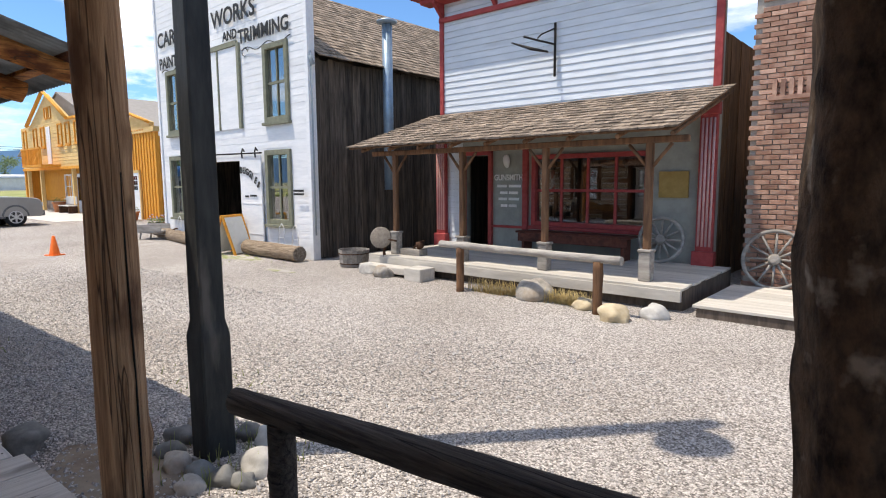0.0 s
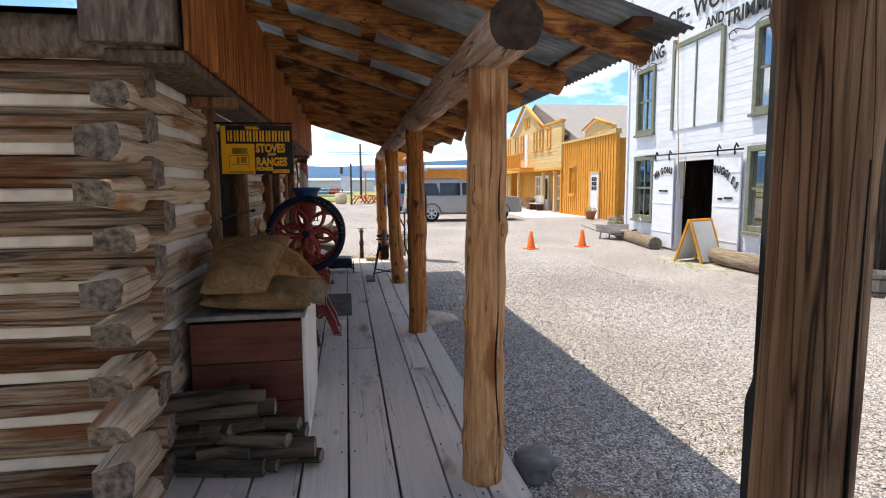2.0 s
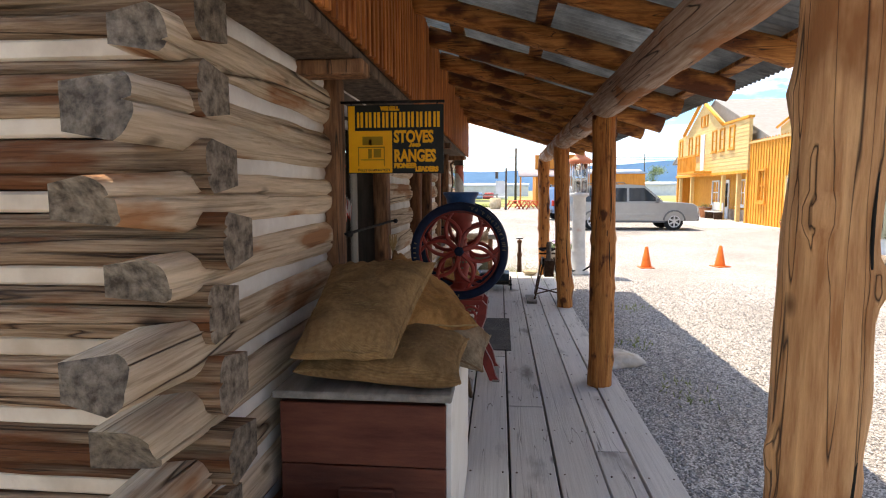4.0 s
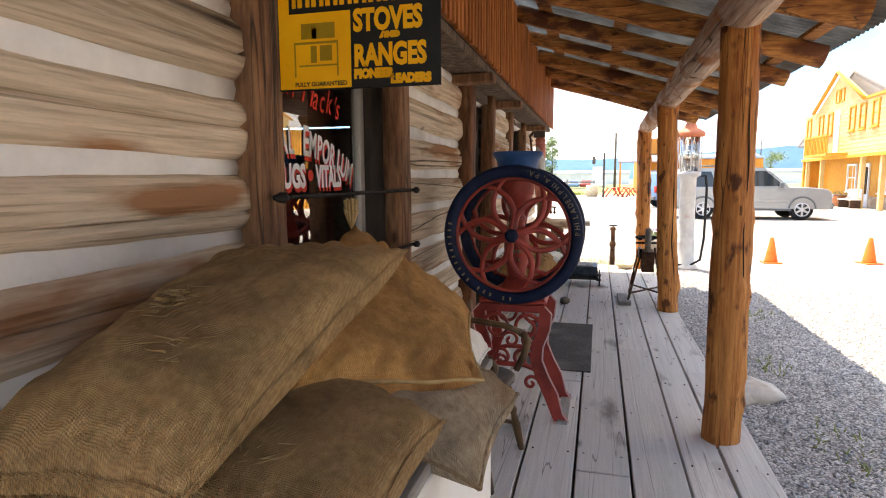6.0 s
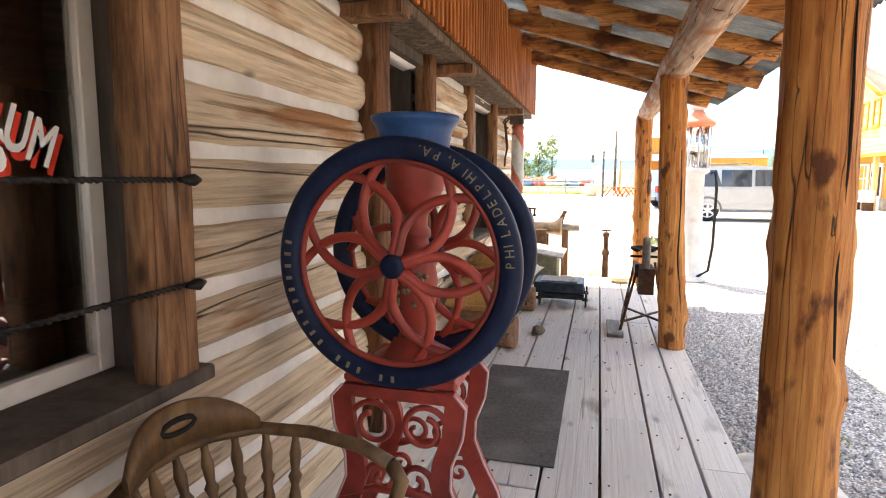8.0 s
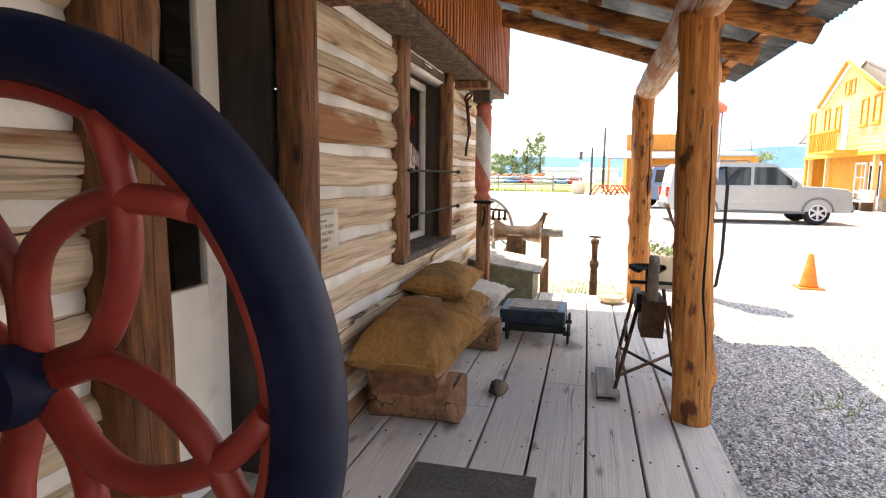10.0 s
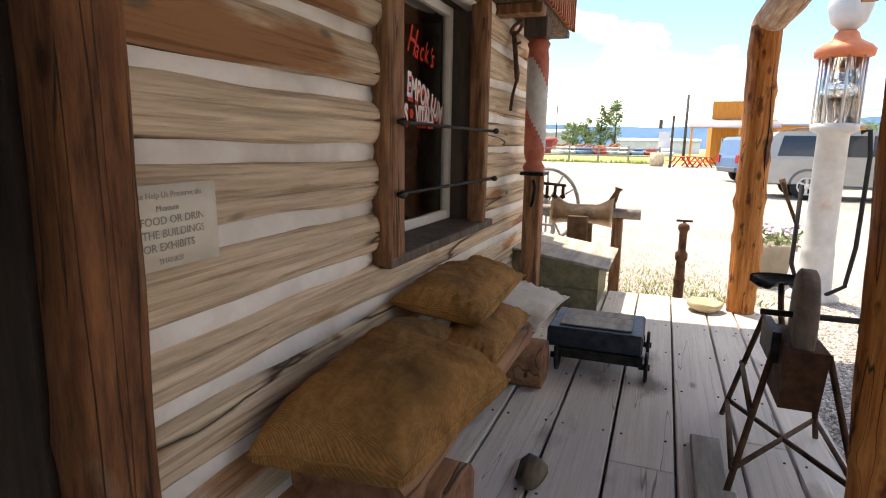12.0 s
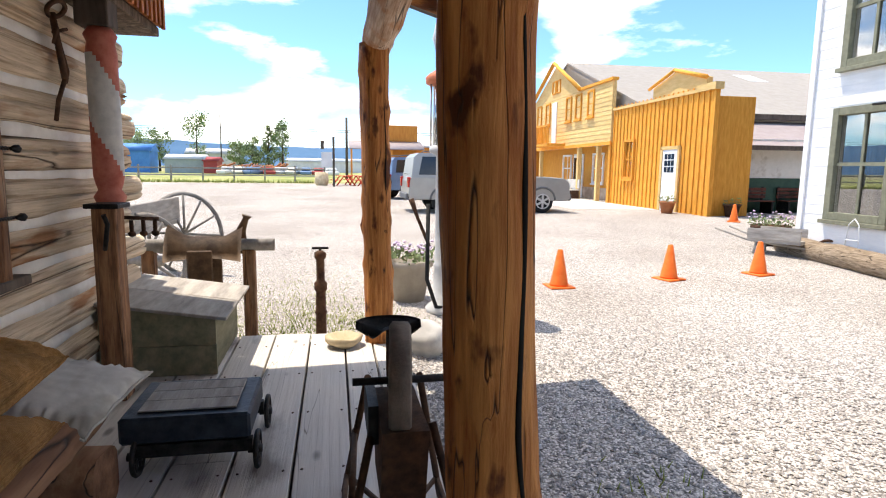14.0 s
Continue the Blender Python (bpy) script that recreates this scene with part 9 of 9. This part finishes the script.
ob_ = thing("orange_shop", "small orange false-front shop with a porch", "building", "", pose(-65.0, 3.6, GZ + 0.18))
ORANGE = surf("orange_painted_siding", (0.62, 0.22, 0.04), (0.74, 0.30, 0.06), 3, (2, 2, 0.4), 0.65, 0.1)
bm = B()
box(bm, -6, 0.0, 0.1, 4.6, 0, 3.8)
box(bm, -0.25, 0.0, 0.0, 4.7, 3.8, 5.4)
part("front", bm, ORANGE, ob_)
bm = B()
box(bm, -8, -0.6, 4.7, 11.5, 0, 3.4)
part("wing", bm, ORANGE, ob_)
bm = B()
rings(bm, [[(0.0, y_, 3.9), (2.6, y_, 3.15), (2.6, y_, 3.05), (0.0, y_, 3.8)] for y_ in (-1.8, 5.0)])
part("porch_roof", bm, MAUVEROOF, ob_)
bm = B()
rings(bm, [[(-0.4, y_, 3.4), (-4.2, y_, 4.0), (-8.2, y_, 3.4)] for y_ in (4.7, 11.7)])
part("wing_roof", bm, SHEDWHITE, ob_)
for y_ in (-1.6, 2.0, 4.8):
    bm = B()
    box(bm, 2.4, 2.55, y_ - 0.08, y_ + 0.08, 0, 3.1)
    part("porch_post", bm, ORANGE, ob_)
for y_ in (0.9, 2.9):
    bm = B()
    box(bm, 0.0, 0.06, y_, y_ + 0.9, 1.0, 2.3)
    w_ = part("window", bm, SHEDWHITE, ob_)
    bm = B()
    box(bm, 0.06, 0.08, y_ + 0.08, y_ + 0.82, 1.08, 2.22)
    part("pane", bm, CARGLASS, w_)
for x, y in ((-55.4, 1.2), (-55.0, 2.8), (-57.5, 2.2)):
    t_ = thing("picnic_table", "red painted picnic table with benches", "table", "picnic tables", pose(x, y, GZ + 0.18, 0, 0, 15))
    bm = B()
    box(bm, -0.9, 0.9, -0.38, 0.38, 0.72, 0.77)
    part("tabletop", bm, REDPLASTIC, t_)
    for s_ in (-1, 1):
        bm = B()
        box(bm, -0.9, 0.9, s_ * 0.7 - 0.14, s_ * 0.7 + 0.14, 0.42, 0.46)
        part("bench_plank", bm, REDPLASTIC, t_)
        bm = B()
        tube(bm, [(s_ * 0.6, -0.75, 0), (s_ * 0.6, -0.2, 0.72)], 0.05, 4)
        tube(bm, [(s_ * 0.6, 0.75, 0), (s_ * 0.6, 0.2, 0.72)], 0.05, 4)
        part("trestle", bm, REDPLASTIC, t_)
nb = thing("notice_board", "dark post with a white notice and lantern", "notice board", "", pose(-53, 0.05, GZ + 0.18))
bm = B()
box(bm, -0.08, 0.08, 0.3, 0.46, 0, 3.6)
part("post", bm, DARKWOOD, nb)
bm = B()
box(bm, -0.03, 0.03, -0.5, 0.26, 1.4, 2.5)
part("panel", bm, SHEDWHITE, nb)
bm = B()
box(bm, -0.1, 0.1, -0.55, -0.3, 2.7, 3.3)
part("lantern", bm, DARKWOOD, nb)
bm = B()
lathe(bm, [(0.45, 0), (0.55, 0.4), (0.5, 1.0), (0.1, 1.02)], 14, (-55.5, -0.5, GZ + 0.18))
tagged(part("planter_tub", bm, YELLOWROCK), "pale round tub beside the notice board", "tub")
for x, y, h_ in ((-77.5, 1.9, 7.2), (-150, -24.8, 13.0), (-170, 40, 12)):
    t_ = thing("utility_pole", "bare grey wooden utility pole", "pole", "utility poles", pose(x, y, GZ))
    bm = B()
    cyl(bm, (0, 0, 0), (0, 0, h_), 0.16, 0.12, 8)
    part("shaft", bm, BARN, t_)
bm = B()
for z in (6.2, 6.6):
    tube(bm, [(-130, -140 + 20 * k, z + 2.0 + 0.25 * math.cos(k)) for k in range(12)], 0.04, 4)
tagged(part("power_line", bm, IRON), "thin dark overhead power lines", "power line", "", "stuff")
for nm, lb, mt, x, y0_, y1_, h_, rf in (("shed", "bright blue shed beyond the paddock", SHEDBLUE, -122, -38, -32.0, 5.4, SHEDBLUE), ("shed", "pale grey sheet-metal shed beyond the paddock", SHEDGREY, -120, -29.0, -22.5, 3.6, SHEDWHITE), ("shed", "dark red small shed beyond the paddock", REDTRIM, -119, -22.3, -20.0, 3.2, REDTRIM), ("shed", "long white shed beyond the paddock", SHEDWHITE, -170, -12, 8, 4.0, SHEDWHITE), ("shed", "white shed far beyond the paddock", SHEDWHITE, -165, -36, -24, 6.0, SHEDWHITE), ("shed", "low white building across the fields", SHEDWHITE, -190, 30, 60, 4.5, SHEDWHITE), ("shed", "low white building across the fields", SHEDWHITE, -190, 14, 24, 5.0, SHEDGREY)):
    t_ = thing(nm, lb, "shed", "", pose(x, 0, GZ))
    bm = B()
    box(bm, -5, 0, y0_, y1_, 0, h_ * 0.75)
    part("wall", bm, mt, t_)
    bm = B()
    rings(bm, [[(0.3, y_, h_ * 0.75), (-2.5, y_, h_), (-5.3, y_, h_ * 0.75)] for y_ in (y0_ - 0.3, y1_ + 0.3)])
    part("roof", bm, rf, t_)
bm = B()
rg = random.Random(5)
for i in range(60):
    x, y = rg.uniform(-118, -112), rg.uniform(-19, -8)
    a = rg.uniform(0, 3.1)
    tube(bm, [(x - math.cos(a) * 1.2, y - math.sin(a) * 1.2, rg.uniform(0, 1.2)), (x + math.cos(a) * 1.2, y + math.sin(a) * 1.2, rg.uniform(0.2, 1.9))], rg.uniform(0.08, 0.25), 5)
tagged(part("scrap_heap", bm, TERRACOTTA), "heap of brown timber and scrap in the field", "scrap", "", "stuff")
for i in range(9):
    x, y = -105 - 3 * rg.random(), -16 + i * 2.0
    t_ = thing("car", "small parked car far across the paddock", "car", "far parked cars", pose(x, y, GZ, 0, 0, rg.uniform(60, 120)))
    bm = B()
    box(bm, -0.9, 0.9, -2.1, 2.1, 0.35, 0.95, 0.15)
    box(bm, -0.75, 0.75, -1.2, 0.9, 0.95, 1.5, 0.2)
    part("body", bm, [SHEDWHITE, CARSILVER, CARBLUE, REDTRIM][i % 4], t_)


def poplar(label, x, y, h_, w_, seed):
    t_ = thing("tree", label, "tree", "poplar trees", pose(x, y, GZ))
    rg_ = random.Random(seed)
    bm_ = B()
    tube(bm_, [(0, 0, 0), (0.1, 0, h_ * 0.5), (0, 0.1, h_ * 0.92)], [0.3, 0.16, 0.03], 7)
    limbs = []
    for k in range(16):
        z = h_ * rg_.uniform(0.15, 0.85)
        a = rg_.uniform(0, 6.28)
        l_ = w_ * rg_.uniform(0.4, 1.0) * (1 - 0.6 * abs(z / h_ - 0.4))
        e_ = (l_ * math.cos(a), l_ * math.sin(a), z + l_ * rg_.uniform(0.5, 1.2))
        tube(bm_, [(0, 0, z), e_], [0.07, 0.02], 4)
        limbs.append(e_)
    part("trunk", bm_, BARN, t_)
    v, f = [], []
    for e_ in limbs + [(0, 0, h_ * 0.93), (0, 0, h_ * 0.8)]:
        for _ in range(75):
            c_ = Vector(e_) + Vector((rg_.gauss(0, w_ * 0.2), rg_.gauss(0, w_ * 0.2), rg_.gauss(0, h_ * 0.055)))
            d_ = Vector((rg_.uniform(-1, 1), rg_.uniform(-1, 1), rg_.uniform(-1, 1))) * 0.22
            q_ = Vector((rg_.uniform(-1, 1), rg_.uniform(-1, 1), rg_.uniform(-1, 1))) * 0.2
            k = len(v)
            v += [c_ + d_, c_ + q_, c_ - d_, c_ - q_]
            f.append((k, k + 1, k + 2, k + 3))
    me_ = bpy.data.meshes.new("crown")
    me_.from_pydata([tuple(p) for p in v], [], f)
    me_.materials.append(LEAF)
    place("crown", me_, t_)


for i, (x, y, h_, w_) in enumerate(((-150, -30.0, 13.0, 3.2), (-140, -13.4, 10.5, 1.7), (-140, -10.4, 11.6, 2.0), (-143, -17.0, 7.0, 2.6), (-145, -20.0, 6.5, 2.6), (-150, -38.0, 8.5, 2.5), (-155, -44.0, 9.0, 3.0), (-180, 28.0, 7.0, 3.5), (-200, 50.0, 8.0, 4.0))):
    poplar("tall green poplar standing beyond the fields", x, y, h_, w_, 100 + i)
# low hills on the skyline, distance haze put into their blue colour
bm = B()
prev = None
for i in range(121):
    a = math.radians(90 + 170 * (i / 120 - 0.5) * 1.2)
    r_ = 2600
    h_ = 108 + 50 * noise.noise((i * 0.09, 2.2, 0)) + 16 * noise.noise((i * 0.4, 5.2, 0))
    cur = [bm.verts.new((r_ * math.cos(a + math.pi / 2), r_ * math.sin(a + math.pi / 2) * 1.0, GZ - 5)), bm.verts.new(((r_ + 300) * math.cos(a + math.pi / 2), (r_ + 300) * math.sin(a + math.pi / 2), GZ + h_))]
    if prev:
        bm.faces.new((prev[0], cur[0], cur[1], prev[1])).smooth = True
    prev = cur
setting(part("backdrop", bm, HILL), "low hills along the skyline, tinted blue for haze", "hills")
